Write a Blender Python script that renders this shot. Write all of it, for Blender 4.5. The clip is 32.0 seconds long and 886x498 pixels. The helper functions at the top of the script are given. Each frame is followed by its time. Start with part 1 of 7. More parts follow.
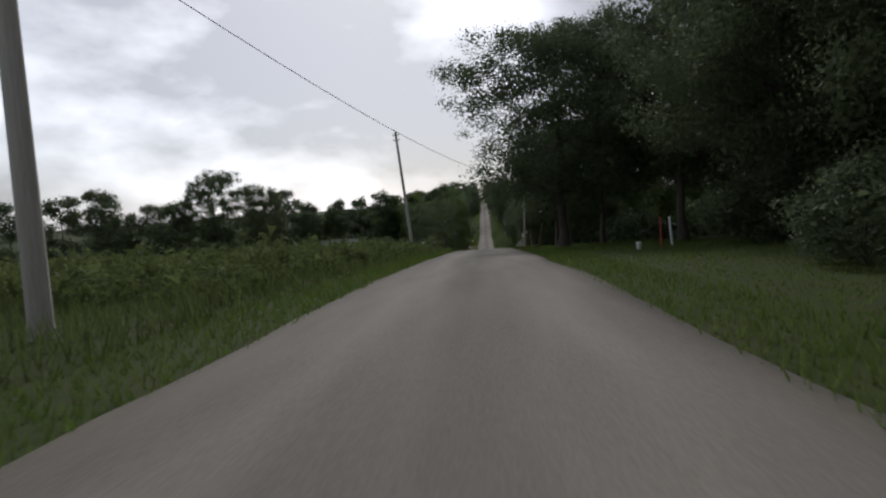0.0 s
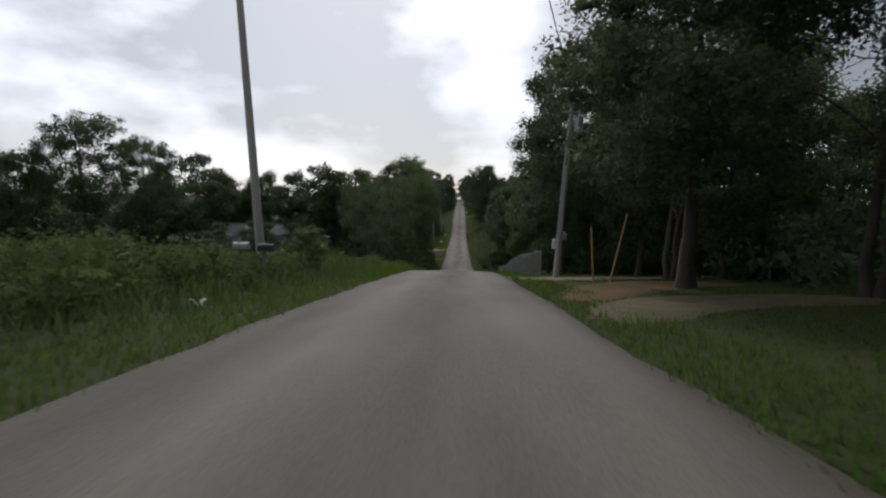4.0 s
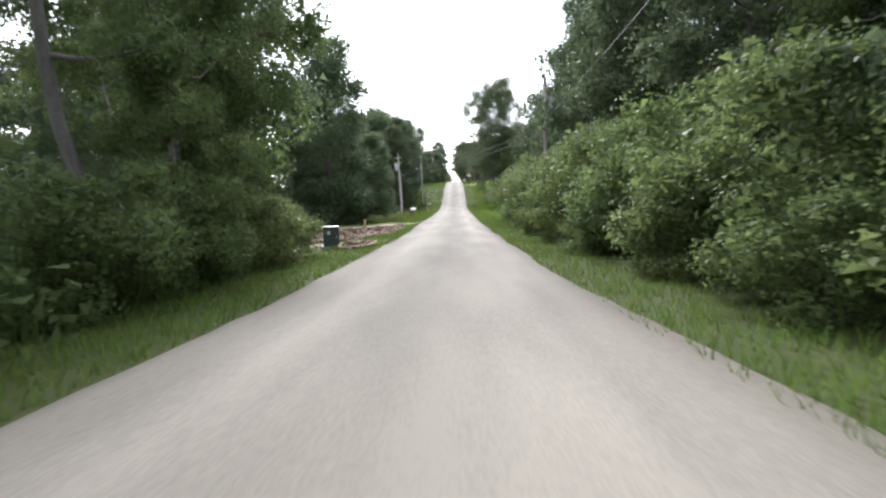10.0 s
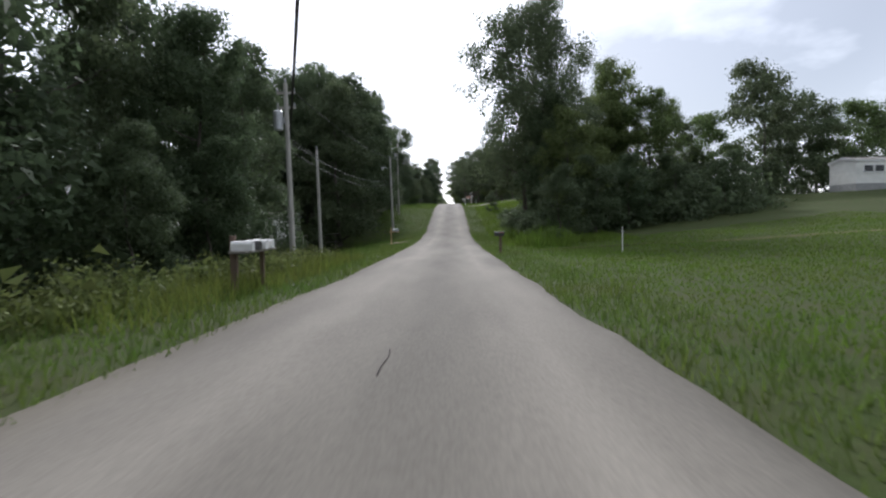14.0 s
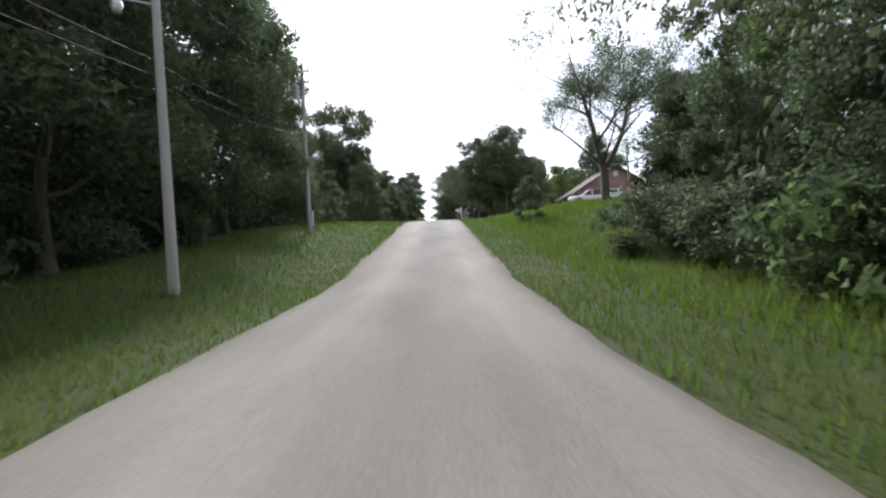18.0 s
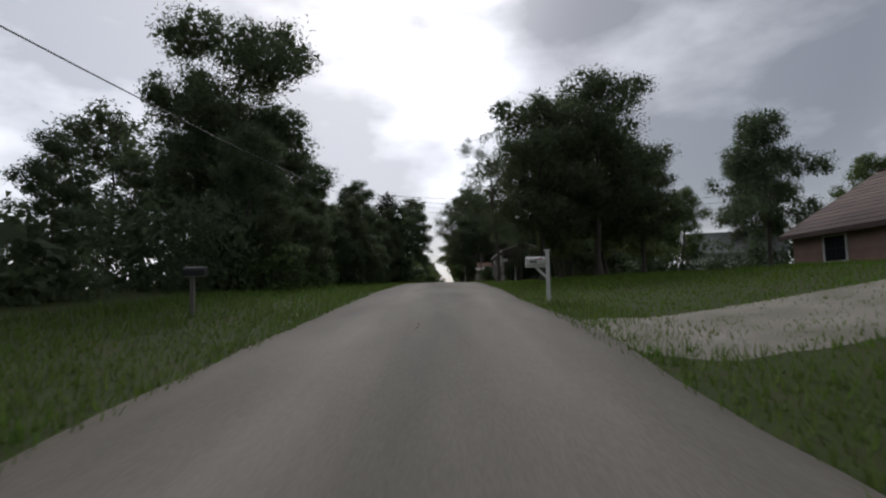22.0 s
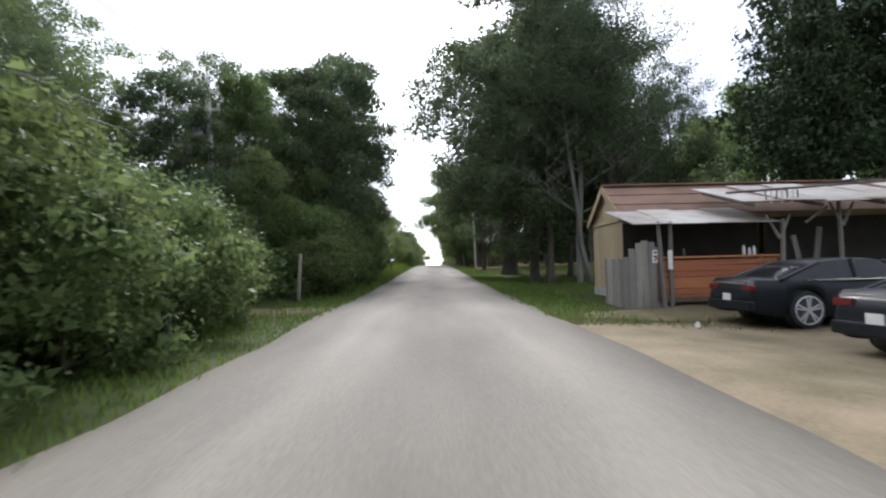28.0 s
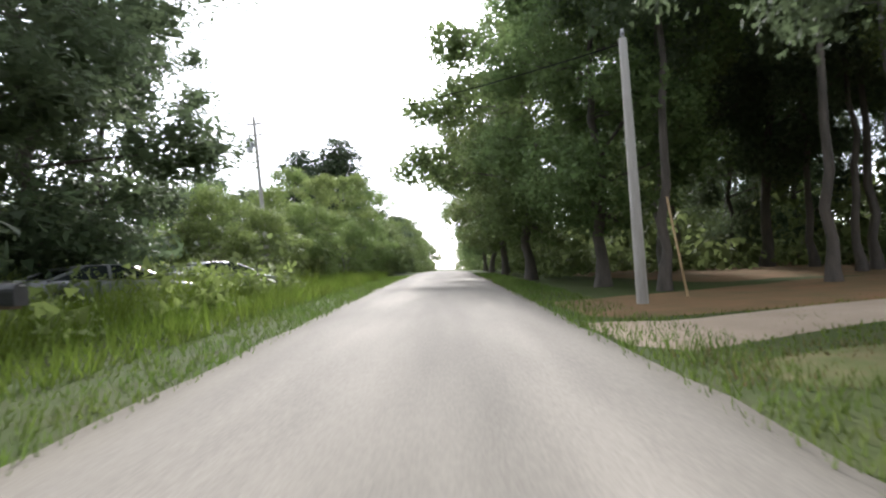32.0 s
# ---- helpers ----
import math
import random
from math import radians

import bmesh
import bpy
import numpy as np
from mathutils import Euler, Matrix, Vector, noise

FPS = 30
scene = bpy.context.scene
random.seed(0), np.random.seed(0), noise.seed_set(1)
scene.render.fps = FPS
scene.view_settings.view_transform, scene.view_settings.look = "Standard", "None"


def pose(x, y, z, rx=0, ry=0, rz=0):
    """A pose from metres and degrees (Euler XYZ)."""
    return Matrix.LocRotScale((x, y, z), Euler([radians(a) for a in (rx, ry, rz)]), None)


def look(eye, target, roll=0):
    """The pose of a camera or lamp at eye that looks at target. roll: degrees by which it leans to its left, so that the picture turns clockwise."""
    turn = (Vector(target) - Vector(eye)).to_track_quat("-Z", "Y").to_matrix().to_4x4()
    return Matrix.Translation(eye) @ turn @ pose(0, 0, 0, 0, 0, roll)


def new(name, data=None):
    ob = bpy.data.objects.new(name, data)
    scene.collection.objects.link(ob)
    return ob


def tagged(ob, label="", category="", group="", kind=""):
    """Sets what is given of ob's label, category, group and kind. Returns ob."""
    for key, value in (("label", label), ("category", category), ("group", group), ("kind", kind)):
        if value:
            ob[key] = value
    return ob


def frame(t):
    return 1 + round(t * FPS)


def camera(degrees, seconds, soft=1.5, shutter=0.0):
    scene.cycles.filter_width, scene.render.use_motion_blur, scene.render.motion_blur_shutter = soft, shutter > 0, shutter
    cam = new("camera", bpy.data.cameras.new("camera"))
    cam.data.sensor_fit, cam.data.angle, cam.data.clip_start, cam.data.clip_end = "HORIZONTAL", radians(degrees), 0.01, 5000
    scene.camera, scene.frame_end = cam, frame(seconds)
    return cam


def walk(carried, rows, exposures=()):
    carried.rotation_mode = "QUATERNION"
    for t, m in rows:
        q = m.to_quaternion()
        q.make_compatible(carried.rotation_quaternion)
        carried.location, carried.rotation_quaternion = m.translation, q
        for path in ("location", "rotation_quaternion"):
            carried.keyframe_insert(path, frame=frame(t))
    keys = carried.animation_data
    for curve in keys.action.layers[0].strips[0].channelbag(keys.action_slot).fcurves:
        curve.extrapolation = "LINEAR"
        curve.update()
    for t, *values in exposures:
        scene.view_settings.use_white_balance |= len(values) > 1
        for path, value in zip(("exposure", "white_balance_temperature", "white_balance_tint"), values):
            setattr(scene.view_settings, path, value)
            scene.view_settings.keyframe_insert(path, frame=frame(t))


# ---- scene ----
cam = camera(76.5, 32.0, soft=2.2, shutter=0.12)
walk(cam, [
    (0.0, pose(0.42, 0.00, 1.30, 85.03, 4.17, 4.18)),
    (0.5, pose(0.36, 4.57, 1.15, 85.13, 3.57, 3.52)),
    (1.0, pose(0.31, 9.80, 0.84, 85.13, 3.48, 3.86)),
    (1.5, pose(0.26, 15.43, 0.52, 84.13, 3.08, 4.21)),
    (2.0, pose(0.21, 21.37, 0.15, 83.23, 2.88, 4.05)),
    (2.5, pose(0.23, 27.63, -0.22, 84.86, 3.09, 4.09)),
    (3.0, pose(0.32, 33.81, -0.82, 85.52, 3.09, 3.93)),
    (3.5, pose(0.41, 40.55, -1.35, 86.28, 2.70, 4.17)),
    (4.0, pose(0.50, 47.85, -1.93, 84.74, -0.90, 1.81)),
    (4.5, pose(0.59, 55.20, -2.51, 85.60, -4.30, 2.46)),
    (6.5, pose(1.06, 84.11, -5.36, 83.22, 1.53, 1.35)),
    (7.0, pose(0.99, 91.21, -6.21, 81.70, 2.88, 2.02)),
    (7.5, pose(0.92, 98.44, -7.28, 81.28, 3.43, 1.29)),
    (8.0, pose(0.85, 106.13, -8.51, 80.86, 2.99, 1.46)),
    (8.5, pose(0.78, 113.17, -9.57, 80.34, 2.94, 0.84)),
    (9.0, pose(0.71, 120.25, -10.64, 81.22, 2.09, -0.39)),
    (9.5, pose(0.64, 126.89, -11.33, 83.00, 1.74, 0.68)),
    (10.0, pose(0.57, 133.49, -11.92, 84.18, 2.00, 1.35)),
    (10.5, pose(0.50, 139.95, -12.27, 84.86, 1.05, 2.43)),
    (11.0, pose(0.50, 146.15, -12.48, 85.45, 1.90, 2.10)),
    (11.5, pose(0.51, 152.72, -12.62, 86.65, 1.25, 1.47)),
    (12.0, pose(0.51, 159.12, -12.85, 85.95, 0.81, 0.64)),
    (12.5, pose(0.51, 165.56, -13.07, 85.94, 0.86, 1.11)),
    (13.0, pose(0.52, 172.08, -13.08, 87.24, 0.71, 1.79)),
    (13.5, pose(0.52, 178.28, -13.27, 86.74, 0.66, 1.56)),
    (14.0, pose(0.53, 185.12, -13.31, 87.23, 0.82, 0.93)),
    (14.5, pose(0.53, 191.31, -13.38, 87.63, 0.97, 2.40)),
    (16.5, pose(0.56, 216.84, -13.70, 88.15, 2.85, -0.23)),
    (17.0, pose(0.53, 223.41, -13.79, 89.29, 2.51, -0.48)),
    (17.5, pose(0.50, 229.67, -13.74, 90.52, 3.27, -0.12)),
    (18.0, pose(0.48, 236.06, -13.68, 90.36, 2.42, -0.37)),
    (18.5, pose(0.45, 242.72, -13.72, 91.40, 2.48, -0.42)),
    (19.0, pose(0.43, 249.05, -13.52, 92.94, 1.84, 0.83)),
    (19.5, pose(0.40, 255.42, -13.06, 93.77, 2.90, -0.42)),
    (20.0, pose(0.37, 261.70, -12.35, 95.71, 1.56, 0.84)),
    (20.5, pose(0.35, 268.47, -11.52, 96.35, 0.41, 0.19)),
    (21.0, pose(0.32, 275.03, -10.89, 94.78, 1.17, 1.44)),
    (21.5, pose(0.32, 281.50, -10.14, 94.16, 1.53, 0.89)),
    (22.0, pose(0.32, 287.76, -9.51, 94.54, 1.19, 0.44)),
    (22.5, pose(0.33, 294.04, -9.10, 93.32, 2.35, 0.40)),
    (23.0, pose(0.33, 300.35, -8.70, 92.91, 2.51, 0.95)),
    (23.5, pose(0.33, 306.56, -8.42, 92.69, 1.56, 0.30)),
    (24.0, pose(0.33, 312.80, -8.02, 92.57, 1.22, -0.05)),
    (24.5, pose(0.33, 319.43, -7.75, 89.75, 0.38, 0.11)),
    (25.0, pose(0.33, 326.80, -7.48, 89.93, 0.04, 0.76)),
    (25.5, pose(0.33, 333.84, -7.34, 89.91, 0.90, 0.21)),
    (27.5, pose(0.06, 361.87, -6.82, 92.15, 1.45, -0.54)),
    (28.0, pose(0.12, 368.85, -6.71, 91.96, 1.42, -0.96)),
    (28.5, pose(0.18, 375.74, -6.59, 92.66, 1.50, -0.19)),
    (29.0, pose(0.25, 382.67, -6.51, 92.36, 1.87, -1.31)),
    (29.5, pose(0.31, 389.63, -6.42, 91.67, 1.54, -0.74)),
    (30.0, pose(0.34, 396.62, -6.27, 92.82, 2.01, -0.97)),
    (30.5, pose(0.35, 403.23, -6.19, 91.91, 2.38, 0.61)),
    (31.0, pose(0.35, 409.69, -6.02, 91.90, 2.25, -0.72)),
    (31.5, pose(0.36, 416.08, -5.87, 91.79, 2.12, -0.14)),
    (32.0, pose(0.36, 422.20, -5.68, 91.98, 2.20, 0.33)),
], exposures=[
    (0.0, -0.55, 6230, 13), (4.5, -0.45, 6180, 13), (7.0, 0.4, 6030, 13), (8.0, 0.95, 5980, 13), (8.7, 1.6, 6030, 13), (10.0, 1.85, 6130, 13), (11.5, 1.65, 6130, 13), (12.0, 1.25, 6080, 13), (13.0, 0.85, 6030, 13), (14.5, 0.7, 6030, 13),
    (17.0, 1.6, 6030, 13), (18.5, 1.0, 6130, 13), (20.0, -0.3, 6230, 13), (22.0, -0.5, 6230, 13), (23.5, 0.65, 5980, 13), (25.5, 0.9, 6080, 13), (28.0, 1.35, 6080, 13), (29.0, 2.5, 6080, 13), (30.0, 2.85, 6230, 13), (31.0, 2.3, 6180, 13), (32.0, 2.0, 6180, 13),
])

# ---- world and sun: bright broken overcast, the sun veiled by cloud low ahead ----
world = bpy.data.worlds.new("world")
scene.world = world
world.use_nodes = True
wn, wl = world.node_tree.nodes, world.node_tree.links
wn.clear()
w_out = wn.new("ShaderNodeOutputWorld")
w_bg = wn.new("ShaderNodeBackground")
w_sky = wn.new("ShaderNodeTexSky")
w_sky.sky_type, w_sky.sun_disc = "NISHITA", False
w_sky.sun_elevation, w_sky.sun_rotation = radians(34), radians(-8)
w_co = wn.new("ShaderNodeTexCoord")
w_map = wn.new("ShaderNodeMapping")
w_map.inputs["Scale"].default_value = (1.0, 1.0, 2.2)
w_map.inputs["Location"].default_value = (0.35, 0.1, 0.5)
w_noise = wn.new("ShaderNodeTexNoise")
w_noise.inputs["Scale"].default_value = 2.6
w_noise.inputs["Detail"].default_value = 6.0
w_noise.inputs["Roughness"].default_value = 0.52
w_ramp = wn.new("ShaderNodeValToRGB")
w_ramp.color_ramp.elements[0].position, w_ramp.color_ramp.elements[0].color = 0.40, (0.405, 0.415, 0.43, 1)
w_ramp.color_ramp.elements[1].position, w_ramp.color_ramp.elements[1].color = 0.64, (1.085, 1.10, 1.12, 1)
w_mid = w_ramp.color_ramp.elements.new(0.50)
w_mid.color = (0.675, 0.685, 0.70, 1)
# the veil of cloud is brightest round the hidden sun
w_dot = wn.new("ShaderNodeVectorMath")
w_dot.operation = "DOT_PRODUCT"
w_dot.inputs[1].default_value = Vector((-0.12, 0.83, 0.55)).normalized()
w_rng = wn.new("ShaderNodeMapRange")
w_rng.inputs["From Min"].default_value, w_rng.inputs["From Max"].default_value = 0.35, 1.0
w_rng.inputs["To Min"].default_value, w_rng.inputs["To Max"].default_value = 0.0, 1.3
w_pow = wn.new("ShaderNodeMath")
w_pow.operation = "MULTIPLY_ADD"
w_pow.inputs[1].default_value, w_pow.inputs[2].default_value = 1.0, 0.62
w_mul = wn.new("ShaderNodeVectorMath")
w_mul.operation = "SCALE"
w_mix = wn.new("ShaderNodeMix")
w_mix.data_type, w_mix.blend_type = "RGBA", "ADD"
w_mix.inputs["Factor"].default_value = 0.022
w_bg.inputs["Strength"].default_value = 1.0
wl.new(w_co.outputs["Generated"], w_map.inputs["Vector"])
wl.new(w_map.outputs["Vector"], w_noise.inputs["Vector"])
# a heavy grey bank of cloud to the side of the bright part
w_bank = wn.new("ShaderNodeVectorMath")
w_bank.operation = "DOT_PRODUCT"
w_bank.inputs[1].default_value = Vector((0.40, 0.83, 0.35)).normalized()
w_thick = wn.new("ShaderNodeMapRange")
w_thick.interpolation_type = "SMOOTHSTEP"
w_thick.inputs["From Min"].default_value, w_thick.inputs["From Max"].default_value = 0.93, 0.985
w_thick.inputs["To Min"].default_value, w_thick.inputs["To Max"].default_value = 0.0, -0.16
w_sum = wn.new("ShaderNodeMath")
w_sum.operation = "ADD"
wl.new(w_co.outputs["Generated"], w_bank.inputs[0])
wl.new(w_bank.outputs["Value"], w_thick.inputs["Value"])
wl.new(w_noise.outputs["Fac"], w_sum.inputs[0])
wl.new(w_thick.outputs["Result"], w_sum.inputs[1])
wl.new(w_sum.outputs["Value"], w_ramp.inputs["Fac"])
wl.new(w_co.outputs["Generated"], w_dot.inputs[0])
wl.new(w_dot.outputs["Value"], w_rng.inputs["Value"])
wl.new(w_rng.outputs["Result"], w_pow.inputs[0])
wl.new(w_ramp.outputs["Color"], w_mul.inputs[0])
w_shade = wn.new("ShaderNodeMapRange")
w_shade.interpolation_type = "SMOOTHSTEP"
w_shade.inputs["From Min"].default_value, w_shade.inputs["From Max"].default_value = 0.93, 0.985
w_shade.inputs["To Min"].default_value, w_shade.inputs["To Max"].default_value = 1.0, 0.5
w_dim = wn.new("ShaderNodeMath")
w_dim.operation = "MULTIPLY"
wl.new(w_bank.outputs["Value"], w_shade.inputs["Value"])
wl.new(w_pow.outputs["Value"], w_dim.inputs[0])
wl.new(w_shade.outputs["Result"], w_dim.inputs[1])
wl.new(w_dim.outputs["Value"], w_mul.inputs["Scale"])
wl.new(w_mul.outputs["Vector"], w_mix.inputs["A"])
wl.new(w_sky.outputs["Color"], w_mix.inputs["B"])
wl.new(w_mix.outputs["Result"], w_bg.inputs["Color"])
wl.new(w_bg.outputs["Background"], w_out.inputs["Surface"])

sun = new("sun", bpy.data.lights.new("sun", "SUN"))
sun.data.energy, sun.data.angle, sun.data.color = 2.4, radians(8), (1.0, 0.96, 0.91)
sun.matrix_world = look((0, 0, 60), (0 + 0.12 * 60, -0.83 * 60, 60 - 0.55 * 60))


# ---- materials ----
def material(name, base, rough=0.8, metal=0.0, second=None, scale=8.0, fine=60.0, bump=0.3, dist=0.02, island=0.0, obrand=0.0,
             translucent=0.0, coat=0.0, stretch=(1, 1, 1), spec=0.5):
    """Two-scale noise between two colours, fine relief, and a shift per island or per object."""
    m = bpy.data.materials.new(name)
    m.use_nodes = True
    n, l = m.node_tree.nodes, m.node_tree.links
    b = n["Principled BSDF"]
    b.inputs["Roughness"].default_value, b.inputs["Metallic"].default_value = rough, metal
    b.inputs["Specular IOR Level"].default_value = spec
    b.inputs["Coat Weight"].default_value = coat
    co = n.new("ShaderNodeTexCoord")
    mp = n.new("ShaderNodeMapping")
    mp.inputs["Scale"].default_value = stretch
    l.new(co.outputs["Object"], mp.inputs["Vector"])
    big, small = n.new("ShaderNodeTexNoise"), n.new("ShaderNodeTexNoise")
    big.inputs["Scale"].default_value, small.inputs["Scale"].default_value = scale, fine
    big.inputs["Detail"].default_value, small.inputs["Detail"].default_value = 4.0, 3.0
    l.new(mp.outputs["Vector"], big.inputs["Vector"])
    l.new(mp.outputs["Vector"], small.inputs["Vector"])
    add = n.new("ShaderNodeMath")
    add.operation = "MULTIPLY_ADD"
    add.inputs[1].default_value = 0.45
    l.new(small.outputs["Fac"], add.inputs[0])
    l.new(big.outputs["Fac"], add.inputs[2])
    rng = n.new("ShaderNodeMapRange")
    rng.inputs["From Min"].default_value, rng.inputs["From Max"].default_value = 0.48, 0.98
    l.new(add.outputs["Value"], rng.inputs["Value"])
    mix = n.new("ShaderNodeMix")
    mix.data_type = "RGBA"
    mix.inputs["A"].default_value = (*base, 1)
    mix.inputs["B"].default_value = (*(second or [c * 0.6 for c in base]), 1)
    l.new(rng.outputs["Result"], mix.inputs["Factor"])
    col = mix.outputs["Result"]
    if island or obrand:
        hsv = n.new("ShaderNodeHueSaturation")
        src = n.new("ShaderNodeNewGeometry").outputs["Random Per Island"] if island else n.new("ShaderNodeObjectInfo").outputs["Random"]
        amount = island or obrand
        vr = n.new("ShaderNodeMapRange")
        vr.inputs["To Min"].default_value, vr.inputs["To Max"].default_value = 1 - amount, 1 + amount
        l.new(src, vr.inputs["Value"])
        l.new(vr.outputs["Result"], hsv.inputs["Value"])
        hr = n.new("ShaderNodeMapRange")
        hr.inputs["To Min"].default_value, hr.inputs["To Max"].default_value = 0.5 - amount * 0.06, 0.5 + amount * 0.06
        l.new(n.new("ShaderNodeObjectInfo").outputs["Random"], hr.inputs["Value"])
        l.new(hr.outputs["Result"], hsv.inputs["Hue"])
        l.new(col, hsv.inputs["Color"])
        col = hsv.outputs["Color"]
    l.new(col, b.inputs["Base Color"])
    if bump:
        bp = n.new("ShaderNodeBump")
        bp.inputs["Strength"].default_value, bp.inputs["Distance"].default_value = bump, dist
        l.new(add.outputs["Value"], bp.inputs["Height"])
        l.new(bp.outputs["Normal"], b.inputs["Normal"])
    if translucent:
        tr, ms = n.new("ShaderNodeBsdfTranslucent"), n.new("ShaderNodeMixShader")
        ms.inputs["Fac"].default_value = translucent
        l.new(col, tr.inputs["Color"])
        l.new(b.outputs["BSDF"], ms.inputs[1])
        l.new(tr.outputs["BSDF"], ms.inputs[2])
        l.new(ms.outputs["Shader"], n["Material Output"].inputs["Surface"])
    return m


M_ROAD = material("chip_seal", (0.198, 0.182, 0.155), 0.9, second=(0.124, 0.114, 0.098), scale=0.9, fine=38, bump=0.6, dist=0.012, stretch=(1, 0.16, 1), spec=0.08)
M_CRACK = material("tar_crack", (0.055, 0.05, 0.046), 0.95, scale=3, fine=60, bump=0, spec=0.03)
M_SKID = material("tyre_rubber_mark", (0.1, 0.093, 0.082), 0.9, second=(0.14, 0.13, 0.112), scale=1.6, fine=40, spec=0.08)
M_GROUND = material("grassy_soil", (0.032, 0.05, 0.012), 0.95, second=(0.046, 0.05, 0.02), scale=1.3, fine=22, bump=0.6, dist=0.05, spec=0.08)
M_GRAVEL = material("pale_gravel", (0.26, 0.213, 0.16), 0.95, second=(0.195, 0.153, 0.11), scale=0.7, fine=26, bump=0.8, dist=0.03, spec=0.08)
M_LOT = material("packed_sandy_earth", (0.2, 0.16, 0.11), 0.95, second=(0.085, 0.075, 0.045), scale=0.7, fine=18, bump=0.9, dist=0.03, spec=0.06)
M_WORN = material("worn_lawn_soil", (0.115, 0.098, 0.052), 0.95, second=(0.055, 0.075, 0.022), scale=1.6, fine=20, bump=0.7, dist=0.03, spec=0.06)
M_DRYGRASS = material("dry_grass_blades", (0.2, 0.165, 0.08), 0.85, second=(0.13, 0.125, 0.055), scale=0.6, fine=6, bump=0, island=0.3, translucent=0.25, spec=0.08)
M_PALEGRAVEL = material("pale_grey_gravel", (0.25, 0.232, 0.2), 0.95, second=(0.14, 0.132, 0.1), scale=0.8, fine=26, bump=0.8, dist=0.03, spec=0.08)
M_DIRT = material("worn_brown_earth", (0.155, 0.118, 0.08), 0.95, second=(0.08, 0.085, 0.04), scale=1.1, fine=20, bump=0.7, dist=0.03, spec=0.06)
M_LEAFLITTER = material("pine_straw_soil", (0.15, 0.085, 0.045), 0.95, second=(0.085, 0.07, 0.034), scale=0.8, fine=22, bump=0.7, dist=0.03, spec=0.08)
M_GRASS = material("grass_blades", (0.092, 0.15, 0.028), 0.8, second=(0.124, 0.146, 0.038), scale=0.5, fine=6, bump=0, island=0.35, translucent=0.35, spec=0.1)
M_LAWN = material("lawn_blades", (0.114, 0.18, 0.024), 0.8, second=(0.122, 0.152, 0.031), scale=0.35, fine=4, bump=0, island=0.3, translucent=0.35, spec=0.1)
M_WEED = material("weed_blades", (0.088, 0.132, 0.042), 0.8, second=(0.116, 0.138, 0.05), scale=0.4, fine=5, bump=0, island=0.4, translucent=0.35, spec=0.1)
M_LEAF = material("oak_leaves", (0.078, 0.107, 0.056), 0.6, second=(0.096, 0.124, 0.064), scale=0.7, fine=5, bump=0, island=0.25, translucent=0.45, spec=0.12)
M_LEAF2 = material("light_leaves", (0.104, 0.147, 0.053), 0.6, second=(0.125, 0.16, 0.059), scale=0.7, fine=5, bump=0, island=0.25, translucent=0.5, spec=0.12)
# light green leaves with the sunlight on them painted in as a brighter colour
M_VINE = material("sunlit_yellow_green_leaves", (0.155, 0.205, 0.062), 0.6, second=(0.13, 0.175, 0.058), scale=0.7, fine=5, bump=0, island=0.25, translucent=0.5, spec=0.12)
M_NEEDLE = material("pine_needles", (0.026, 0.048, 0.02), 0.7, second=(0.036, 0.052, 0.02), scale=0.8, fine=6, bump=0, island=0.3, translucent=0.15, spec=0.2)
M_BARK = material("bark", (0.105, 0.088, 0.072), 0.95, second=(0.05, 0.044, 0.037), scale=3, fine=22, bump=1.0, dist=0.04, stretch=(1, 1, 0.25))
M_PALEBARK = material("pale_bark", (0.32, 0.30, 0.27), 0.95, second=(0.16, 0.15, 0.13), scale=2.5, fine=20, bump=0.8, dist=0.03, stretch=(1, 1, 0.3))
M_STEMBARK = material("grey_stem_bark", (0.198, 0.186, 0.167), 0.95, second=(0.099, 0.093, 0.081), scale=2.5, fine=20, bump=0.8, dist=0.03, stretch=(1, 1, 0.3))
M_POLE = material("weathered_pole_wood", (0.46, 0.44, 0.41), 0.9, second=(0.30, 0.28, 0.25), scale=2.5, fine=40, bump=0.6, dist=0.01, stretch=(1, 1, 0.08))
M_GREYWOOD = material("grey_weathered_wood", (0.27, 0.25, 0.22), 0.9, second=(0.15, 0.135, 0.12), scale=3, fine=45, bump=0.6, dist=0.008, stretch=(1, 1, 0.1), obrand=0.25)
M_TANWOOD = material("tan_plywood_siding", (0.40, 0.32, 0.19), 0.85, second=(0.26, 0.20, 0.12), scale=2.2, fine=40, bump=0.4, dist=0.006, stretch=(1, 1, 0.15), obrand=0.1)
M_ORANGEWOOD = material("orange_stained_wood", (0.42, 0.155, 0.06), 0.7, second=(0.25, 0.08, 0.035), scale=3, fine=40, bump=0.4, dist=0.006, stretch=(0.1, 1, 1), obrand=0.2)
M_BROWNPOST = material("damp_brown_post_wood", (0.16, 0.11, 0.08), 0.9, second=(0.09, 0.065, 0.05), scale=3, fine=45, bump=0.5, dist=0.008, stretch=(1, 1, 0.1))
M_NEWWOOD = material("fresh_pine_board", (0.50, 0.36, 0.20), 0.8, second=(0.38, 0.26, 0.14), scale=3, fine=50, bump=0.3, dist=0.005, stretch=(1, 1, 0.15))
M_DARKWOOD = material("dark_fence_wood", (0.115, 0.096, 0.08), 0.9, second=(0.07, 0.058, 0.048), scale=3, fine=45, bump=0.5, dist=0.008, stretch=(1, 1, 0.1), obrand=0.25)
M_RUSTROOF = material("rusty_metal_roof", (0.235, 0.138, 0.09), 0.85, 0.0, second=(0.14, 0.085, 0.058), scale=1.2, fine=25, bump=0.25, dist=0.01, obrand=0.12)
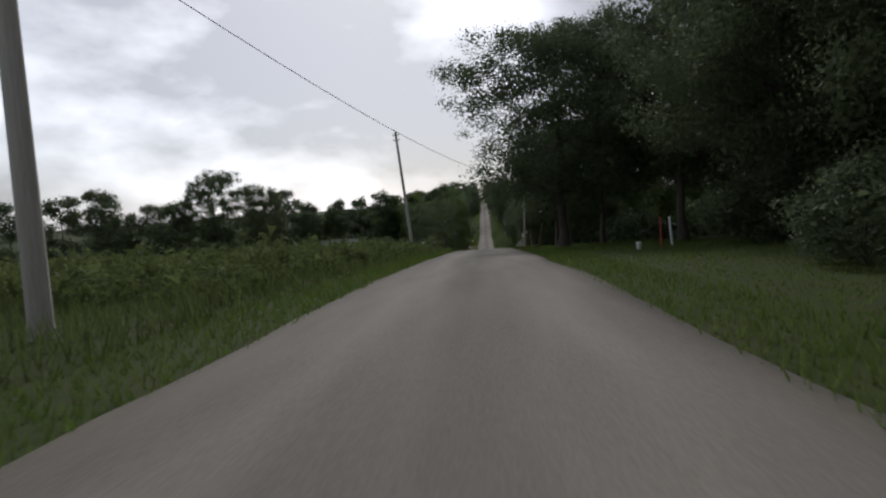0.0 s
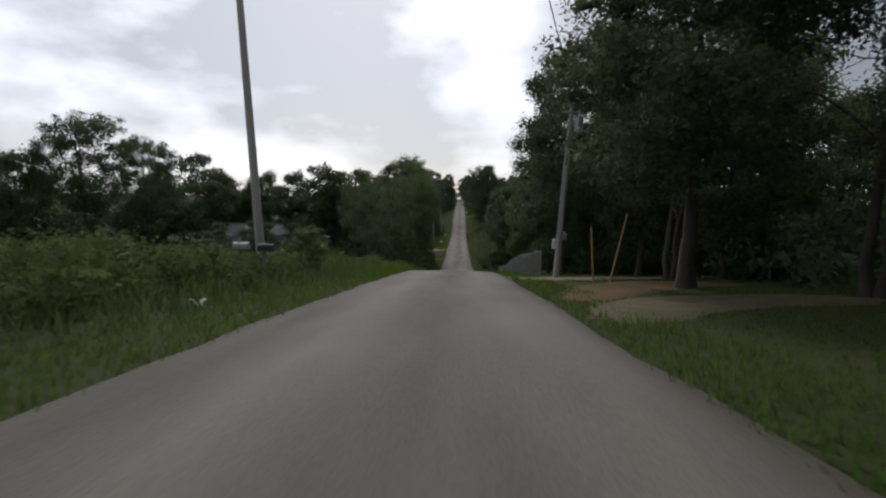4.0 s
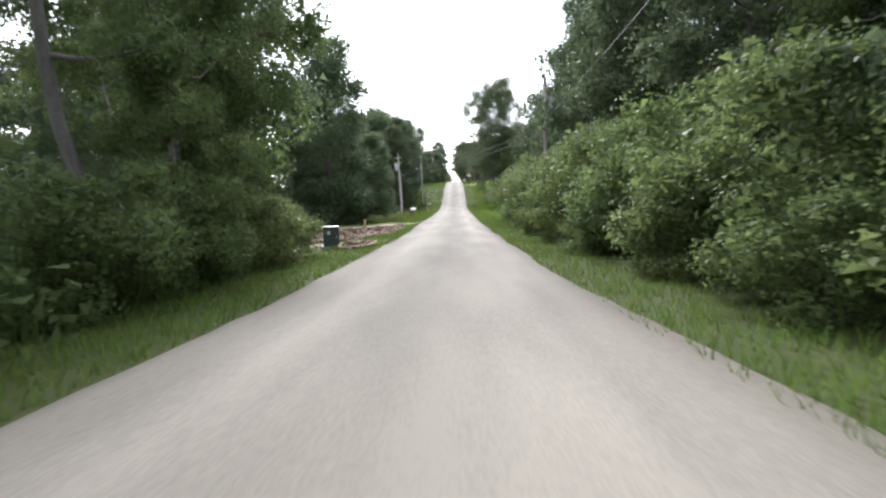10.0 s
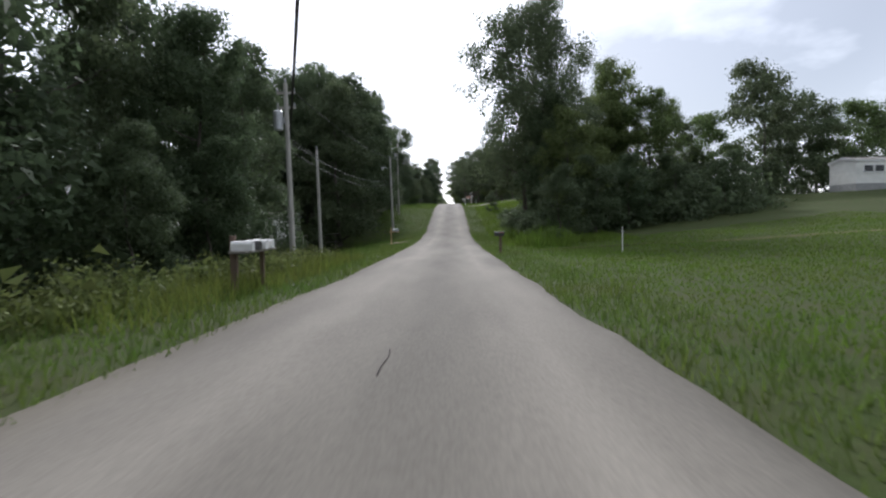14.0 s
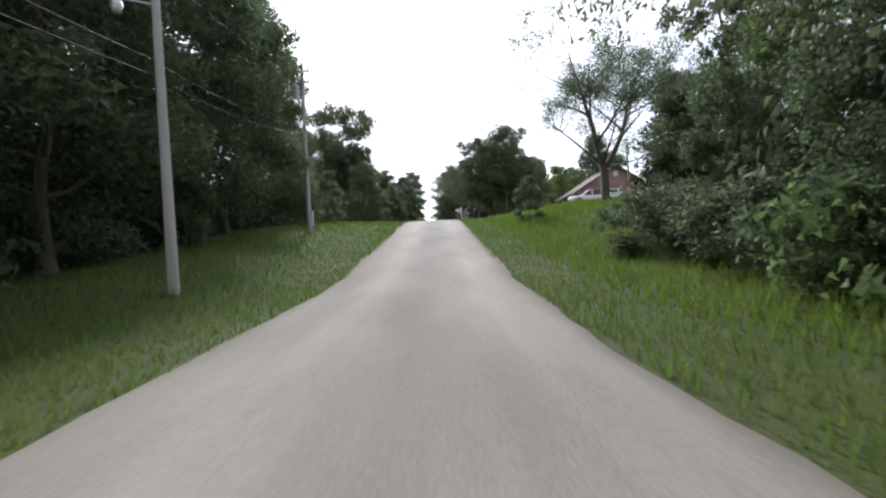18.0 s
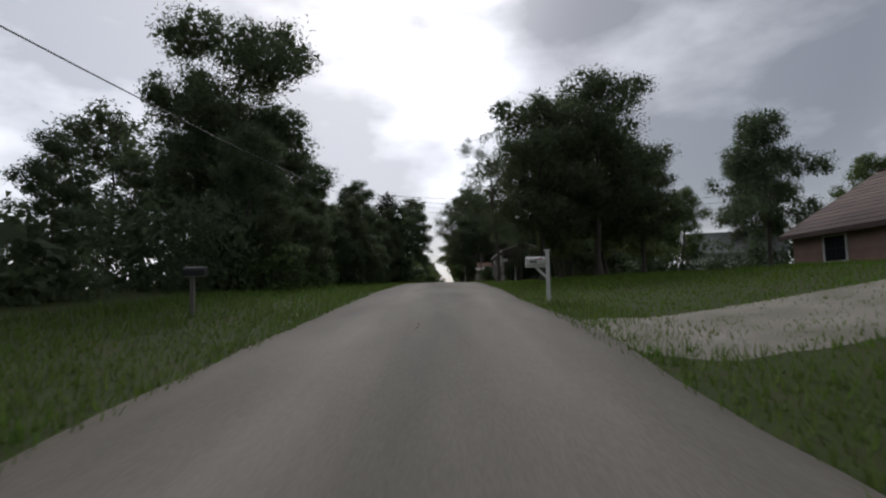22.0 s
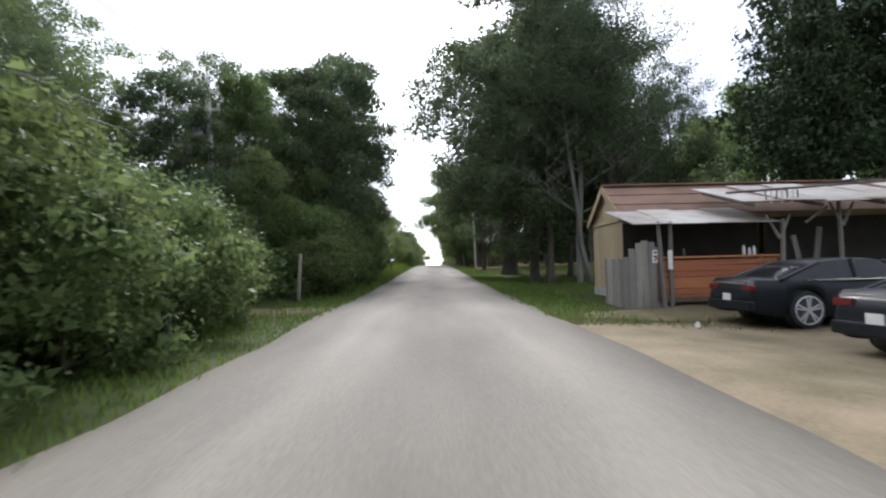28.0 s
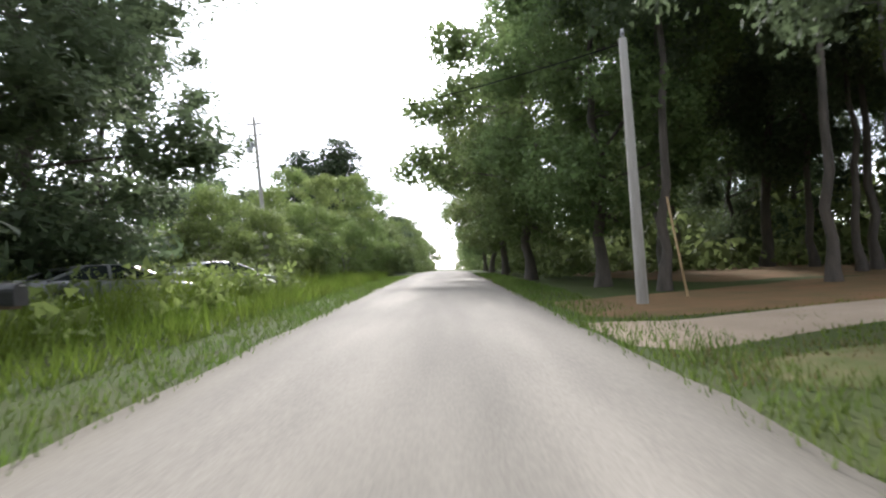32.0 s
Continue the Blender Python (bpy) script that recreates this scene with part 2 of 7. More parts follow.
M_TIN = material("weathered_tin_sheet", (0.44, 0.43, 0.41), 0.55, 0.3, second=(0.28, 0.23, 0.18), scale=1.5, fine=30, bump=0.2, dist=0.005, obrand=0.15)
M_SHINGLE = material("brown_shingles", (0.115, 0.076, 0.062), 0.92, second=(0.08, 0.056, 0.047), scale=1.2, fine=24, bump=0.6, dist=0.02, obrand=0.18)
M_PALESHINGLE = material("pale_tan_shingles", (0.37, 0.30, 0.24), 0.92, second=(0.29, 0.235, 0.19), scale=1.2, fine=24, bump=0.6, dist=0.02, obrand=0.12)
M_GREYSHINGLE = material("grey_green_shingles", (0.20, 0.21, 0.19), 0.92, second=(0.13, 0.14, 0.13), scale=1.2, fine=24, bump=0.6, dist=0.02, obrand=0.12)
M_BRICKSIDE = material("reddish_brown_siding", (0.33, 0.21, 0.17), 0.85, second=(0.25, 0.16, 0.13), scale=2, fine=30, bump=0.3, dist=0.006, obrand=0.08)
M_WHITE = material("white_vinyl_siding", (0.78, 0.77, 0.73), 0.6, second=(0.66, 0.65, 0.60), scale=1.6, fine=25, bump=0.15, dist=0.004, obrand=0.05)
M_WHITEPAINT = material("white_paint", (0.78, 0.78, 0.77), 0.5, second=(0.62, 0.61, 0.58), scale=5, fine=40, bump=0.15, dist=0.003)
M_TRIM = material("white_trim", (0.74, 0.74, 0.72), 0.6, second=(0.55, 0.54, 0.52), scale=4, fine=30, bump=0.15, dist=0.003)
M_BLUEGREY = material("blue_grey_siding", (0.22, 0.26, 0.31), 0.8, second=(0.16, 0.19, 0.23), scale=2, fine=25, bump=0.2, dist=0.005)
M_BLOCK = material("grey_block", (0.33, 0.33, 0.32), 0.95, second=(0.24, 0.24, 0.23), scale=3, fine=40, bump=0.5, dist=0.01, obrand=0.12)
M_STONE = material("tan_field_stone", (0.30, 0.215, 0.145), 0.92, second=(0.15, 0.112, 0.078), scale=4, fine=30, bump=0.7, dist=0.02, obrand=0.35)
M_DARKROCK = material("dark_field_stone", (0.10, 0.085, 0.07), 0.95, second=(0.05, 0.045, 0.04), scale=4, fine=30, bump=0.8, dist=0.02)
M_RUBBLE = material("reddish_rubble", (0.20, 0.135, 0.095), 0.95, second=(0.15, 0.095, 0.07), scale=4, fine=30, bump=0.5, dist=0.01, island=0.3)
M_STEEL = material("galvanised_steel", (0.52, 0.53, 0.54), 0.45, 0.7, second=(0.38, 0.38, 0.39), scale=6, fine=60, bump=0.1, dist=0.003)
M_WIRE = material("galvanised_wire", (0.52, 0.52, 0.51), 0.6, 0.25, second=(0.36, 0.34, 0.32), scale=6, fine=60, bump=0)
M_RUST = material("rusty_post", (0.22, 0.15, 0.11), 0.9, 0.2, second=(0.12, 0.09, 0.07), scale=6, fine=50, bump=0.3, dist=0.003)
M_BLACKMETAL = material("black_painted_metal", (0.025, 0.025, 0.027), 0.45, second=(0.045, 0.045, 0.045), scale=5, fine=50, bump=0.1, dist=0.003)
M_GREENMETAL = material("dark_green_metal", (0.05, 0.075, 0.065), 0.5, second=(0.035, 0.05, 0.045), scale=4, fine=40, bump=0.1, dist=0.003)
M_CABLE = material("black_cable", (0.03, 0.03, 0.032), 0.8, scale=5, fine=40, bump=0, spec=0.3)
M_BLACKCAR = material("black_car_paint", (0.010, 0.013, 0.016), 0.32, 0.0, second=(0.018, 0.02, 0.024), scale=2, fine=80, bump=0.0, coat=0.0, spec=0.18)
M_WHITECAR = material("white_car_paint", (0.78, 0.79, 0.80), 0.3, 0.0, second=(0.70, 0.71, 0.72), scale=2, fine=60, bump=0.0, coat=0.6)
M_GREYCAR = material("grey_car_paint", (0.16, 0.17, 0.18), 0.35, 0.0, second=(0.13, 0.135, 0.14), scale=2, fine=60, bump=0.0, coat=0.5)
M_TYRE = material("tyre_rubber", (0.018, 0.018, 0.018), 0.9, second=(0.03, 0.029, 0.028), scale=10, fine=70, bump=0.3, dist=0.004)
M_ALLOY = material("bright_alloy", (0.56, 0.57, 0.59), 0.35, 0.35, second=(0.46, 0.47, 0.49), scale=6, fine=50, bump=0)
M_CHROME = material("chrome", (0.75, 0.76, 0.78), 0.15, 1.0, second=(0.6, 0.6, 0.62), scale=4, fine=40, bump=0)
M_GLASS = material("dark_window_glass", (0.012, 0.015, 0.017), 0.08, 0.0, second=(0.02, 0.023, 0.025), scale=2, fine=10, bump=0, spec=0.4)
M_LAMPGLASS = material("lamp_glass", (0.6, 0.62, 0.63), 0.12, 0.0, second=(0.5, 0.5, 0.5), scale=8, fine=30, bump=0.1, dist=0.002)
M_REDLENS = material("red_lens", (0.16, 0.012, 0.012), 0.15, scale=6, fine=30, bump=0)
# near-black: paints indoor and porch shade, and serves one dark rock
M_DARKIN = material("interior_shade_and_dark_rock", (0.05, 0.045, 0.04), 0.95, second=(0.03, 0.028, 0.025), scale=2, fine=20, bump=0.3, dist=0.01)
M_RED = material("faded_red_paint", (0.42, 0.06, 0.05), 0.6, second=(0.28, 0.04, 0.035), scale=4, fine=40, bump=0.1, dist=0.003)
M_INK = material("black_ink", (0.02, 0.02, 0.02), 0.6, scale=5, fine=30, bump=0)
M_INSULATOR = material("grey_porcelain", (0.40, 0.40, 0.42), 0.3, scale=5, fine=30, bump=0)
M_SHUTTER = material("dark_green_shutter", (0.035, 0.05, 0.045), 0.6, scale=5, fine=30, bump=0.2, dist=0.003)
M_LOG = material("split_log_wood", (0.38, 0.24, 0.16), 0.9, second=(0.22, 0.15, 0.10), scale=4, fine=40, bump=0.6, dist=0.01)

# ---- the lie of the land ----
ROAD_KNOTS = [(-120, 2.4), (-60, 1.4), (0, 0.0), (10, -0.46), (21, -1.15), (34, -2.12), (48, -3.23), (56, -3.9), (70, -5.2), (84, -6.66), (98, -8.58),
              (113, -10.87), (127, -12.63), (140, -13.57), (153, -13.95), (166, -14.33), (178, -14.53), (191, -14.72), (207, -14.98), (223, -15.09),
              (236, -14.98), (249, -14.8), (262, -13.65), (275, -12.19), (288, -10.81), (300, -10.0), (313, -9.32), (327, -8.78), (345, -8.4),
              (362, -8.12), (376, -7.89), (390, -7.72), (403, -7.49), (416, -7.17), (430, -6.85), (450, -6.45), (480, -6.1), (540, -6.2), (620, -8.0), (800, -9.0), (2500, -9.0)]
_ky = np.arange(-140, 2500, 1.0)
_kz = np.interp(_ky, [k[0] for k in ROAD_KNOTS], [k[1] for k in ROAD_KNOTS])
_g = np.exp(-0.5 * (np.arange(-12, 13) / 4.5) ** 2)
_kz = np.convolve(np.pad(_kz, 12, mode="edge"), _g / _g.sum(), mode="valid")
HALF = 2.73
BANK_R = [(-140, 0, 12), (60, 0, 12), (130, 0.2, 12), (180, 0.4, 20), (198, 3.0, 50), (222, 3.6, 50), (243, 4.5, 45), (256, 3.5, 30), (264, 2.3, 16), (272, 1.8, 11),
          (282, 1.5, 11), (292, 1.25, 11), (300, 1.2, 12), (318, 0.6, 12), (362, 0.3, 12), (369, -0.22, 4), (381, -0.22, 4), (385, 0.2, 6), (500, 0.3, 12), (2500, 0.3, 12)]
BANK_L = [(-140, 0.1, 10), (120, 0.0, 10), (150, -0.3, 8), (190, -0.2, 8), (228, -1.3, 10), (242, -1.6, 10), (250, 0.5, 6), (256, 0.9, 6), (272, 0.9, 6), (300, 0.2, 8), (360, 0.2, 8), (500, 0.2, 8), (2500, 0.2, 8)]


def road_z(y):
    return np.interp(y, _ky, _kz)


def ground_z(x, y):
    x, y = np.asarray(x, float), np.asarray(y, float)
    z = road_z(y)
    a = np.abs(x)
    for bank, side in ((BANK_R, x > 0), (BANK_L, x <= 0)):
        ys = [b[0] for b in bank]
        h, w = np.interp(y, ys, [b[1] for b in bank]), np.interp(y, ys, [b[2] for b in bank])
        u = np.clip((a - 3.4) / w, 0, 1)
        z = np.where(side, z + h * u * u * (3 - 2 * u), z)
    # crowned road, soft verge, and a little unevenness away from it
    z = z - 0.02 - 0.05 * np.clip((a - HALF) / 1.5, 0, 1)
    rough = np.clip((a - 3.5) / 6, 0, 1)
    return z + rough * (0.05 * np.sin(x * 0.31 + 1.3 * np.sin(y * 0.11)) * np.sin(y * 0.17 + 0.6 * x))


def gz(x, y):
    return float(ground_z(x, y))


# ---- mesh helpers ----
def mesh_object(name, verts, faces, mats, parent=None, label="", smooth=False, mat_index=None):
    me = bpy.data.meshes.new(name)
    verts = np.asarray(verts, np.float32).reshape(-1, 3)
    if isinstance(faces, np.ndarray):
        n, k = faces.shape
        me.vertices.add(len(verts))
        me.vertices.foreach_set("co", verts.ravel())
        me.loops.add(n * k)
        me.loops.foreach_set("vertex_index", faces.astype(np.int32).ravel())
        me.polygons.add(n)
        me.polygons.foreach_set("loop_start", np.arange(0, n * k, k, dtype=np.int32))
        me.update(calc_edges=True)
    else:
        me.from_pydata([tuple(v) for v in verts.tolist()], [], faces)
    for m in (mats if isinstance(mats, (list, tuple)) else [mats]):
        me.materials.append(m)
    if mat_index is not None:
        me.polygons.foreach_set("material_index", np.asarray(mat_index, np.int32))
    if smooth:
        me.polygons.foreach_set("use_smooth", np.ones(len(me.polygons), bool))
    ob = new(name, me)
    if parent is not None:
        ob.parent = parent
    if label:
        ob["label"] = label
    return ob


def part(name, bm, mat, parent=None, label="", smooth=False):
    """Links a bmesh as one mesh object under a thing or a part."""
    me = bpy.data.meshes.new(name)
    bmesh.ops.recalc_face_normals(bm, faces=bm.faces[:])
    bm.to_mesh(me)
    bm.free()
    me.materials.append(mat)
    if smooth:
        me.polygons.foreach_set("use_smooth", np.ones(len(me.polygons), bool))
    ob = new(name, me)
    if parent is not None:
        ob.parent = parent
    if label:
        ob["label"] = label
    return ob


def thing(name, x, y, z=None, turn=0.0, label="", category="", group="", lean=(0, 0), scale=1.0):
    ob = new(name)
    ob.matrix_basis = pose(x, y, gz(x, y) if z is None else z, lean[0], lean[1], turn) @ Matrix.Scale(scale, 4)
    return tagged(ob, label, category, group)


def box(bm, c, s, turn=0.0, bevel=0.0, tilt=0.0, roll=0.0):
    """A box with middle c and size s; turn about z, tilt about x, roll about y in degrees."""
    m = pose(*c, tilt, roll, turn) @ Matrix.Diagonal((*s, 1))
    r = bmesh.ops.create_cube(bm, size=1.0, matrix=m)
    if bevel:
        es = list({e for v in r["verts"] for e in v.link_edges})
        bmesh.ops.bevel(bm, geom=es, offset=bevel, segments=2, affect="EDGES", profile=0.6)
    return r["verts"]


def boxed(*a, **k):
    bm = bmesh.new()
    box(bm, *a, **k)
    return bm


def tube(bm, a, b, r0, r1=None, sides=10):
    """A tapered round bar from a to b."""
    a, b = Vector(a), Vector(b)
    r1 = r0 if r1 is None else r1
    d = b - a
    m = Matrix.Translation((a + b) / 2) @ d.to_track_quat("Z", "Y").to_matrix().to_4x4()
    bmesh.ops.create_cone(bm, cap_ends=True, segments=sides, radius1=r0, radius2=r1, depth=d.length, matrix=m)


def tubed(*a, **k):
    bm = bmesh.new()
    tube(bm, *a, **k)
    return bm


def prism(bm, outline, axis, lo, hi):
    """An outline of (u, v) pairs drawn out along an axis ('x' or 'y') from lo to hi; v is up."""
    def p(u, v, w):
        return (w, u, v) if axis == "x" else (u, w, v)
    f0 = [bm.verts.new(p(u, v, lo)) for u, v in outline]
    f1 = [bm.verts.new(p(u, v, hi)) for u, v in outline]
    n = len(outline)
    bm.faces.new(f0)
    bm.faces.new(f1[::-1])
    for i in range(n):
        bm.faces.new((f0[i], f1[i], f1[(i + 1) % n], f0[(i + 1) % n]))
    return f0 + f1


def strips(paths, r):
    """Thin three-sided bars along polylines, as vertex and face lists."""
    vs, fs = [], []
    for pts in paths:
        pts = [Vector(p) for p in pts]
        base = len(vs)
        for i, p in enumerate(pts):
            d = (pts[min(i + 1, len(pts) - 1)] - pts[max(i - 1, 0)]).normalized()
            u = d.cross(Vector((0.31, 0.27, 0.91))).normalized()
            v = d.cross(u)
            for k in range(3):
                a = k * 2.0944
                vs.append(p + u * (math.cos(a) * r) + v * (math.sin(a) * r))
        for i in range(len(pts) - 1):
            for k in range(3):
                j = base + i * 3
                fs.append((j + k, j + (k + 1) % 3, j + 3 + (k + 1) % 3, j + 3 + k))
    return vs, fs


def road_wear(m):
    """Paler wheel paths and a darker middle and edges, worn unevenly."""
    n, l = m.node_tree.nodes, m.node_tree.links
    b = n["Principled BSDF"]
    src = b.inputs["Base Color"].links[0].from_socket
    co, sep = n.new("ShaderNodeTexCoord"), n.new("ShaderNodeSeparateXYZ")
    l.new(co.outputs["Object"], sep.inputs["Vector"])
    wob = n.new("ShaderNodeTexNoise")
    wob.inputs["Scale"].default_value, wob.inputs["Detail"].default_value = 0.25, 3.0
    add = n.new("ShaderNodeMath")
    add.operation = "MULTIPLY_ADD"
    add.inputs[1].default_value = 0.9
    l.new(wob.outputs["Fac"], add.inputs[0])
    l.new(sep.outputs["X"], add.inputs[2])
    ramp = n.new("ShaderNodeValToRGB")
    mr = n.new("ShaderNodeMapRange")
    mr.inputs["From Min"].default_value, mr.inputs["From Max"].default_value = -2.4, 3.3
    l.new(add.outputs["Value"], mr.inputs["Value"])
    l.new(mr.outputs["Result"], ramp.inputs["Fac"])
    e = ramp.color_ramp.elements
    e[0].position, e[0].color = 0.0, (0.80, 0.78, 0.74, 1)
    e[1].position, e[1].color = 1.0, (0.80, 0.78, 0.74, 1)
    for p, c in ((0.12, 0.88), (0.27, 1.16), (0.42, 0.88), (0.5, 0.80), (0.6, 0.90), (0.74, 1.16), (0.88, 0.9)):
        q = e.new(p)
        q.color = (c, c, c, 1)
    mul = n.new("ShaderNodeMix")
    mul.data_type, mul.blend_type = "RGBA", "MULTIPLY"
    mul.inputs["Factor"].default_value = 1.0
    l.new(src, mul.inputs["A"])
    l.new(ramp.outputs["Color"], mul.inputs["B"])
    l.new(mul.outputs["Result"], b.inputs["Base Color"])


road_wear(M_ROAD)


# ---- ground, road, drives ----
def axis_steps(*spans):
    out = []
    for a, b, s in spans:
        out += list(np.arange(a, b, s))
    return np.array(out + [spans[-1][1]])


gx = axis_steps((-1800, -300, 250), (-300, -60, 20), (-60, -14, 1.5), (-14, 14, 0.6), (14, 60, 1.25), (60, 300, 20), (300, 1800, 250))
gy = axis_steps((-138, -20, 8), (-20, 470, 0.8), (470, 800, 12), (800, 2400, 200))
XX, YY = np.meshgrid(gx, gy)
ZZ = ground_z(XX, YY) - 0.03
nx = len(gx)
ii = (np.arange(len(gy) - 1)[:, None] * nx + np.arange(nx - 1)[None, :]).ravel()
ground = mesh_object("ground", np.stack([XX, YY, ZZ], -1), np.stack([ii, ii + 1, ii + nx + 1, ii + nx], 1), M_GROUND, smooth=True)
tagged(ground, "rolling grassy ground with woods on both sides of the lane", "ground", kind="structure")


def ribbon(name, path, mat, lift, label, category, step=1.0, cols=7, ragged=0.12, seed=1, kind="structure"):
    """A sheet that lies on the ground along a path of (x, y, half width)."""
    rnd = np.random.RandomState(seed)
    p = np.array(path, float)
    s = np.r_[0, np.cumsum(np.hypot(np.diff(p[:, 0]), np.diff(p[:, 1])))]
    t = np.arange(0, s[-1] + step, step)
    x, y, w = (np.interp(t, s, p[:, k]) for k in range(3))
    dx, dy = np.gradient(x), np.gradient(y)
    n = np.hypot(dx, dy) + 1e-9
    jl, jr = (np.convolve(rnd.uniform(-1, 1, len(t) + 4), np.ones(5) / 5, "valid") * ragged * 2 for _ in range(2))
    u = np.linspace(-1, 1, cols)
    off = u[None, :] * w[:, None] + np.where(u[None, :] < -0.99, jl[:, None], 0) + np.where(u[None, :] > 0.99, jr[:, None], 0)
    vx, vy = x[:, None] + off * (dy / n)[:, None], y[:, None] - off * (dx / n)[:, None]
    vz = ground_z(vx, vy) + lift - np.where(np.abs(u[None, :]) > 0.99, lift + 0.05, 0)
    vz[0] -= 0.09
    vz[-1] -= 0.09
    i = (np.arange(len(t) - 1)[:, None] * cols + np.arange(cols - 1)[None, :]).ravel()
    ob = mesh_object(name, np.stack([vx, vy, vz], -1), np.stack([i, i + 1, i + cols + 1, i + cols], 1), mat, smooth=True)
    return tagged(ob, label, category, kind=kind)


# the lane: a gently crowned chip-seal sheet with ragged edges
rnd = np.random.RandomState(4)
ry = np.r_[np.arange(-60, 480, 0.8), np.arange(480, 760, 8)]
ru = np.array([-1.0, -0.985, -0.8, -0.5, -0.2, 0.2, 0.5, 0.8, 0.985, 1.0])
jag = [np.convolve(rnd.uniform(-1, 1, len(ry) + 6), np.ones(7) / 7, "valid") * 0.28 + np.convolve(rnd.uniform(-1, 1, len(ry) + 2), np.ones(3) / 3, "valid") * 0.05 for _ in range(2)]
rx = HALF * ru[None, :] + np.where(ru < -0.9, 1.0, 0.0)[None, :] * jag[0][:, None] + np.where(ru > 0.9, 1.0, 0.0)[None, :] * jag[1][:, None]
# the grass has crept over the edges in places
creep_l = np.interp(ry, [102, 110, 118, 150, 172, 182, 205, 215, 240, 250], [0, 0.35, 0.35, 0.3, 0.2, 0, 0, 0.15, 0.15, 0])
creep_r = np.interp(ry, [140, 155, 200, 240, 255], [0, 0.12, 0.2, 0.2, 0])
rx = rx + np.where(ru < -0.9, 1.0, 0.0)[None, :] * creep_l[:, None] - np.where(ru > 0.9, 1.0, 0.0)[None, :] * creep_r[:, None]
rz = road_z(ry)[:, None] + 0.035 * (1 - ru[None, :] ** 2) + 0.01 - np.where(np.abs(ru) > 0.99, 0.13, 0)[None, :]
i = (np.arange(len(ry) - 1)[:, None] * 10 + np.arange(9)[None, :]).ravel()
road = mesh_object("road", np.stack([rx, np.repeat(ry[:, None], 10, 1), rz], -1), np.stack([i, i + 1, i + 11, i + 10], 1), M_ROAD, smooth=True)
tagged(road, "narrow worn grey chip-seal country lane with no markings", "road", kind="structure")


def road_top(x, y):
    return float(road_z(y)) + 0.035 * (1 - (x / HALF) ** 2) + 0.01


def road_line(name, pts, width, mat, label, category, seed):
    """A thin mark on the lane along (x, y) points."""
    r = np.random.RandomState(seed)
    vs, fs = [], []
    n = 0
    for (xa, ya), (xb, yb) in zip(pts[:-1], pts[1:]):
        m = max(2, int(abs(yb - ya) / 0.5))
        for k in range(m):
            f = k / m
            x, y = xa + (xb - xa) * f + r.uniform(-0.03, 0.03), ya + (yb - ya) * f
            w = width * r.uniform(0.5, 1.1)
            vs += [(x - w, y, road_top(x - w, y) + 0.006), (x + w, y, road_top(x + w, y) + 0.006)]
            n += 1
    for k in range(n - 1):
        fs.append((2 * k, 2 * k + 1, 2 * k + 3, 2 * k + 2))
    return tagged(mesh_object(name, vs, fs, mat), label, category, kind="structure")


for k, (y0, y1, xx) in enumerate(((115.2, 116.8, -0.35), (190, 191.5, -0.15), (297.6, 299, -0.25), (318, 320, -0.1), (387.8, 390.2, -0.2))):
    road_line("crack", [(xx, y0), (xx + 0.04, (y0 + y1) / 2), (xx - 0.02, y1)], 0.009, M_CRACK, "thin dark crack along the middle of the lane", "road crack", k)
for k, (xa, xb) in enumerate(((-1.9, -0.55), (0.05, 0.75))):
    road_line("skid_mark", [(xa, 346), (xa + 0.1, 352), (xb, 360), (xb + 0.1, 366)], 0.11, M_SKID, "faded dark tyre mark curving across the lane", "tyre mark", 20 + k)
for k, (xa, ya, yb) in enumerate(((-1.6, 365.0, 367.5), (-0.35, 364.5, 368.0))):
    road_line("skid_mark", [(xa, ya), (xa + 0.15, yb)], 0.1, M_SKID, "short dark tyre mark on the pale lane", "tyre mark", 30 + k)

road_line("crack", [(-1.7, 236.95), (-1.1, 237.1)], 0.1, M_CRACK, "short dark crack across the wheel track", "road crack", 40)
ribbon("gravel_drive", [(2.6, 74, 1.6), (6, 76, 1.5), (12, 80, 1.2), (24, 88, 1.4), (40, 92, 1.6)], M_GRAVEL, 0.03, "pale gravel drive turning off under the trees", "drive", seed=2)
ribbon("sandy_pull_off", [(3.2, 58, 0.7), (5.0, 61, 1.6), (8, 64, 1.7), (14, 65, 1.2)], M_DIRT, 0.028, "bare sandy patch beside the lane", "bare ground", seed=3, ragged=0.4)
ribbon("field_gate_track", [(2.7, 130, 1.4), (5, 131.5, 1.8), (10, 132, 1.3), (20, 133, 1.0)], M_DIRT, 0.03, "sandy track through grass past the gate", "drive", seed=4, ragged=0.35)
ribbon("dirt_drive", [(-2.6, 160.6, 1.5), (-5, 160.7, 0.9), (-14, 161, 0.9), (-30, 163, 1.0)], M_GRAVEL, 0.03, "short gravel drive beside the stone bed", "drive", seed=5, ragged=0.3)
ribbon("long_drive", [(-2.6, 183, 2.6), (-5, 184, 1.8), (-12, 185, 1.4), (-30, 187, 1.4), (-60, 188, 1.4)], M_GRAVEL, 0.03, "long pale gravel drive leading off through the lawn", "drive", seed=6)
ribbon("lawn_drive", [(6.6, 221.3, 0.16), (8, 220.9, 0.22), (11, 219.8, 0.22), (15.4, 217.7, 0.22), (18, 215.8, 0.18), (26, 210.5, 0.22)], M_WORN, 0.03, "thin worn track crossing the mown lawn", "drive", seed=17, ragged=0.3)
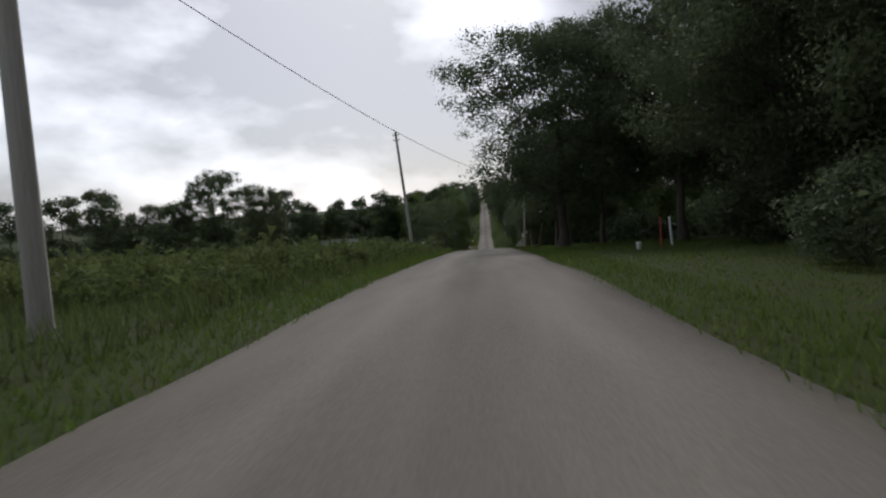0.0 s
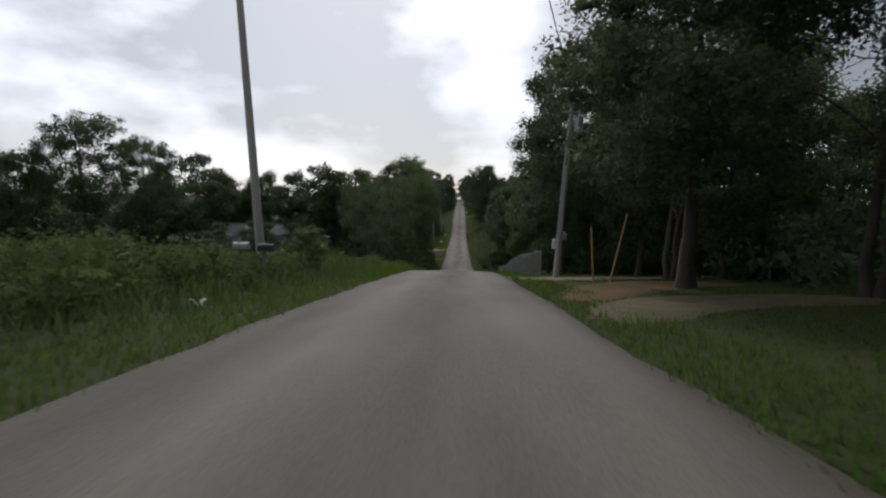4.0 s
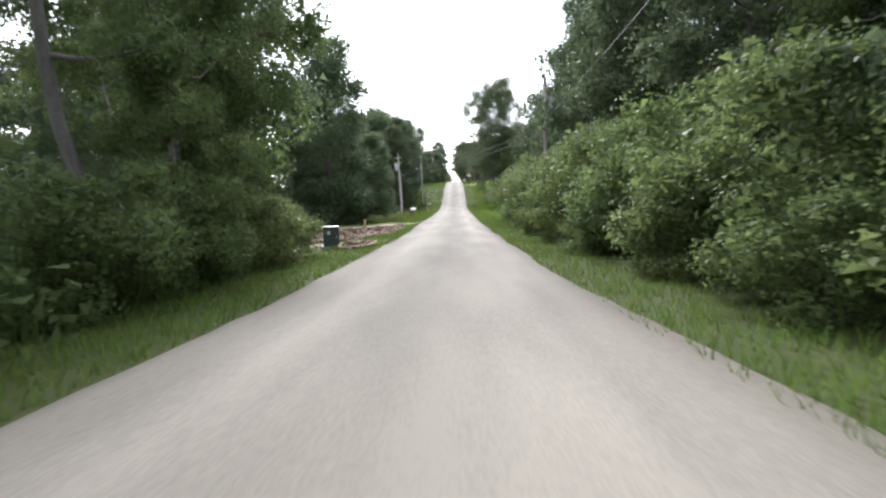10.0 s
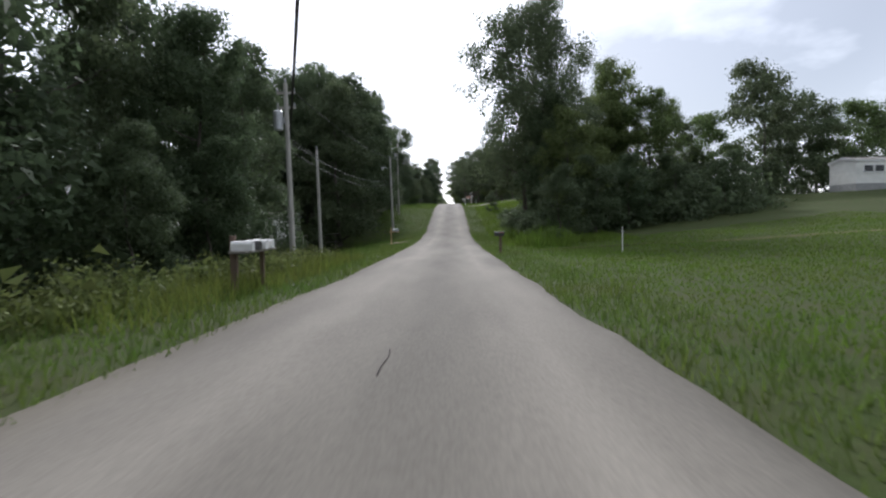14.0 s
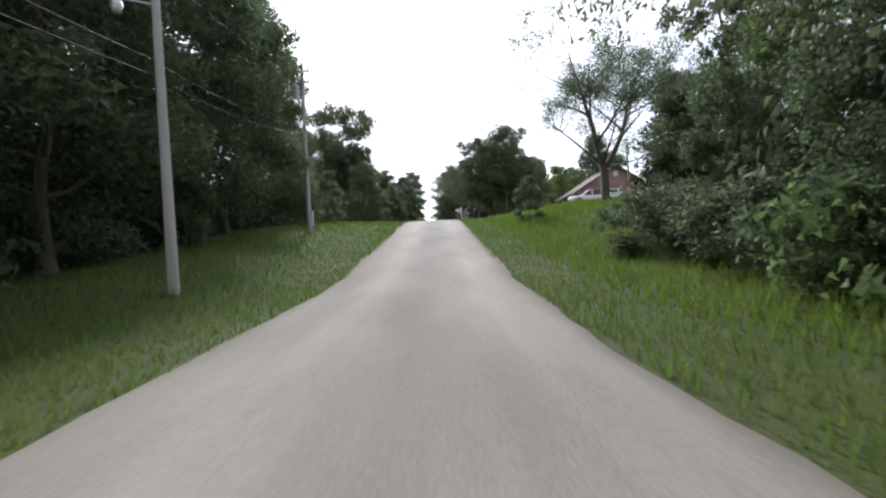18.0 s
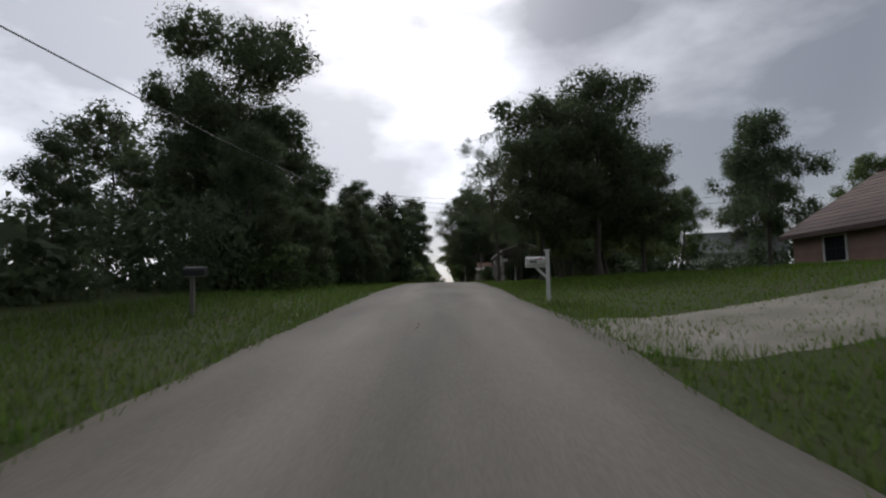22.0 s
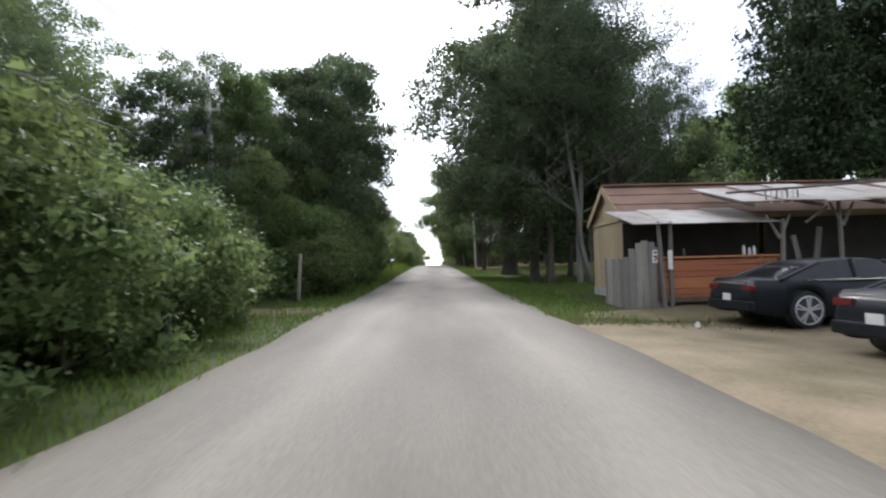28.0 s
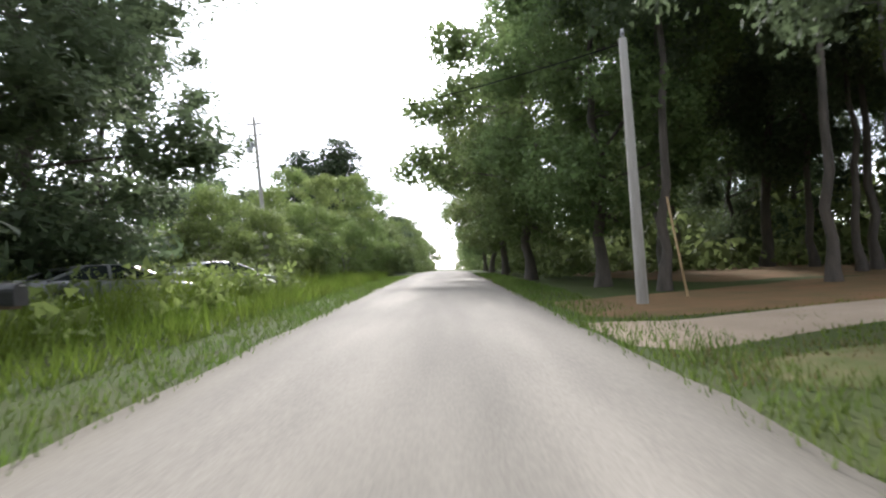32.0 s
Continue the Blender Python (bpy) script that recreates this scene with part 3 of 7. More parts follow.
ribbon("mailbox_pull_in", [(-2.7, 234.5, 0.9), (-4.6, 234.2, 0.8), (-6.0, 234, 0.5)], M_GRAVEL, 0.03, "strip of pale gravel beside the mailbox", "bare ground", seed=7, ragged=0.3)
ribbon("house_drive", [(2.6, 297.5, 3.0), (5, 297.5, 2.4), (10, 298.5, 2.2), (16, 301, 2.2), (22, 302.5, 2.2)], M_PALEGRAVEL, 0.03, "pale gravel drive rising to the brown house", "drive", seed=8, ragged=0.3)
ribbon("gravel_lot", [(2.3, 372.2, 7.6), (5, 372.4, 8.0), (9, 373, 8.7), (22, 374, 9.5)], M_LOT, 0.035, "sandy gravel parking lot in front of the shed", "parking lot", seed=9, cols=15, ragged=0.5)
ribbon("bare_earth", [(3.2, 381.6, 0.6), (5.2, 382.2, 1.0), (7, 382.4, 1.2), (12, 382.8, 1.0), (17, 383, 0.9)], M_DIRT, 0.028, "bare earth with dry grass before the shed porch", "bare ground", seed=16, ragged=0.5)
ribbon("side_track", [(-2.5, 385.5, 1.5), (-5, 385, 1.0), (-12, 384, 0.9)], M_DIRT, 0.03, "dirt track entering the woods", "drive", seed=10, ragged=0.3)
ribbon("woodland_drive", [(2.6, 431.7, 2.0), (5, 431.8, 1.4), (11, 433.4, 1.3), (17, 436.6, 1.5), (30, 437.6, 1.8)], M_GRAVEL, 0.03, "pale dirt drive under the trees to the white house", "drive", seed=11, ragged=0.3)
ribbon("pine_straw", [(2.9, 436.2, 2.4), (6, 436.4, 3.2), (12, 437.4, 3.4), (18, 439, 4.0), (40, 440, 6.0)], M_LEAFLITTER, 0.025, "brown pine straw and bare soil under the trees", "bare ground", seed=12, ragged=0.5)
ribbon("woodland_floor", [(8, 449, 8.5), (14, 450, 9.5), (24, 452, 10), (44, 454, 10)], M_LEAFLITTER, 0.02, "brown leaf litter under the closed woods", "bare ground", seed=18, ragged=0.6)
ribbon("bare_earth", [(3.4, 428.4, 0.5), (6, 428.6, 0.9), (10, 429.4, 1.0), (15, 430.6, 0.8)], M_WORN, 0.02, "worn dry ground along the drive", "bare ground", seed=19, ragged=0.5)
ribbon("bare_earth_under_oak", [(4.0, 405.2, 0.4), (6.5, 405.6, 0.8), (9.5, 405, 1.0), (13, 404, 0.7), (17, 404, 0.3)], M_WORN, 0.008, "worn bare earth in the grass by the big oak", "bare ground", seed=13, ragged=1.1)
ribbon("earth_bank", [(3.4, 62, 0.5), (6, 68, 1.8), (9, 72, 2.2), (13, 74, 1.0)], M_LEAFLITTER, 0.02, "brown leaf-strewn earth under the trees", "bare ground", seed=14, ragged=0.4)


# ---- trees ----
def limb_mesh(paths, sides=7):
    """Round tapering limbs, each a list of (point, radius)."""
    vs, fs = [], []
    for path in paths:
        base = len(vs)
        for k, (p, r) in enumerate(path):
            q = path[min(k + 1, len(path) - 1)][0] - path[max(k - 1, 0)][0]
            d = q / (np.linalg.norm(q) + 1e-9)
            u = np.cross(d, (0.4, 0.91, 0.12))
            u /= np.linalg.norm(u) + 1e-9
            w = np.cross(d, u)
            for j in range(sides):
                a = 2 * math.pi * j / sides
                vs.append(p + u * math.cos(a) * r + w * math.sin(a) * r)
        for k in range(len(path) - 1):
            for j in range(sides):
                o = base + k * sides
                fs.append((o + j, o + (j + 1) % sides, o + sides + (j + 1) % sides, o + sides + j))
    return np.array(vs), np.array(fs)


def lobe_leaves(cen, rad, per, leaf, r, squash=0.8, fill=32, cull=0.74, ragged=0.16, coarse=0.27):
    """Leaves over the outside of rounded clumps (middle, radius), each facing more or less outwards, with coarse sprays inside."""
    k = np.maximum((per * (rad / rad.mean()) ** 2).astype(int), 3)
    idx = np.repeat(np.arange(len(cen)), k)
    d = r.normal(size=(len(idx), 3))
    d /= np.linalg.norm(d, axis=1)[:, None]
    p = cen[idx] + d * np.array([1, 1, squash]) * (rad[idx] * r.normal(1.0, ragged, len(idx)))[:, None]
    keep = np.ones(len(p), bool)
    for c, q in zip(cen, rad):
        e = (p - c) / (q * np.array([1, 1, squash]))
        keep &= (e * e).sum(1) > cull * cull
    p, d = p[keep], d[keep]
    n = d + r.normal(size=p.shape) * 0.55
    n[:, 2] += 0.25
    n /= np.linalg.norm(n, axis=1)[:, None]
    t = np.cross(n, r.normal(size=p.shape))
    t /= np.linalg.norm(t, axis=1)[:, None] + 1e-9
    s = np.cross(n, t)
    ln, wd = leaf * r.uniform(0.65, 1.3, len(p)), leaf * r.uniform(0.38, 0.62, len(p))
    tip = p + t * (ln * 0.6)[:, None] - n * (ln * 0.15)[:, None]
    v = np.stack([p - t * (ln * 0.4)[:, None] + s * (wd * 0.6)[:, None], tip, p - t * (ln * 0.4)[:, None] - s * (wd * 0.6)[:, None]], 1).reshape(-1, 3)
    if fill:
        j = np.repeat(np.arange(len(cen)), fill)
        g = cen[j] + r.normal(size=(len(j), 3)) * 0.33 * rad[j][:, None]
        g1, g2 = r.normal(size=(len(j), 3)), r.normal(size=(len(j), 3))
        g1 /= np.linalg.norm(g1, axis=1)[:, None]
        g2 -= g1 * (g1 * g2).sum(1)[:, None]
        g2 /= np.linalg.norm(g2, axis=1)[:, None]
        g1, g2 = g1 * (coarse * rad[j])[:, None], g2 * (coarse * rad[j])[:, None]
        v = np.concatenate([v, np.stack([g + g2, g + g1, g - g1 - g2 * 0.6], 1).reshape(-1, 3)])
    return v, np.arange(len(v)).reshape(-1, 3)


def tree_parts(seed, H=16.0, R=5.0, low=0.28, lobes=120, per=150, leaf=0.17, lobe=0.15, limbs=12, trunk=0.30, stems=1, airy=0.0, fill=24, top=0.6, coarse=0.24):
    """Trunk with limbs that each carry a bough of leaf clumps, so that the crown has a broken outline and gaps, for a broad-leaved tree H metres high.
    top: how pointed (1) or flat (0.3) the crown is above its widest part."""
    r = np.random.RandomState(seed)
    paths, stem_pts = [], []
    for s in range(stems):
        a0 = r.uniform(0, 6.28)
        foot = np.array([math.cos(a0), math.sin(a0), 0]) * (0.35 * (stems > 1))
        bend = r.normal(size=2) * H * 0.03 + (np.array([math.cos(a0), math.sin(a0)]) * H * (0.08 if low < 0.4 else 0.025) if stems > 1 else 0)
        tr = trunk * (1 if s == 0 else 0.75)
        pts = []
        for k in range(13):
            f = (k / 12) ** 1.4
            flare = 1 + 0.75 * max(0, 1 - f * 14) ** 2
            wob = r.normal(size=2) * H * 0.006 * (k > 1)
            pts.append((foot + np.array([bend[0] * f ** 1.5 + wob[0], bend[1] * f ** 1.5 + wob[1], f * H * 0.86]), tr * flare * (1 - 0.88 * f)))
        pts[0] = (pts[0][0] - np.array([0, 0, 0.25]), pts[0][1])
        paths.append(pts)
        stem_pts.append(pts)

    def width(g):
        if g < 0.38:
            return 1 - (0.5 if low > 0.06 else 0.22) * ((0.38 - g) / 0.38) ** 2
        return max(1 - ((g - 0.38) / 0.64) ** 2, 0.02) ** top

    cen, rad = [], []
    each = max(int(lobes * 1.35) // limbs, 3)
    for k in range(limbs):
        g = 0.95 * ((k + r.uniform(0.1, 0.9)) / limbs) ** 0.9
        a = k * 2.4 + r.uniform(-0.5, 0.5)
        w = width(g) * R
        qb = R * r.uniform(0.30, 0.50) * (0.55 + 0.45 * width(g))
        reach = max(w * r.uniform(0.78, 1.05) - qb, 0.0)
        z = H * (low + (0.97 - low) * g)
        mid = np.array([math.cos(a) * reach, math.sin(a) * reach, min(z, H - qb * 0.62)])
        mid[2] = max(mid[2], qb * 0.45)
        # the limb leaves the stem lower down and rises to its bough
        pts = stem_pts[k % stems]
        zs = [q[0][2] for q in pts]
        p0, r0 = pts[min(int(np.searchsorted(zs, max(mid[2] - reach * r.uniform(0.45, 0.8), H * low * 0.7))), 11)]
        rr = max(r0 * 0.52, 0.02)
        elbow = p0 * 0.45 + mid * 0.55 + np.array([0, 0, 0.06 * reach]) + r.normal(size=3) * 0.05 * R
        paths.append([(p0, rr), ((p0 + elbow) / 2 + r.normal(size=3) * 0.02 * R, rr * 0.8), (elbow, rr * 0.6), (mid, rr * 0.3)])
        own = []
        for m in range(each):
            d = r.normal(size=3)
            d /= np.linalg.norm(d)
            d[2] = d[2] * 0.8 + 0.15
            out = np.array([math.cos(a), math.sin(a), 0.0]) * 0.25
            p = mid + (d + out) * np.array([1, 1, 0.72]) * qb * r.uniform(0.3, 1.0) ** 0.6
            q = lobe * R * r.uniform(0.55, 1.4)
            p[2] = min(max(p[2], q * 0.5), H - q * 0.5)
            own.append(p)
            cen.append(p)
            rad.append(q)
        for p in own[:5]:
            e1 = elbow * 0.3 + mid * 0.7
            paths.append([(e1, rr * 0.32), ((e1 + p) / 2 + r.normal(size=3) * 0.03 * R, rr * 0.2), (p, 0.008)])
    cen, rad = np.array(cen), np.array(rad)
    if airy:
        keep = r.uniform(size=len(cen)) > airy * 0.75
        cen, rad = cen[keep], rad[keep] * (0.9 - 0.3 * airy)
    v, f = lobe_leaves(cen, rad, per, leaf, r, fill=0 if airy > 0.5 else fill, coarse=coarse, cull=0.62 if not airy else 0.2, ragged=0.24 + 0.2 * airy)
    v[:, 2] = np.maximum(v[:, 2], 0.02)
    return limb_mesh(paths), (v, f)


def pine_parts(seed, H=19.0, R=3.4, low=0.35, whorls=17, leaf=0.4, per=60, tuft=0.55):
    """Straight trunk with whorls of level boughs, each ending in tufts of needles."""
    r = np.random.RandomState(seed)
    pts = [(np.array([0.15 * math.sin(k), 0.12 * math.cos(k * 1.3), H * 0.97 * k / 8 - (0.25 if k == 0 else 0)]), 0.22 * (1 - 0.9 * k / 8)) for k in range(9)]
    paths, cen, rad = [pts], [], []
    for k in range(whorls):
        f = low + (0.985 - low) * k / whorls
        L = R * (1 - ((f - low) / (1 - low)) ** 1.4) + 0.35
        for j in range(5):
            a = j * 1.257 + k * 0.9 + r.uniform(-0.35, 0.35)
            l = L * r.uniform(0.55, 1.12)
            p0 = np.array([0, 0, f * H + r.uniform(-0.2, 0.2)])
            e = p0 + np.array([math.cos(a) * l, math.sin(a) * l, l * r.uniform(0.02, 0.28)])
            paths.append([(p0, 0.05), ((p0 + e) / 2, 0.03), (e, 0.008)])
            for g in ((1.0, 0.62, 0.3) if l > 1.2 else (0.85,)):
                cen.append(p0 + (e - p0) * g + r.normal(size=3) * 0.12)
                rad.append(tuft * (0.55 + 0.3 * l / R) * r.uniform(0.8, 1.25) * (1.3 if g < 0.9 else 1.0))
    v, f = lobe_leaves(np.array(cen), np.array(rad), per, leaf, r, squash=0.55, fill=10, cull=0.6, ragged=0.28)
    return limb_mesh(paths, 5), (v, f)


def forked_parts(seed, H=13.0, twin=False):
    """Short trunk forking into two rising limbs, or two stems from the ground, with side branches, fine twigs and loose leaves."""
    r = np.random.RandomState(seed)
    paths, tips = [], []

    def bough(p, d, length, rad, depth, lift):
        d = np.array(d, float) / np.linalg.norm(d)
        pts, n = [(p, rad)], 6 if depth == 0 else 4
        for k in range(n):
            d = d + r.normal(size=3) * 0.10 + np.array([0, 0, lift])
            d /= np.linalg.norm(d)
            p = p + d * length / n
            pts.append((p, max(rad * (1 - 0.85 * (k + 1) / n), 0.006)))
        paths.append(pts)
        if depth == 3:
            tips.append(p)
            tips.append(pts[2][0])
            return
        for k in range((14 if twin else 8, 5, 4)[depth]):
            f = r.uniform(0.22 if depth == 0 else 0.3, 1.0)
            i = min(int(f * n), n - 1)
            q = pts[i][0] + (pts[i + 1][0] - pts[i][0]) * (f * n - i)
            a = k * 2.4 + r.uniform(-0.5, 0.5)
            out = np.array([math.cos(a), math.sin(a), 0.25 * depth]) + d * 0.45
            bough(q, out, length * (0.26 if twin else 0.62, 0.55, 0.5)[depth] * r.uniform(0.7, 1.15), max(pts[i][1] * (0.3 if twin and depth == 0 else 0.55), 0.012), depth + 1, 0.06)

    if twin:
        bough(np.array([-0.25, 0.0, -0.2]), (0.03, 0.02, 1), H * 0.95, 0.19, 0, 0.04)
        bough(np.array([0.35, 0.0, -0.2]), (-0.12, 0.1, 1), H * 0.85, 0.16, 0, 0.06)
    top = np.array([0.05, 0.0, H * 0.18])
    if not twin:
        paths.append([(np.array([0, 0, -0.25]), 0.46), (np.array([0, 0, 0.4]), 0.36), (np.array([0.03, 0, H * 0.1]), 0.33), (top + np.array([0, 0, 0.2]), 0.30)])
        bough(top, (-0.16, 0.05, 1), H * 0.70, 0.27, 0, 0.03)
        bough(top, (0.62, -0.1, 0.9), H * 0.68, 0.23, 0, 0.12)
        bough(top + np.array([0, 0, 0.3]), (-0.95, 0.2, 0.62), H * 0.46, 0.13, 1, 0.05)
        bough(top + np.array([0, 0, 0.1]), (0.9, 0.4, 0.35), H * 0.36, 0.11, 1, 0.03)
        bough(top + np.array([0, 0, 0.5]), (-0.3, -0.9, 0.6), H * 0.38, 0.11, 1, 0.05)
    tips = np.array(tips)
    tips = tips[tips[:, 2] > H * 0.42] if twin else tips[r.uniform(size=len(tips)) < 0.92]
    v, f = lobe_leaves(tips, r.uniform(0.35, 0.7, len(tips)), 52, 0.13, r, fill=0, cull=0.0, ragged=0.35)
    return limb_mesh(paths, 5), (v, f)


KINDS = {}


def kind(name, builder, bark, leaves, height, *args, **kw):
    (tv, tf), (lv, lf) = builder(*args, **kw)
    tm = mesh_object("trunk", tv, tf, bark, smooth=True)
    lm = mesh_object("crown", lv, lf, leaves)
    KINDS[name] = (tm.data, lm.data, height)
    for ob in (tm, lm):
        bpy.data.objects.remove(ob)


kind("oak", tree_parts, M_BARK, M_LEAF, 16.0, 11, 16.0, 5.8, 0.24, 150, 190, 0.17, 0.15, 15, 0.28)
kind("oak_b", tree_parts, M_BARK, M_LEAF2, 16.0, 12, 16.0, 5.2, 0.16, 150, 180, 0.17, 0.15, 15, 0.22)
kind("oak_c", tree_parts, M_BARK, M_LEAF, 16.0, 16, 16.0, 5.4, 0.30, 130, 190, 0.17, 0.155, 12, 0.24, top=0.45)
kind("tall", tree_parts, M_BARK, M_LEAF, 18.0, 21, 18.0, 4.2, 0.10, 140, 150, 0.17, 0.17, 17, 0.2)
kind("tall_b", tree_parts, M_PALEBARK, M_LEAF2, 18.0, 23, 18.0, 3.9, 0.2, 120, 150, 0.17, 0.17, 15, 0.17)
kind("column", tree_parts, M_BARK, M_LEAF, 18.0, 27, 18.0, 4.6, 0.02, 190, 140, 0.18, 0.17, 20, 0.2, top=0.75)
kind("column_b", tree_parts, M_BARK, M_LEAF, 18.0, 29, 18.0, 4.4, 0.03, 180, 140, 0.18, 0.17, 18, 0.2, top=0.5)
kind("high", tree_parts, M_BARK, M_LEAF, 18.0, 35, 18.0, 4.4, 0.42, 110, 190, 0.15, 0.17, 12, 0.2, top=0.5)
kind("high_b", tree_parts, M_STEMBARK, M_LEAF2, 18.0, 37, 18.0, 4.2, 0.36, 110, 190, 0.15, 0.17, 13, 0.17, top=0.6)
kind("dome", tree_parts, M_BARK, M_LEAF, 26.0, 39, 26.0, 10.5, 0.3, 200, 130, 0.3, 0.12, 18, 0.4, 2, 0.06, 14, 0.45)
kind("spreading", tree_parts, M_BARK, M_LEAF, 17.0, 31, 17.0, 7.8, 0.24, 300, 240, 0.14, 0.115, 20, 0.43, top=0.45, fill=70, coarse=0.12)
kind("overhang", tree_parts, M_BARK, M_LEAF, 17.0, 33, 17.0, 8.0, 0.24, 280, 240, 0.14, 0.115, 20, 0.28, fill=70, coarse=0.12)
kind("thin", tree_parts, M_BARK, M_LEAF, 11.0, 41, 11.0, 4.6, 0.26, 150, 150, 0.11, 0.12, 16, 0.15, 2, 0.6)
kind("airy", tree_parts, M_STEMBARK, M_LEAF2, 18.0, 45, 18.0, 4.6, 0.22, 150, 170, 0.13, 0.135, 17, 0.17, 1, 0.35, 4, 0.6, 0.15)
kind("airy_b", tree_parts, M_BARK, M_LEAF, 18.0, 46, 18.0, 5.2, 0.3, 150, 170, 0.13, 0.13, 16, 0.2, 1, 0.3, 6, 0.5, 0.15)
kind("forked", forked_parts, M_BARK, M_LEAF, 13.0, 47)
kind("young", tree_parts, M_BARK, M_LEAF2, 8.0, 51, 8.0, 2.8, 0.02, 90, 140, 0.125, 0.19, 12, 0.09)
kind("young_b", tree_parts, M_BARK, M_LEAF, 8.0, 57, 8.0, 2.5, 0.02, 90, 140, 0.125, 0.19, 12, 0.09)
kind("stems", forked_parts, M_STEMBARK, M_LEAF, 17.0, 61, 17.0, True)
kind("pine", pine_parts, M_BARK, M_NEEDLE, 19.0, 71, 19.0, 3.8, 0.35, 14, 0.3, 54, 0.95)
kind("pine_b", pine_parts, M_BARK, M_NEEDLE, 19.0, 73, 19.0, 5.2, 0.04, 22, 0.32, 40, 1.3)
kind("bush", tree_parts, M_BARK, M_LEAF, 2.4, 81, 2.4, 1.7, 0.02, 54, 110, 0.085, 0.22, 9, 0.03)
kind("bush_b", tree_parts, M_BARK, M_LEAF2, 2.4, 83, 2.4, 1.5, 0.02, 50, 110, 0.08, 0.22, 9, 0.03)
kind("scrub", tree_parts, M_BARK, M_LEAF2, 4.0, 85, 4.0, 2.2, 0.02, 80, 130, 0.095, 0.19, 12, 0.04)
kind("scrub_b", tree_parts, M_BARK, M_LEAF, 4.0, 87, 4.0, 2.2, 0.02, 80, 120, 0.1, 0.19, 11, 0.04)
kind("vine", tree_parts, M_STEMBARK, M_VINE, 5.0, 88, 5.0, 2.6, 0.02, 90, 130, 0.115, 0.17, 14, 0.04, 2, 0.25, 8, 0.7, 0.12)
kind("sapling", tree_parts, M_STEMBARK, M_VINE, 10.0, 89, 10.0, 3.2, 0.05, 120, 130, 0.14, 0.15, 15, 0.1, 1, 0.3, 8, 0.65, 0.14)
kind("back", tree_parts, M_BARK, M_LEAF, 17.0, 91, 17.0, 5.6, 0.04, 110, 74, 0.3, 0.18, 13, 0.22)
kind("back_b", tree_parts, M_BARK, M_LEAF2, 15.0, 93, 15.0, 5.2, 0.05, 110, 74, 0.29, 0.18, 13, 0.2)
kind("back_c", tree_parts, M_BARK, M_LEAF, 17.0, 95, 17.0, 6.0, 0.12, 100, 80, 0.3, 0.17, 11, 0.22, top=0.42)
TREE_LABEL = {"oak": "broad dark green oak with a full crown", "oak_b": "leafy oak with a lighter green crown", "tall": "tall narrow dark green tree",
              "column": "dense dark tree with foliage down to the ground", "overhang": "big dark oak with long limbs", "tall_b": "tall pale-barked tree with light green leaves", "spreading": "huge old oak with a thick trunk and spreading limbs",
              "thin": "open-crowned tree with bare twigs and forked limbs", "forked": "airy half-bare tree with a forked dark trunk", "young": "young leafy tree with foliage to the ground",
              "young_b": "dense dark young tree with foliage to the ground", "stems": "pale many-stemmed tree with a high crown", "pine": "tall dark pine with layered branches",
              "pine_b": "dense dark conical evergreen", "bush": "rounded dark green leafy bush", "bush_b": "rounded light green leafy bush", "vine": "sunlit yellow-green shrub draped in vines", "sapling": "young tree with sunlit yellow-green leaves", "scrub": "overgrown leafy roadside shrub",
              "back": "full dark tree at the back of the woods", "back_c": "broad dark tree at the back of the woods", "oak_c": "broad dark oak with a flat uneven crown",
              "column_b": "dense dark tree with foliage down to the ground", "high": "tall woodland tree with a bare trunk and high crown", "high_b": "tall grey-barked tree with a high light crown",
              "dome": "tall old tree with a wide domed open crown", "scrub_b": "overgrown dark leafy shrub", "airy": "slender light-leaved tree with an open crown", "airy_b": "dark-barked tree with an open broken crown", "back_b": "full green tree at the back of the woods"}
tree_rnd = np.random.RandomState(77)


def plant(which, x, y, h, wide=1.0, group="", label="", turn=None, lean=(0, 0)):
    """One tree or bush of the given height, standing on the ground."""
    tm, lm, base = KINDS[which]
    bush = which in ("bush", "bush_b", "scrub", "scrub_b", "vine")
    ob = new("bush" if bush else "tree")
    s = h / base
    a = tree_rnd.uniform(0, 360) if turn is None else turn
    ob.matrix_basis = pose(x, y, gz(x, y) - 0.05, lean[0] + tree_rnd.uniform(-2, 2), lean[1] + tree_rnd.uniform(-2, 2), 0) @ pose(0, 0, 0, 0, 0, a) @ Matrix.Diagonal((s * wide, s * wide, s, 1))
    for nm, me in (("trunk", tm), ("crown", lm)):
        o = new(nm, me)
        o.parent = ob
    return tagged(ob, label or TREE_LABEL[which], "bush" if bush else "tree", group)


def woods(x0, x1, y0, y1, n, kinds, h0, h1, group, wide=1.0, seed=1):
    """A stretch of wood: n trees at even spacing with scatter."""
    r = np.random.RandomState(seed)
    for k in range(n):
        y = y0 + (y1 - y0) * (k + r.uniform(0.1, 0.9)) / n
        x = r.uniform(min(x0, x1), max(x0, x1))
        plant(kinds[k % len(kinds)], x, y, r.uniform(h0, h1), wide * r.uniform(0.85, 1.15), group)


def row_of(which, places, group, label=""):
    for x, y, h, w in places:
        plant(which, x, y, h, w, group, label)


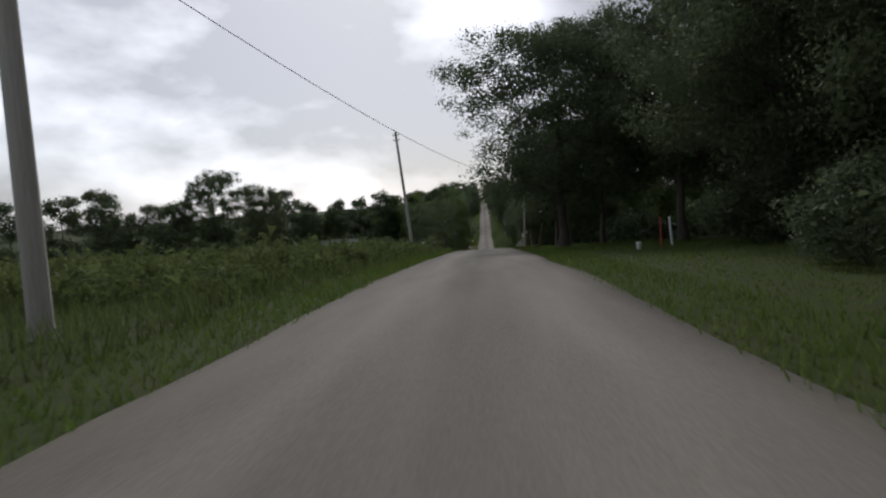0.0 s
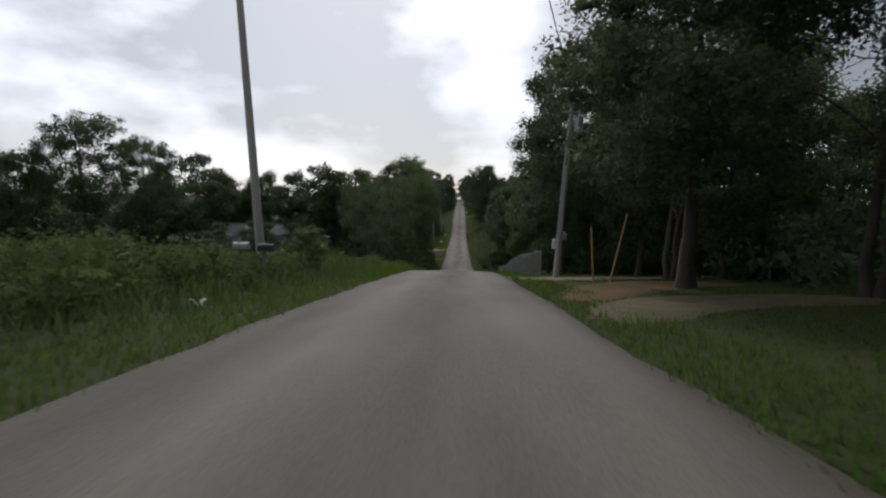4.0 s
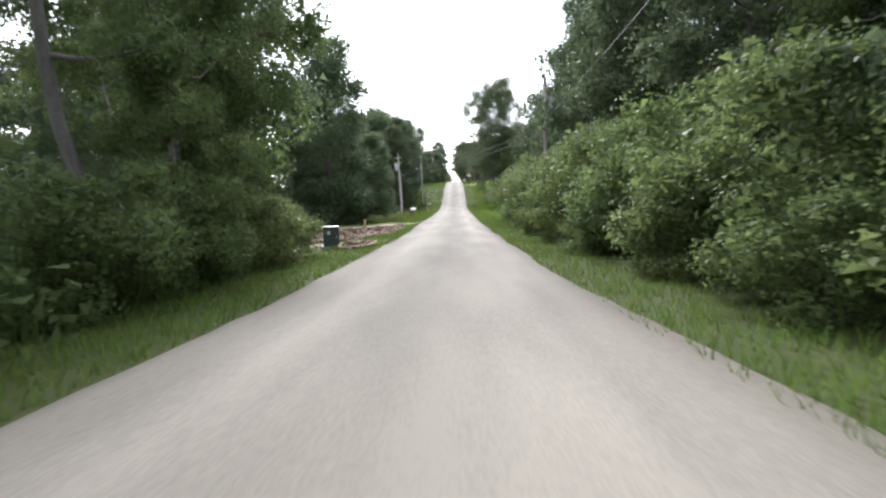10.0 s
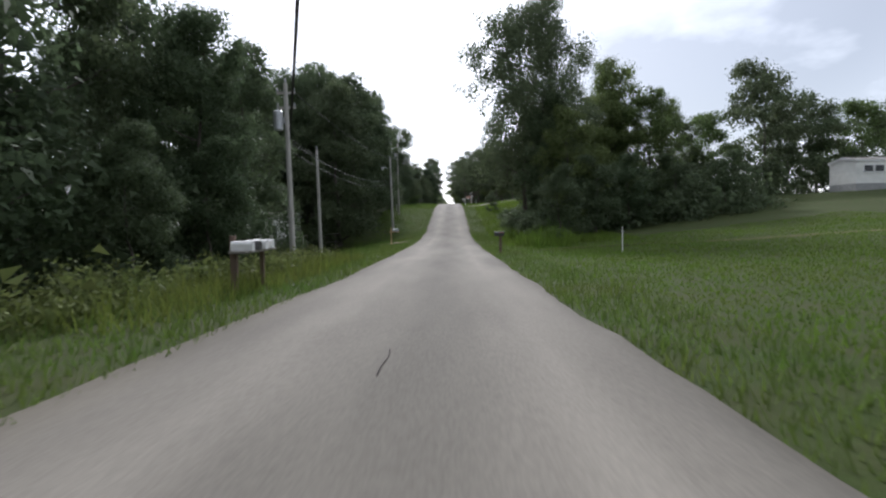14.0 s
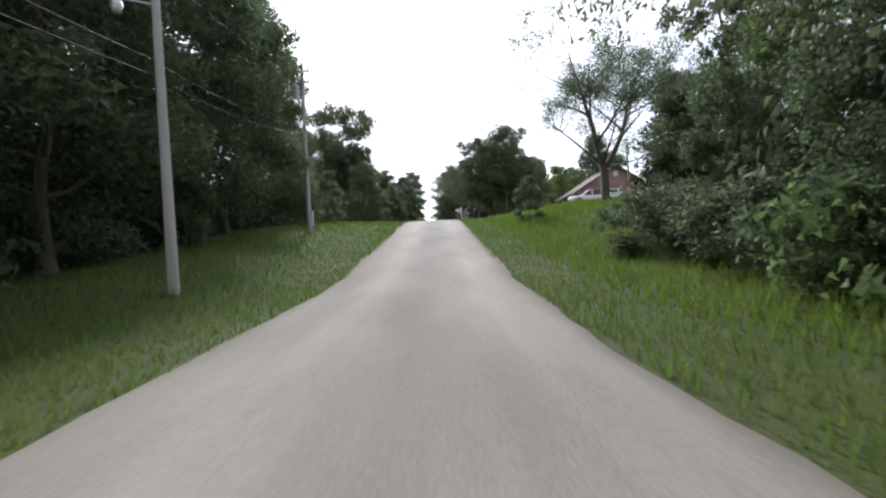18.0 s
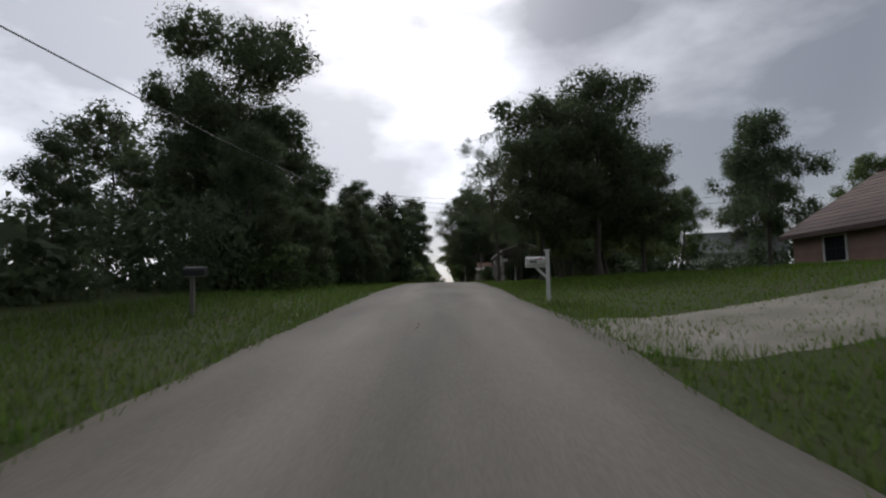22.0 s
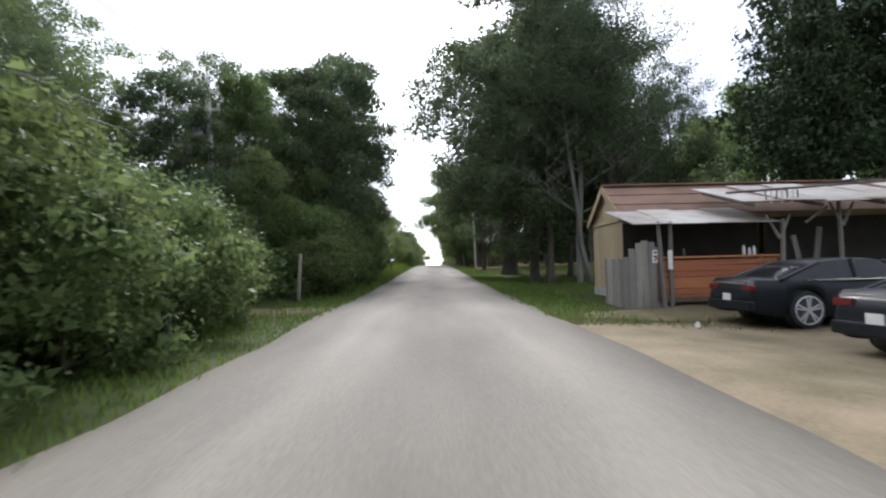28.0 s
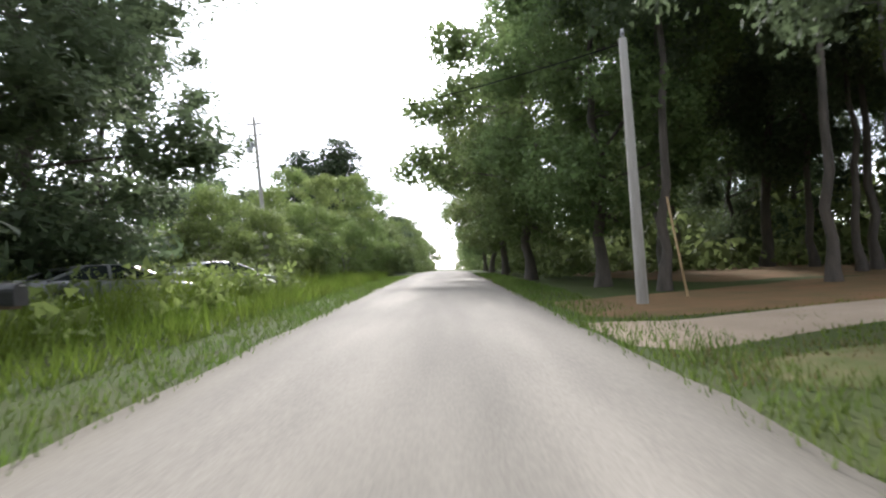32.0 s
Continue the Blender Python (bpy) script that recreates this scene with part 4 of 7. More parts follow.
# first rise: field edge and lawn trees
row_of("dome", [(-85, 174, 31, 0.92), (-68, 169, 25, 0.85)], "trees beyond the field")
row_of("back_c", [(-96, 168, 22, 1.15), (-108, 173, 22, 1.1), (-117, 168, 27.5, 1.0), (-131, 166, 26, 1.1), (-143, 160, 25, 1.2), (-58, 176, 16, 1.2), (-75, 212, 26, 1.0)], "trees beyond the field")
row_of("back", [(-65, 206, 18, 1.2), (-52, 200, 20, 1.0), (-33, 184, 21, 1.0), (-44, 196, 20, 1.1), (-84, 200, 19, 1.2), (-125, 178, 20, 1.2)], "trees beyond the field")
row_of("back_b", [(-29.5, 186, 20, 1.0), (-22.5, 181, 20, 0.95), (-53, 188, 15, 1.2), (-76, 186, 17, 1.3), (-92, 186, 17, 1.3), (-102, 182, 18, 1.3)], "trees beyond the field")
plant("overhang", 6.9, 48.3, 19, 1.3, "lawn trees", "big dark oak overhanging the lane", turn=40)
row_of("overhang", [(13.5, 25, 16, 0.95), (13, 14, 16, 0.95)], "lawn trees", "dark lawn oak with a wide shady crown")
row_of("oak", [(14, 40, 17, 1.1), (17, 30, 17, 1.1), (12, 57, 16, 0.9), (21, 48, 17, 1.1)], "lawn trees")
row_of("oak_b", [(19, 22, 16, 1.1), (24, 36, 17, 1.2), (20, 62, 16, 1.0), (28, 26, 17, 1.3)], "lawn trees")
row_of("oak", [(9, 69, 15, 1.15)], "trees by the gravel drive")
row_of("thin", [(11.4, 77.7, 15, 0.9), (13.5, 66, 15, 1.0)], "trees by the gravel drive", "thin-trunked tree beside the gravel drive")
row_of("tall", [(7.8, 88, 16, 0.9), (12, 84, 17, 1.1), (15, 79, 16, 1.1), (8.6, 95, 16, 1.0), (9.2, 103, 16, 1.0), (12, 110, 17, 1.1), (10.5, 118, 16, 1.1), (14, 124, 17, 1.1)], "trees behind the wire fence")
row_of("oak_b", [(16, 92, 17, 1.0), (15, 104, 18, 1.0), (17, 114, 18, 1.0), (20, 86, 17, 1.1), (9.5, 125, 13, 0.8)], "trees behind the wire fence")
# unseen trees beside and behind the start, added to shade the right lawn
row_of("column", [(13, 9, 15, 1.1), (15, 1, 16, 1.1), (13.5, -8, 16, 1.1), (17, 15, 16, 1.1), (20, -14, 17, 1.2), (13, -18, 16, 1.1)], "lawn trees")
woods(22, 40, 10, 130, 15, ("back", "back_c", "oak_c"), 14, 18, "woods behind the lawn", 1.2, 3)
row_of("bush", [(8.6, 12.8, 2.3, 1.15), (11, 14.5, 2.8, 1.2), (12, 25, 3.0, 1.2), (14, 22, 3.4, 1.2), (16, 29, 2.6, 1.2), (16, 84, 2.4, 1.4), (13, 88, 2.2, 1.4), (20, 82, 2.6, 1.5), (11, 91, 2.0, 1.3), (22, 90, 2.4, 1.5)], "dark bushes under the trees")
row_of("young_b", [(-17.5, 117, 5.5, 1.2), (-20.5, 119, 6.2, 1.2), (-23.5, 116, 6, 1.25), (-26.5, 119, 6.4, 1.25), (-30, 117, 6, 1.3)], "young trees in the open field")
plant("bush_b", -6.9, 74.6, 2.3, 0.85, "", "tall leafy weed bush past the mailboxes")
# valley: wooded left side, overgrown right side
row_of("airy", [(-7.4, 145, 20, 0.95), (-8.2, 139.5, 16, 0.8), (-12, 148, 17, 0.9), (-7.2, 149.5, 17, 0.9)], "wood beside the valley lane")
row_of("oak_b", [(-7.8, 153.5, 18, 0.75)], "wood beside the valley lane")
row_of("oak_c", [(-10.8, 162.5, 21, 0.85)], "wood beside the valley lane")
row_of("tall_b", [(-8.6, 152, 15, 0.7), (-15, 174, 14, 1.0), (-19, 166, 16, 1.1), (-21, 172, 16, 1.1)], "wood beside the valley lane")
row_of("thin", [(-8.9, 126, 14.5, 0.75), (-17, 143, 15.5, 0.85), (-13.5, 137, 14, 0.8)], "wood beside the valley lane")
row_of("young", [(-5.8, 139, 5.0, 0.9), (-5.6, 146, 5.5, 0.9), (-6.2, 127, 4.2, 1), (-9.0, 130, 7, 0.8)], "young trees at the lane's edge")
row_of("bush_b", [(-5.2, 134, 2.2, 1.1), (-5.0, 137, 2.0, 1.1), (-5.1, 142, 2.4, 1.1), (-5.0, 145, 2.0, 1.1), (-5.1, 149.5, 2.2, 1.1), (-5.4, 152.5, 2.0, 1.1), (-5.6, 131, 1.8, 1.2), (-6.5, 128, 1.6, 1.2)], "bushes along the valley lane")
woods(-26, -45, 184, 206, 6, ("back", "back_b"), 13, 16, "woods behind the valley lawn", 1.1, 5)
row_of("back", [(-50, 186, 17, 1.0), (-58, 183, 19, 1), (-72, 180, 18, 1.1), (-60, 192, 18, 1.1)], "woods behind the valley lawn")
row_of("scrub", [(6.2, 138, 3.4, 1.1), (6.0, 142, 3.8, 1.1), (6.4, 146, 4.2, 1.1), (6.0, 150, 4.0, 1.1), (6.3, 154, 4.4, 1.1), (6.0, 158, 4.2, 1.1), (6.4, 162, 4.6, 1.1), (6.2, 166, 4.2, 1.1), (6.5, 170, 4.8, 1.1), (6.4, 174, 4.6, 1.1), (7.0, 178, 4.2, 1.1), (7.4, 182, 4.0, 1.1)], "overgrown shrubs along the lane")
row_of("bush_b", [(4.9, 140, 1.6, 1.1), (4.9, 145, 1.8, 1.1), (4.8, 151, 1.7, 1.1), (4.9, 157, 1.9, 1.1), (4.9, 163, 1.9, 1.1), (5.0, 169, 2.1, 1.1), (5.1, 175, 2.0, 1.1), (5.6, 179.5, 1.6, 1.1)], "overgrown shrubs along the lane")
row_of("scrub", [(6.3, 184.2, 4.8, 1.2), (6.9, 187, 3.4, 1.1)], "overgrown shrubs along the lane")
row_of("column", [(8.8, 184.5, 12, 1.0), (8.6, 141, 14, 0.9), (8.8, 150, 14, 0.9), (8.4, 159, 15, 0.95), (8.6, 168, 15, 0.95), (9.4, 176, 14, 0.95)], "trees behind the roadside shrubs")
row_of("oak", [(11, 140, 15, 0.9), (13, 149, 15, 0.9), (11.5, 158, 14, 0.85), (12.5, 168, 15, 0.9), (16, 176, 14, 0.9)], "trees behind the roadside shrubs")
row_of("tall_b", [(9, 145, 12, 0.8), (9.5, 163, 12, 0.8), (10, 172, 13, 0.9), (9.5, 181.5, 11, 0.9), (17, 160, 16, 1)], "trees behind the roadside shrubs")
woods(18, 34, 132, 178, 9, ("back", "back_b"), 14, 17, "woods behind the roadside shrubs", 1.1, 7)
# second rise
row_of("column", [(-14, 198, 22, 1.1), (-19.2, 203, 14, 1.15), (-15, 205, 21, 0.95), (-25.5, 203, 14, 1.2), (-30, 195, 14, 1.1), (-11, 210, 13, 1.0), (-11.5, 218, 14, 1.0), (-24, 221, 16, 1.0), (-29, 252, 16, 1.0)], "woods on the second rise")
row_of("high", [(-14.2, 251, 19, 1.0), (-18.6, 252.5, 19, 1.0), (-24, 253, 19, 1.1)], "woods on the second rise")
row_of("oak", [(-15, 213, 15, 0.9), (-17, 256, 20, 0.9), (-17, 272, 20, 0.9)], "woods on the second rise")
row_of("column", [(-11.5, 245, 18, 1.05), (-11.6, 261, 18.5, 1.05), (-12.4, 277, 17, 1.05), (-14.8, 292, 13, 1.0)], "woods on the second rise")
row_of("column_b", [(-11.3, 253, 18.5, 1.05), (-12, 269, 18, 1.05), (-13.5, 285, 15, 1.0), (-16, 300, 12, 1.0)], "woods on the second rise")
row_of("tall", [(-22, 255, 18, 1.0), (-18, 257, 18, 1.0), (-19, 262, 18, 1.0), (-21, 304, 14, 1.1), (-14, 308, 6.5, 1.1)], "woods on the second rise")
woods(-20, -38, 192, 310, 13, ("back", "back_b"), 15, 19, "woods behind the second rise", 1.1, 9)
row_of("young_b", [(-8.6, 201, 5, 1.0), (-9.4, 208, 6, 1.0), (-9.8, 259, 4, 1), (-9.5, 279, 4, 1.1), (-10, 290, 5, 1.1)], "undergrowth on the second rise")
row_of("overhang", [(8.2, 243.5, 24, 0.72)], "trees above the lawn", "very tall tree with an uneven open crown")
row_of("oak_b", [(18.5, 249, 15, 0.9), (22.5, 248, 14, 0.9), (20, 252.5, 18.5, 0.8), (11, 236, 12, 0.8), (13, 252, 15, 0.8)], "trees above the lawn")
row_of("back", [(26.5, 253, 12, 1.0), (49, 261, 13, 1.2)], "trees above the lawn")
row_of("back_b", [(32, 255, 11, 1.1), (56, 262, 14, 1.1), (67, 266, 12, 1.2)], "trees above the lawn")
row_of("back_c", [(38.5, 254, 17, 0.95), (44, 259, 14.5, 1.0), (61, 265, 15, 1.1)], "trees above the lawn")
row_of("young_b", [(9, 229, 6, 1.1), (13, 234, 7, 1.2), (17, 238, 7, 1.2), (22, 240, 6.5, 1.3), (27, 240, 6, 1.3), (10, 247, 7, 1.1), (14, 246, 7, 1.1)], "trees above the lawn")
row_of("tall", [(9.5, 238, 15, 0.8), (12, 257, 13, 0.9), (16, 262, 12, 0.9)], "trees above the lawn")
row_of("bush", [(8.0, 232, 2.6, 1.3), (7.6, 237, 2.6, 1.3), (7.4, 241, 2.4, 1.3), (8.0, 246, 2.2, 1.3), (8.8, 251, 2.4, 1.4), (8.3, 256, 2.3, 1.5), (11.5, 257, 2.6, 1.4)], "undergrowth on the bank")
plant("forked", 12.9, 277.3, 13.5, 0.95, "trees by the brown house", "airy half-bare tree with a forked dark trunk on the bank", turn=0)
row_of("bush_b", [(7.4, 229.5, 1.5, 1.1), (6.9, 232.5, 1.7, 1.1), (7.8, 226.8, 1.2, 1.0)], "bushes past the black mailbox", "light green leafy bush at the edge of the lawn")
plant("bush", 8.3, 226, 0.9, 0.6, "bushes past the black mailbox", "small rounded bush alone on the lawn")
plant("young_b", 6.9, 275.4, 3.3, 1.15, "trees by the brown house", "small dark leafy tree alone on the grassy bank")
row_of("pine_b", [(20.6, 284, 11.5, 1.0), (23.5, 286, 11, 1.0)], "trees by the brown house", "dense dark evergreen on the bank")
row_of("column", [(21.3, 281.5, 11, 1.35), (25.5, 284, 12.5, 1.5), (30, 287, 12, 1.5)], "trees by the brown house", "dense dark round-topped tree on the bank")
# crest and level stretch
plant("oak_c", -15.2, 328, 20.5, 1.0, "trees on the crest", turn=75)
plant("oak", -18.2, 329, 15.5, 0.95, "trees on the crest", turn=10)
plant("oak", -12.4, 329.5, 13.5, 0.85, "trees on the crest", turn=120)
plant("oak", -10.5, 318, 9, 0.8, "trees on the crest", turn=200)
row_of("tall", [(-11, 333, 11, 1.0), (-19, 322, 8.5, 1.2), (-12.3, 341, 11, 1.0), (-16, 337, 15, 1.1)], "trees on the crest")
row_of("oak", [(7.2, 328, 14, 0.95), (12, 331, 16, 0.95), (16.5, 334, 11, 0.9)], "trees past the white mailbox")
row_of("oak_b", [(14, 336, 14, 0.9), (9.8, 334.5, 13, 0.8), (19, 341, 12, 0.9)], "trees past the white mailbox")
row_of("thin", [(4.2, 327, 11, 0.85), (6.0, 333, 11, 0.8)], "trees past the white mailbox", "slender open-crowned tree on the lawn")
plant("thin", 11.3, 341.6, 14, 0.95, "trees past the white mailbox", "dark leaning tree with forked limbs on the lawn", turn=20, lean=(0, -13))
plant("thin", 12.2, 342.6, 15, 0.9, "trees past the white mailbox", "dark twin-stemmed lawn tree with an airy crown", turn=200, lean=(0, -3))
row_of("oak", [(31, 341, 15.5, 0.85), (36, 352, 14, 0.9)], "trees behind the white house")
row_of("oak_b", [(24, 344, 9, 0.9), (44, 344, 12, 1)], "trees behind the white house")
row_of("young_b", [(-8.0, 316, 5, 1.1), (-8.2, 322, 5.5, 1.1), (-7.8, 329, 5, 1.1), (-7.6, 335, 5.5, 1.1), (-8.0, 342, 6.5, 1.1), (-7.2, 348, 7, 1.0), (-7.0, 354, 9, 0.9), (-7.4, 360, 8, 1.0), (-6.3, 333.5, 3.6, 1.1), (-6.2, 336.8, 4.2, 1.1), (-6.4, 340.5, 4.6, 1.1), (-6.5, 330, 3.4, 1.1), (-6.9, 335.6, 7.8, 0.85), (-7.4, 332.6, 7.0, 0.9)], "trees along the level lane")
row_of("column", [(-9.0, 336.2, 6.5, 1.1), (-9.2, 341, 7.5, 1.1), (-9.6, 330, 7, 1.0)], "trees along the level lane")
row_of("pine_b", [(-6.6, 357.5, 11.5, 1.3), (-10, 349, 11, 1.2), (-11, 364, 11, 1.2)], "trees along the level lane")
row_of("tall", [(-11, 355, 13, 1.0), (-10, 369, 9, 1.2), (-12, 380, 9.5, 1.3), (-9.5, 390, 9, 1.2), (-10.5, 399, 11, 1.45), (-7.6, 412, 17.5, 1.15), (-7.4, 420, 21, 1.0), (-8, 404, 14.5, 1.3)], "woods along the level lane")
row_of("airy", [(-11.5, 384.5, 9.5, 1.25), (-12.5, 389, 11, 1.2), (-11.5, 394, 11.5, 1.2), (-10, 378.5, 7.5, 1.3), (-10.5, 401.5, 14, 1.0)], "woods along the level lane")
row_of("airy_b", [(-10.2, 381.5, 8, 1.2), (-13.5, 386.5, 10, 1.3), (-10.8, 397.5, 12.5, 1.0), (-7.8, 424.2, 21, 0.75)], "woods along the level lane")
row_of("tall_b", [(-8.6, 373, 10, 1.0), (-9, 396, 11, 1.0), (-8.5, 407, 15, 1.0)], "woods along the level lane")
row_of("scrub", [(-5.9, 363, 3.4, 1.2), (-6.1, 368, 4.2, 1.2), (-6.0, 372.5, 3.8, 1.2), (-6.2, 377, 4.0, 1.2), (-6.3, 380.5, 3.6, 1.2), (-7.6, 388.2, 3.4, 1.1), (-6.0, 394, 3.8, 1.2), (-6.1, 399, 4.2, 1.2), (-6.0, 404, 4.4, 1.2), (-6.1, 409, 4.8, 1.2), (-6.2, 413.5, 4.6, 1.2)], "roadside shrubs by the level lane")
row_of("bush_b", [(-4.9, 373.2, 2.4, 1.1), (-4.8, 376.4, 2.7, 1.1), (-4.9, 379.6, 2.5, 1.1), (-5.0, 382.3, 2.2, 0.95), (-4.9, 391.8, 2.5, 1.1), (-4.9, 395.4, 2.6, 1.1), (-4.8, 399, 2.4, 1.1), (-4.9, 402.6, 2.6, 1.1), (-4.9, 406.2, 2.5, 1.1)], "roadside shrubs by the level lane")
row_of("young", [(-7, 366, 6.5, 1.0), (-7.2, 375, 6, 1.0), (-7.0, 392, 6, 1.0), (-7.2, 402, 7, 1.0), (-6.8, 411, 7, 1.0), (-7.4, 418, 7, 1)], "roadside shrubs by the level lane")
woods(-17, -34, 331, 430, 11, ("back", "back_b"), 13, 17, "woods behind the level lane", 1.1, 13)
plant("stems", 7.4, 395.7, 14.5, 1.1, "lawn trees by the shed", "grey twin-stemmed tree with bare side twigs", turn=0)
row_of("tall", [(5.8, 400.2, 20, 1.0), (6.1, 397.6, 18, 0.85), (8.5, 403, 18, 0.8)], "lawn trees by the shed")
plant("forked", 10.6, 401.5, 15, 0.85, "lawn trees by the shed", "slender open tree with a forked trunk on the lawn", turn=100)
plant("high", 13.4, 409.5, 18, 0.85, "lawn trees by the shed", "dark lawn tree with long limbs")
plant("spreading", 6.0, 412, 19, 1.05, "lawn trees by the shed", "huge old oak with a flared trunk on the lawn")
row_of("pine", [(22.5, 396, 17, 1.1), (17.6, 394.5, 14, 1.0)], "trees behind the shed")
row_of("airy_b", [(15, 402, 13, 0.8)], "trees behind the shed")
row_of("pine", [(20.7, 399, 21, 1.0), (26, 396, 19, 1.0), (31, 400, 20, 1.0)], "trees behind the shed")
row_of("back_b", [(28, 392, 11, 0.9), (34, 390, 13, 1), (40, 398, 15, 1), (24, 408, 14, 0.9)], "trees behind the shed")
row_of("thin", [(5.2, 426.1, 11, 0.8), (11.5, 427, 12, 0.9)], "trees by the woodland drive", "young multi-stemmed tree beside the dirt drive")
row_of("oak_b", [(6.4, 444, 16, 1.15), (5.0, 453, 17, 1.25), (4.8, 464, 16, 1.25), (4.8, 477, 15, 1.2), (5.2, 491, 15, 1.2)], "woods past the dirt drive")
row_of("high", [(7.3, 440.2, 18, 0.9), (11.6, 438.6, 18, 0.85), (17, 444, 18, 0.95), (12, 452, 17, 1), (25, 440, 18, 1)], "woods past the dirt drive")
row_of("high_b", [(14.3, 439.4, 18, 0.9), (20.5, 441, 18, 0.95), (9.5, 446, 17, 0.9)], "woods past the dirt drive")
woods(13, 30, 441, 486, 14, ("high", "high_b"), 16, 19, "woods past the dirt drive", 0.95, 15)
woods(16, 44, 470, 520, 7, ("back", "back_c"), 15, 18, "woods past the dirt drive", 1.1, 25)
woods(33, 50, 400, 446, 11, ("back", "back_c", "back_b"), 16, 20, "woods behind the white house", 1.1, 17)
woods(16, 34, 446, 458, 6, ("oak_c", "tall"), 15, 18, "woods behind the white house", 1.0, 18)
row_of("tall", [(-11.6, 433, 17, 1.4), (-12.5, 440, 18, 1.6), (-17, 431, 15, 1.1), (-15, 447, 17, 1.2)], "woods at the end of the lane")
row_of("vine", [(-11.5, 451, 5.2, 1.1), (-14, 456, 6.4, 1.1), (-9.4, 453, 4.4, 1.1), (-16.5, 453, 6, 1.1), (-8.6, 459, 5.2, 1.1), (-12, 461, 6.6, 1.1), (-18.5, 447, 5, 1.0), (-7.4, 466, 5.0, 1.1), (-6.9, 474, 5.4, 1.1)], "sunlit vines at the end of the lane")
row_of("scrub", [(-6.4, 416.5, 4.5, 1.1), (-7.4, 421.0, 4.2, 1.0), (-7.0, 480, 5.5, 1.2), (-6.8, 487, 6, 1.2)], "scrub at the end of the lane")
row_of("sapling", [(-9.6, 466, 8.6, 1.0), (-8.6, 474, 10, 1.0), (-8.4, 483, 10.5, 1.0), (-12.5, 470, 10, 1.0), (-8, 492, 11, 1.0)], "scrub at the end of the lane")
row_of("young_b", [(-6.8, 499, 8, 1.2), (-7, 508, 8, 1.2), (-13.5, 464, 7, 1.2)], "scrub at the end of the lane")
row_of("pine", [(-12.6, 494, 18, 1.5), (-17, 490, 16, 1.5), (-15, 498, 17, 1.4)], "scrub at the end of the lane")
row_of("back_b", [(-7, 506, 9, 0.9), (-6.6, 518, 10, 0.9), (-6.6, 532, 11, 0.9), (-7, 548, 11, 1.0), (-14, 512, 11, 1.1), (6.6, 506, 13, 0.9), (6.8, 520, 13, 0.9), (7, 536, 12, 1), (7.4, 556, 12, 1.1), (-8, 568, 12, 1.2), (8, 580, 12, 1.2), (-9, 590, 12, 1.2), (9, 604, 12, 1.2)], "trees where the lane goes out of sight")
woods(-60, 60, 628, 660, 9, ("back", "back_b"), 12, 16, "trees across the end of the lane", 1.3, 23)
woods(-16, -34, 440, 540, 8, ("back", "back_b"), 10, 14, "woods at the end of the lane", 1.1, 19)


# ---- undergrowth and grass ----
def thicket(name, areas, label, mat, leaf, seed, density=7.0):
    """Close undergrowth filling stretches (x0, x1, y0, y1, height): lumpy mounds of leaves as one sheet of growth."""
    r = np.random.RandomState(seed)
    vs = []
    for x0, x1, y0, y1, h in areas:
        q0 = 0.35 + 0.2 * h
        m = int(abs(x1 - x0) * (y1 - y0) * 0.62 / q0 ** 2) + 2
        cx, cy = r.uniform(min(x0, x1), max(x0, x1), m), r.uniform(y0, y1, m)
        q = q0 * r.uniform(0.6, 1.3, m)
        cz = ground_z(cx, cy) + np.maximum(h * r.uniform(0.0, 1.0, m) ** 1.3 - q * 0.6, q * 0.25)
        for k in range(0, m, 60):
            sl = slice(k, k + 60)
            vs.append(lobe_leaves(np.stack([cx, cy, cz], -1)[sl], q[sl], density * 0.8 * (q0 / leaf) ** 2 + 6, leaf, r, fill=12, cull=0.5, ragged=0.3)[0])
    v = np.concatenate(vs)
    v = v.reshape(-1, 3, 3)
    v = v[np.abs(v[:, :, 0]).min(1) > HALF + 0.9].reshape(-1, 3)
    return tagged(mesh_object(name, v, np.arange(len(v)).reshape(-1, 3), mat), label, "undergrowth", kind="stuff")


thicket("undergrowth", [(22, 40, 8, 132, 5), (15, 24, 62, 130, 4), (-62, -150, 158, 172, 9), (-20, -62, 180, 188, 8), (-62, -150, 178, 196, 13)], "dark undergrowth below the trees", M_LEAF, 0.5, 101)
thicket("undergrowth", [(-7.5, -15, 135, 152, 5), (9.5, 22, 136, 182, 5.5), (-22, -60, 196, 206, 6), (-18, -26, 166, 172, 6)], "tangled undergrowth in the valley", M_LEAF, 0.42, 102)
thicket("undergrowth", [(-10.5, -30, 198, 219, 5), (-14, -34, 255, 262, 6), (-12, -30, 256, 312, 5), (-11.5, -14, 249, 256, 3.5), (9.5, 32, 236, 258, 4.5), (22, 34, 252, 285, 5), (24, 66, 250, 264, 6)], "dark undergrowth in the woods", M_LEAF, 0.42, 103)
thicket("undergrowth", [(-12, -24, 312, 383, 5), (-12, -24, 386, 420, 5.5), (-10, -26, 424, 446, 4), (18, 44, 342, 348, 4), (12, 40, 392, 398, 4)], "thick undergrowth in the woods", M_LEAF, 0.42, 104)
thicket("undergrowth", [(14, 44, 462, 520, 8), (21, 46, 444, 464, 8), (9, 24, 450, 460, 5), (6, 12, 452, 520, 4), (26, 46, 402, 440, 6), (-8, -26, 448, 540, 4), (-60, -9, 575, 640, 6), (9, 60, 575, 640, 6), (-12, 12, 630, 650, 5)], "thick undergrowth at the end of the lane", M_LEAF2, 0.45, 105)
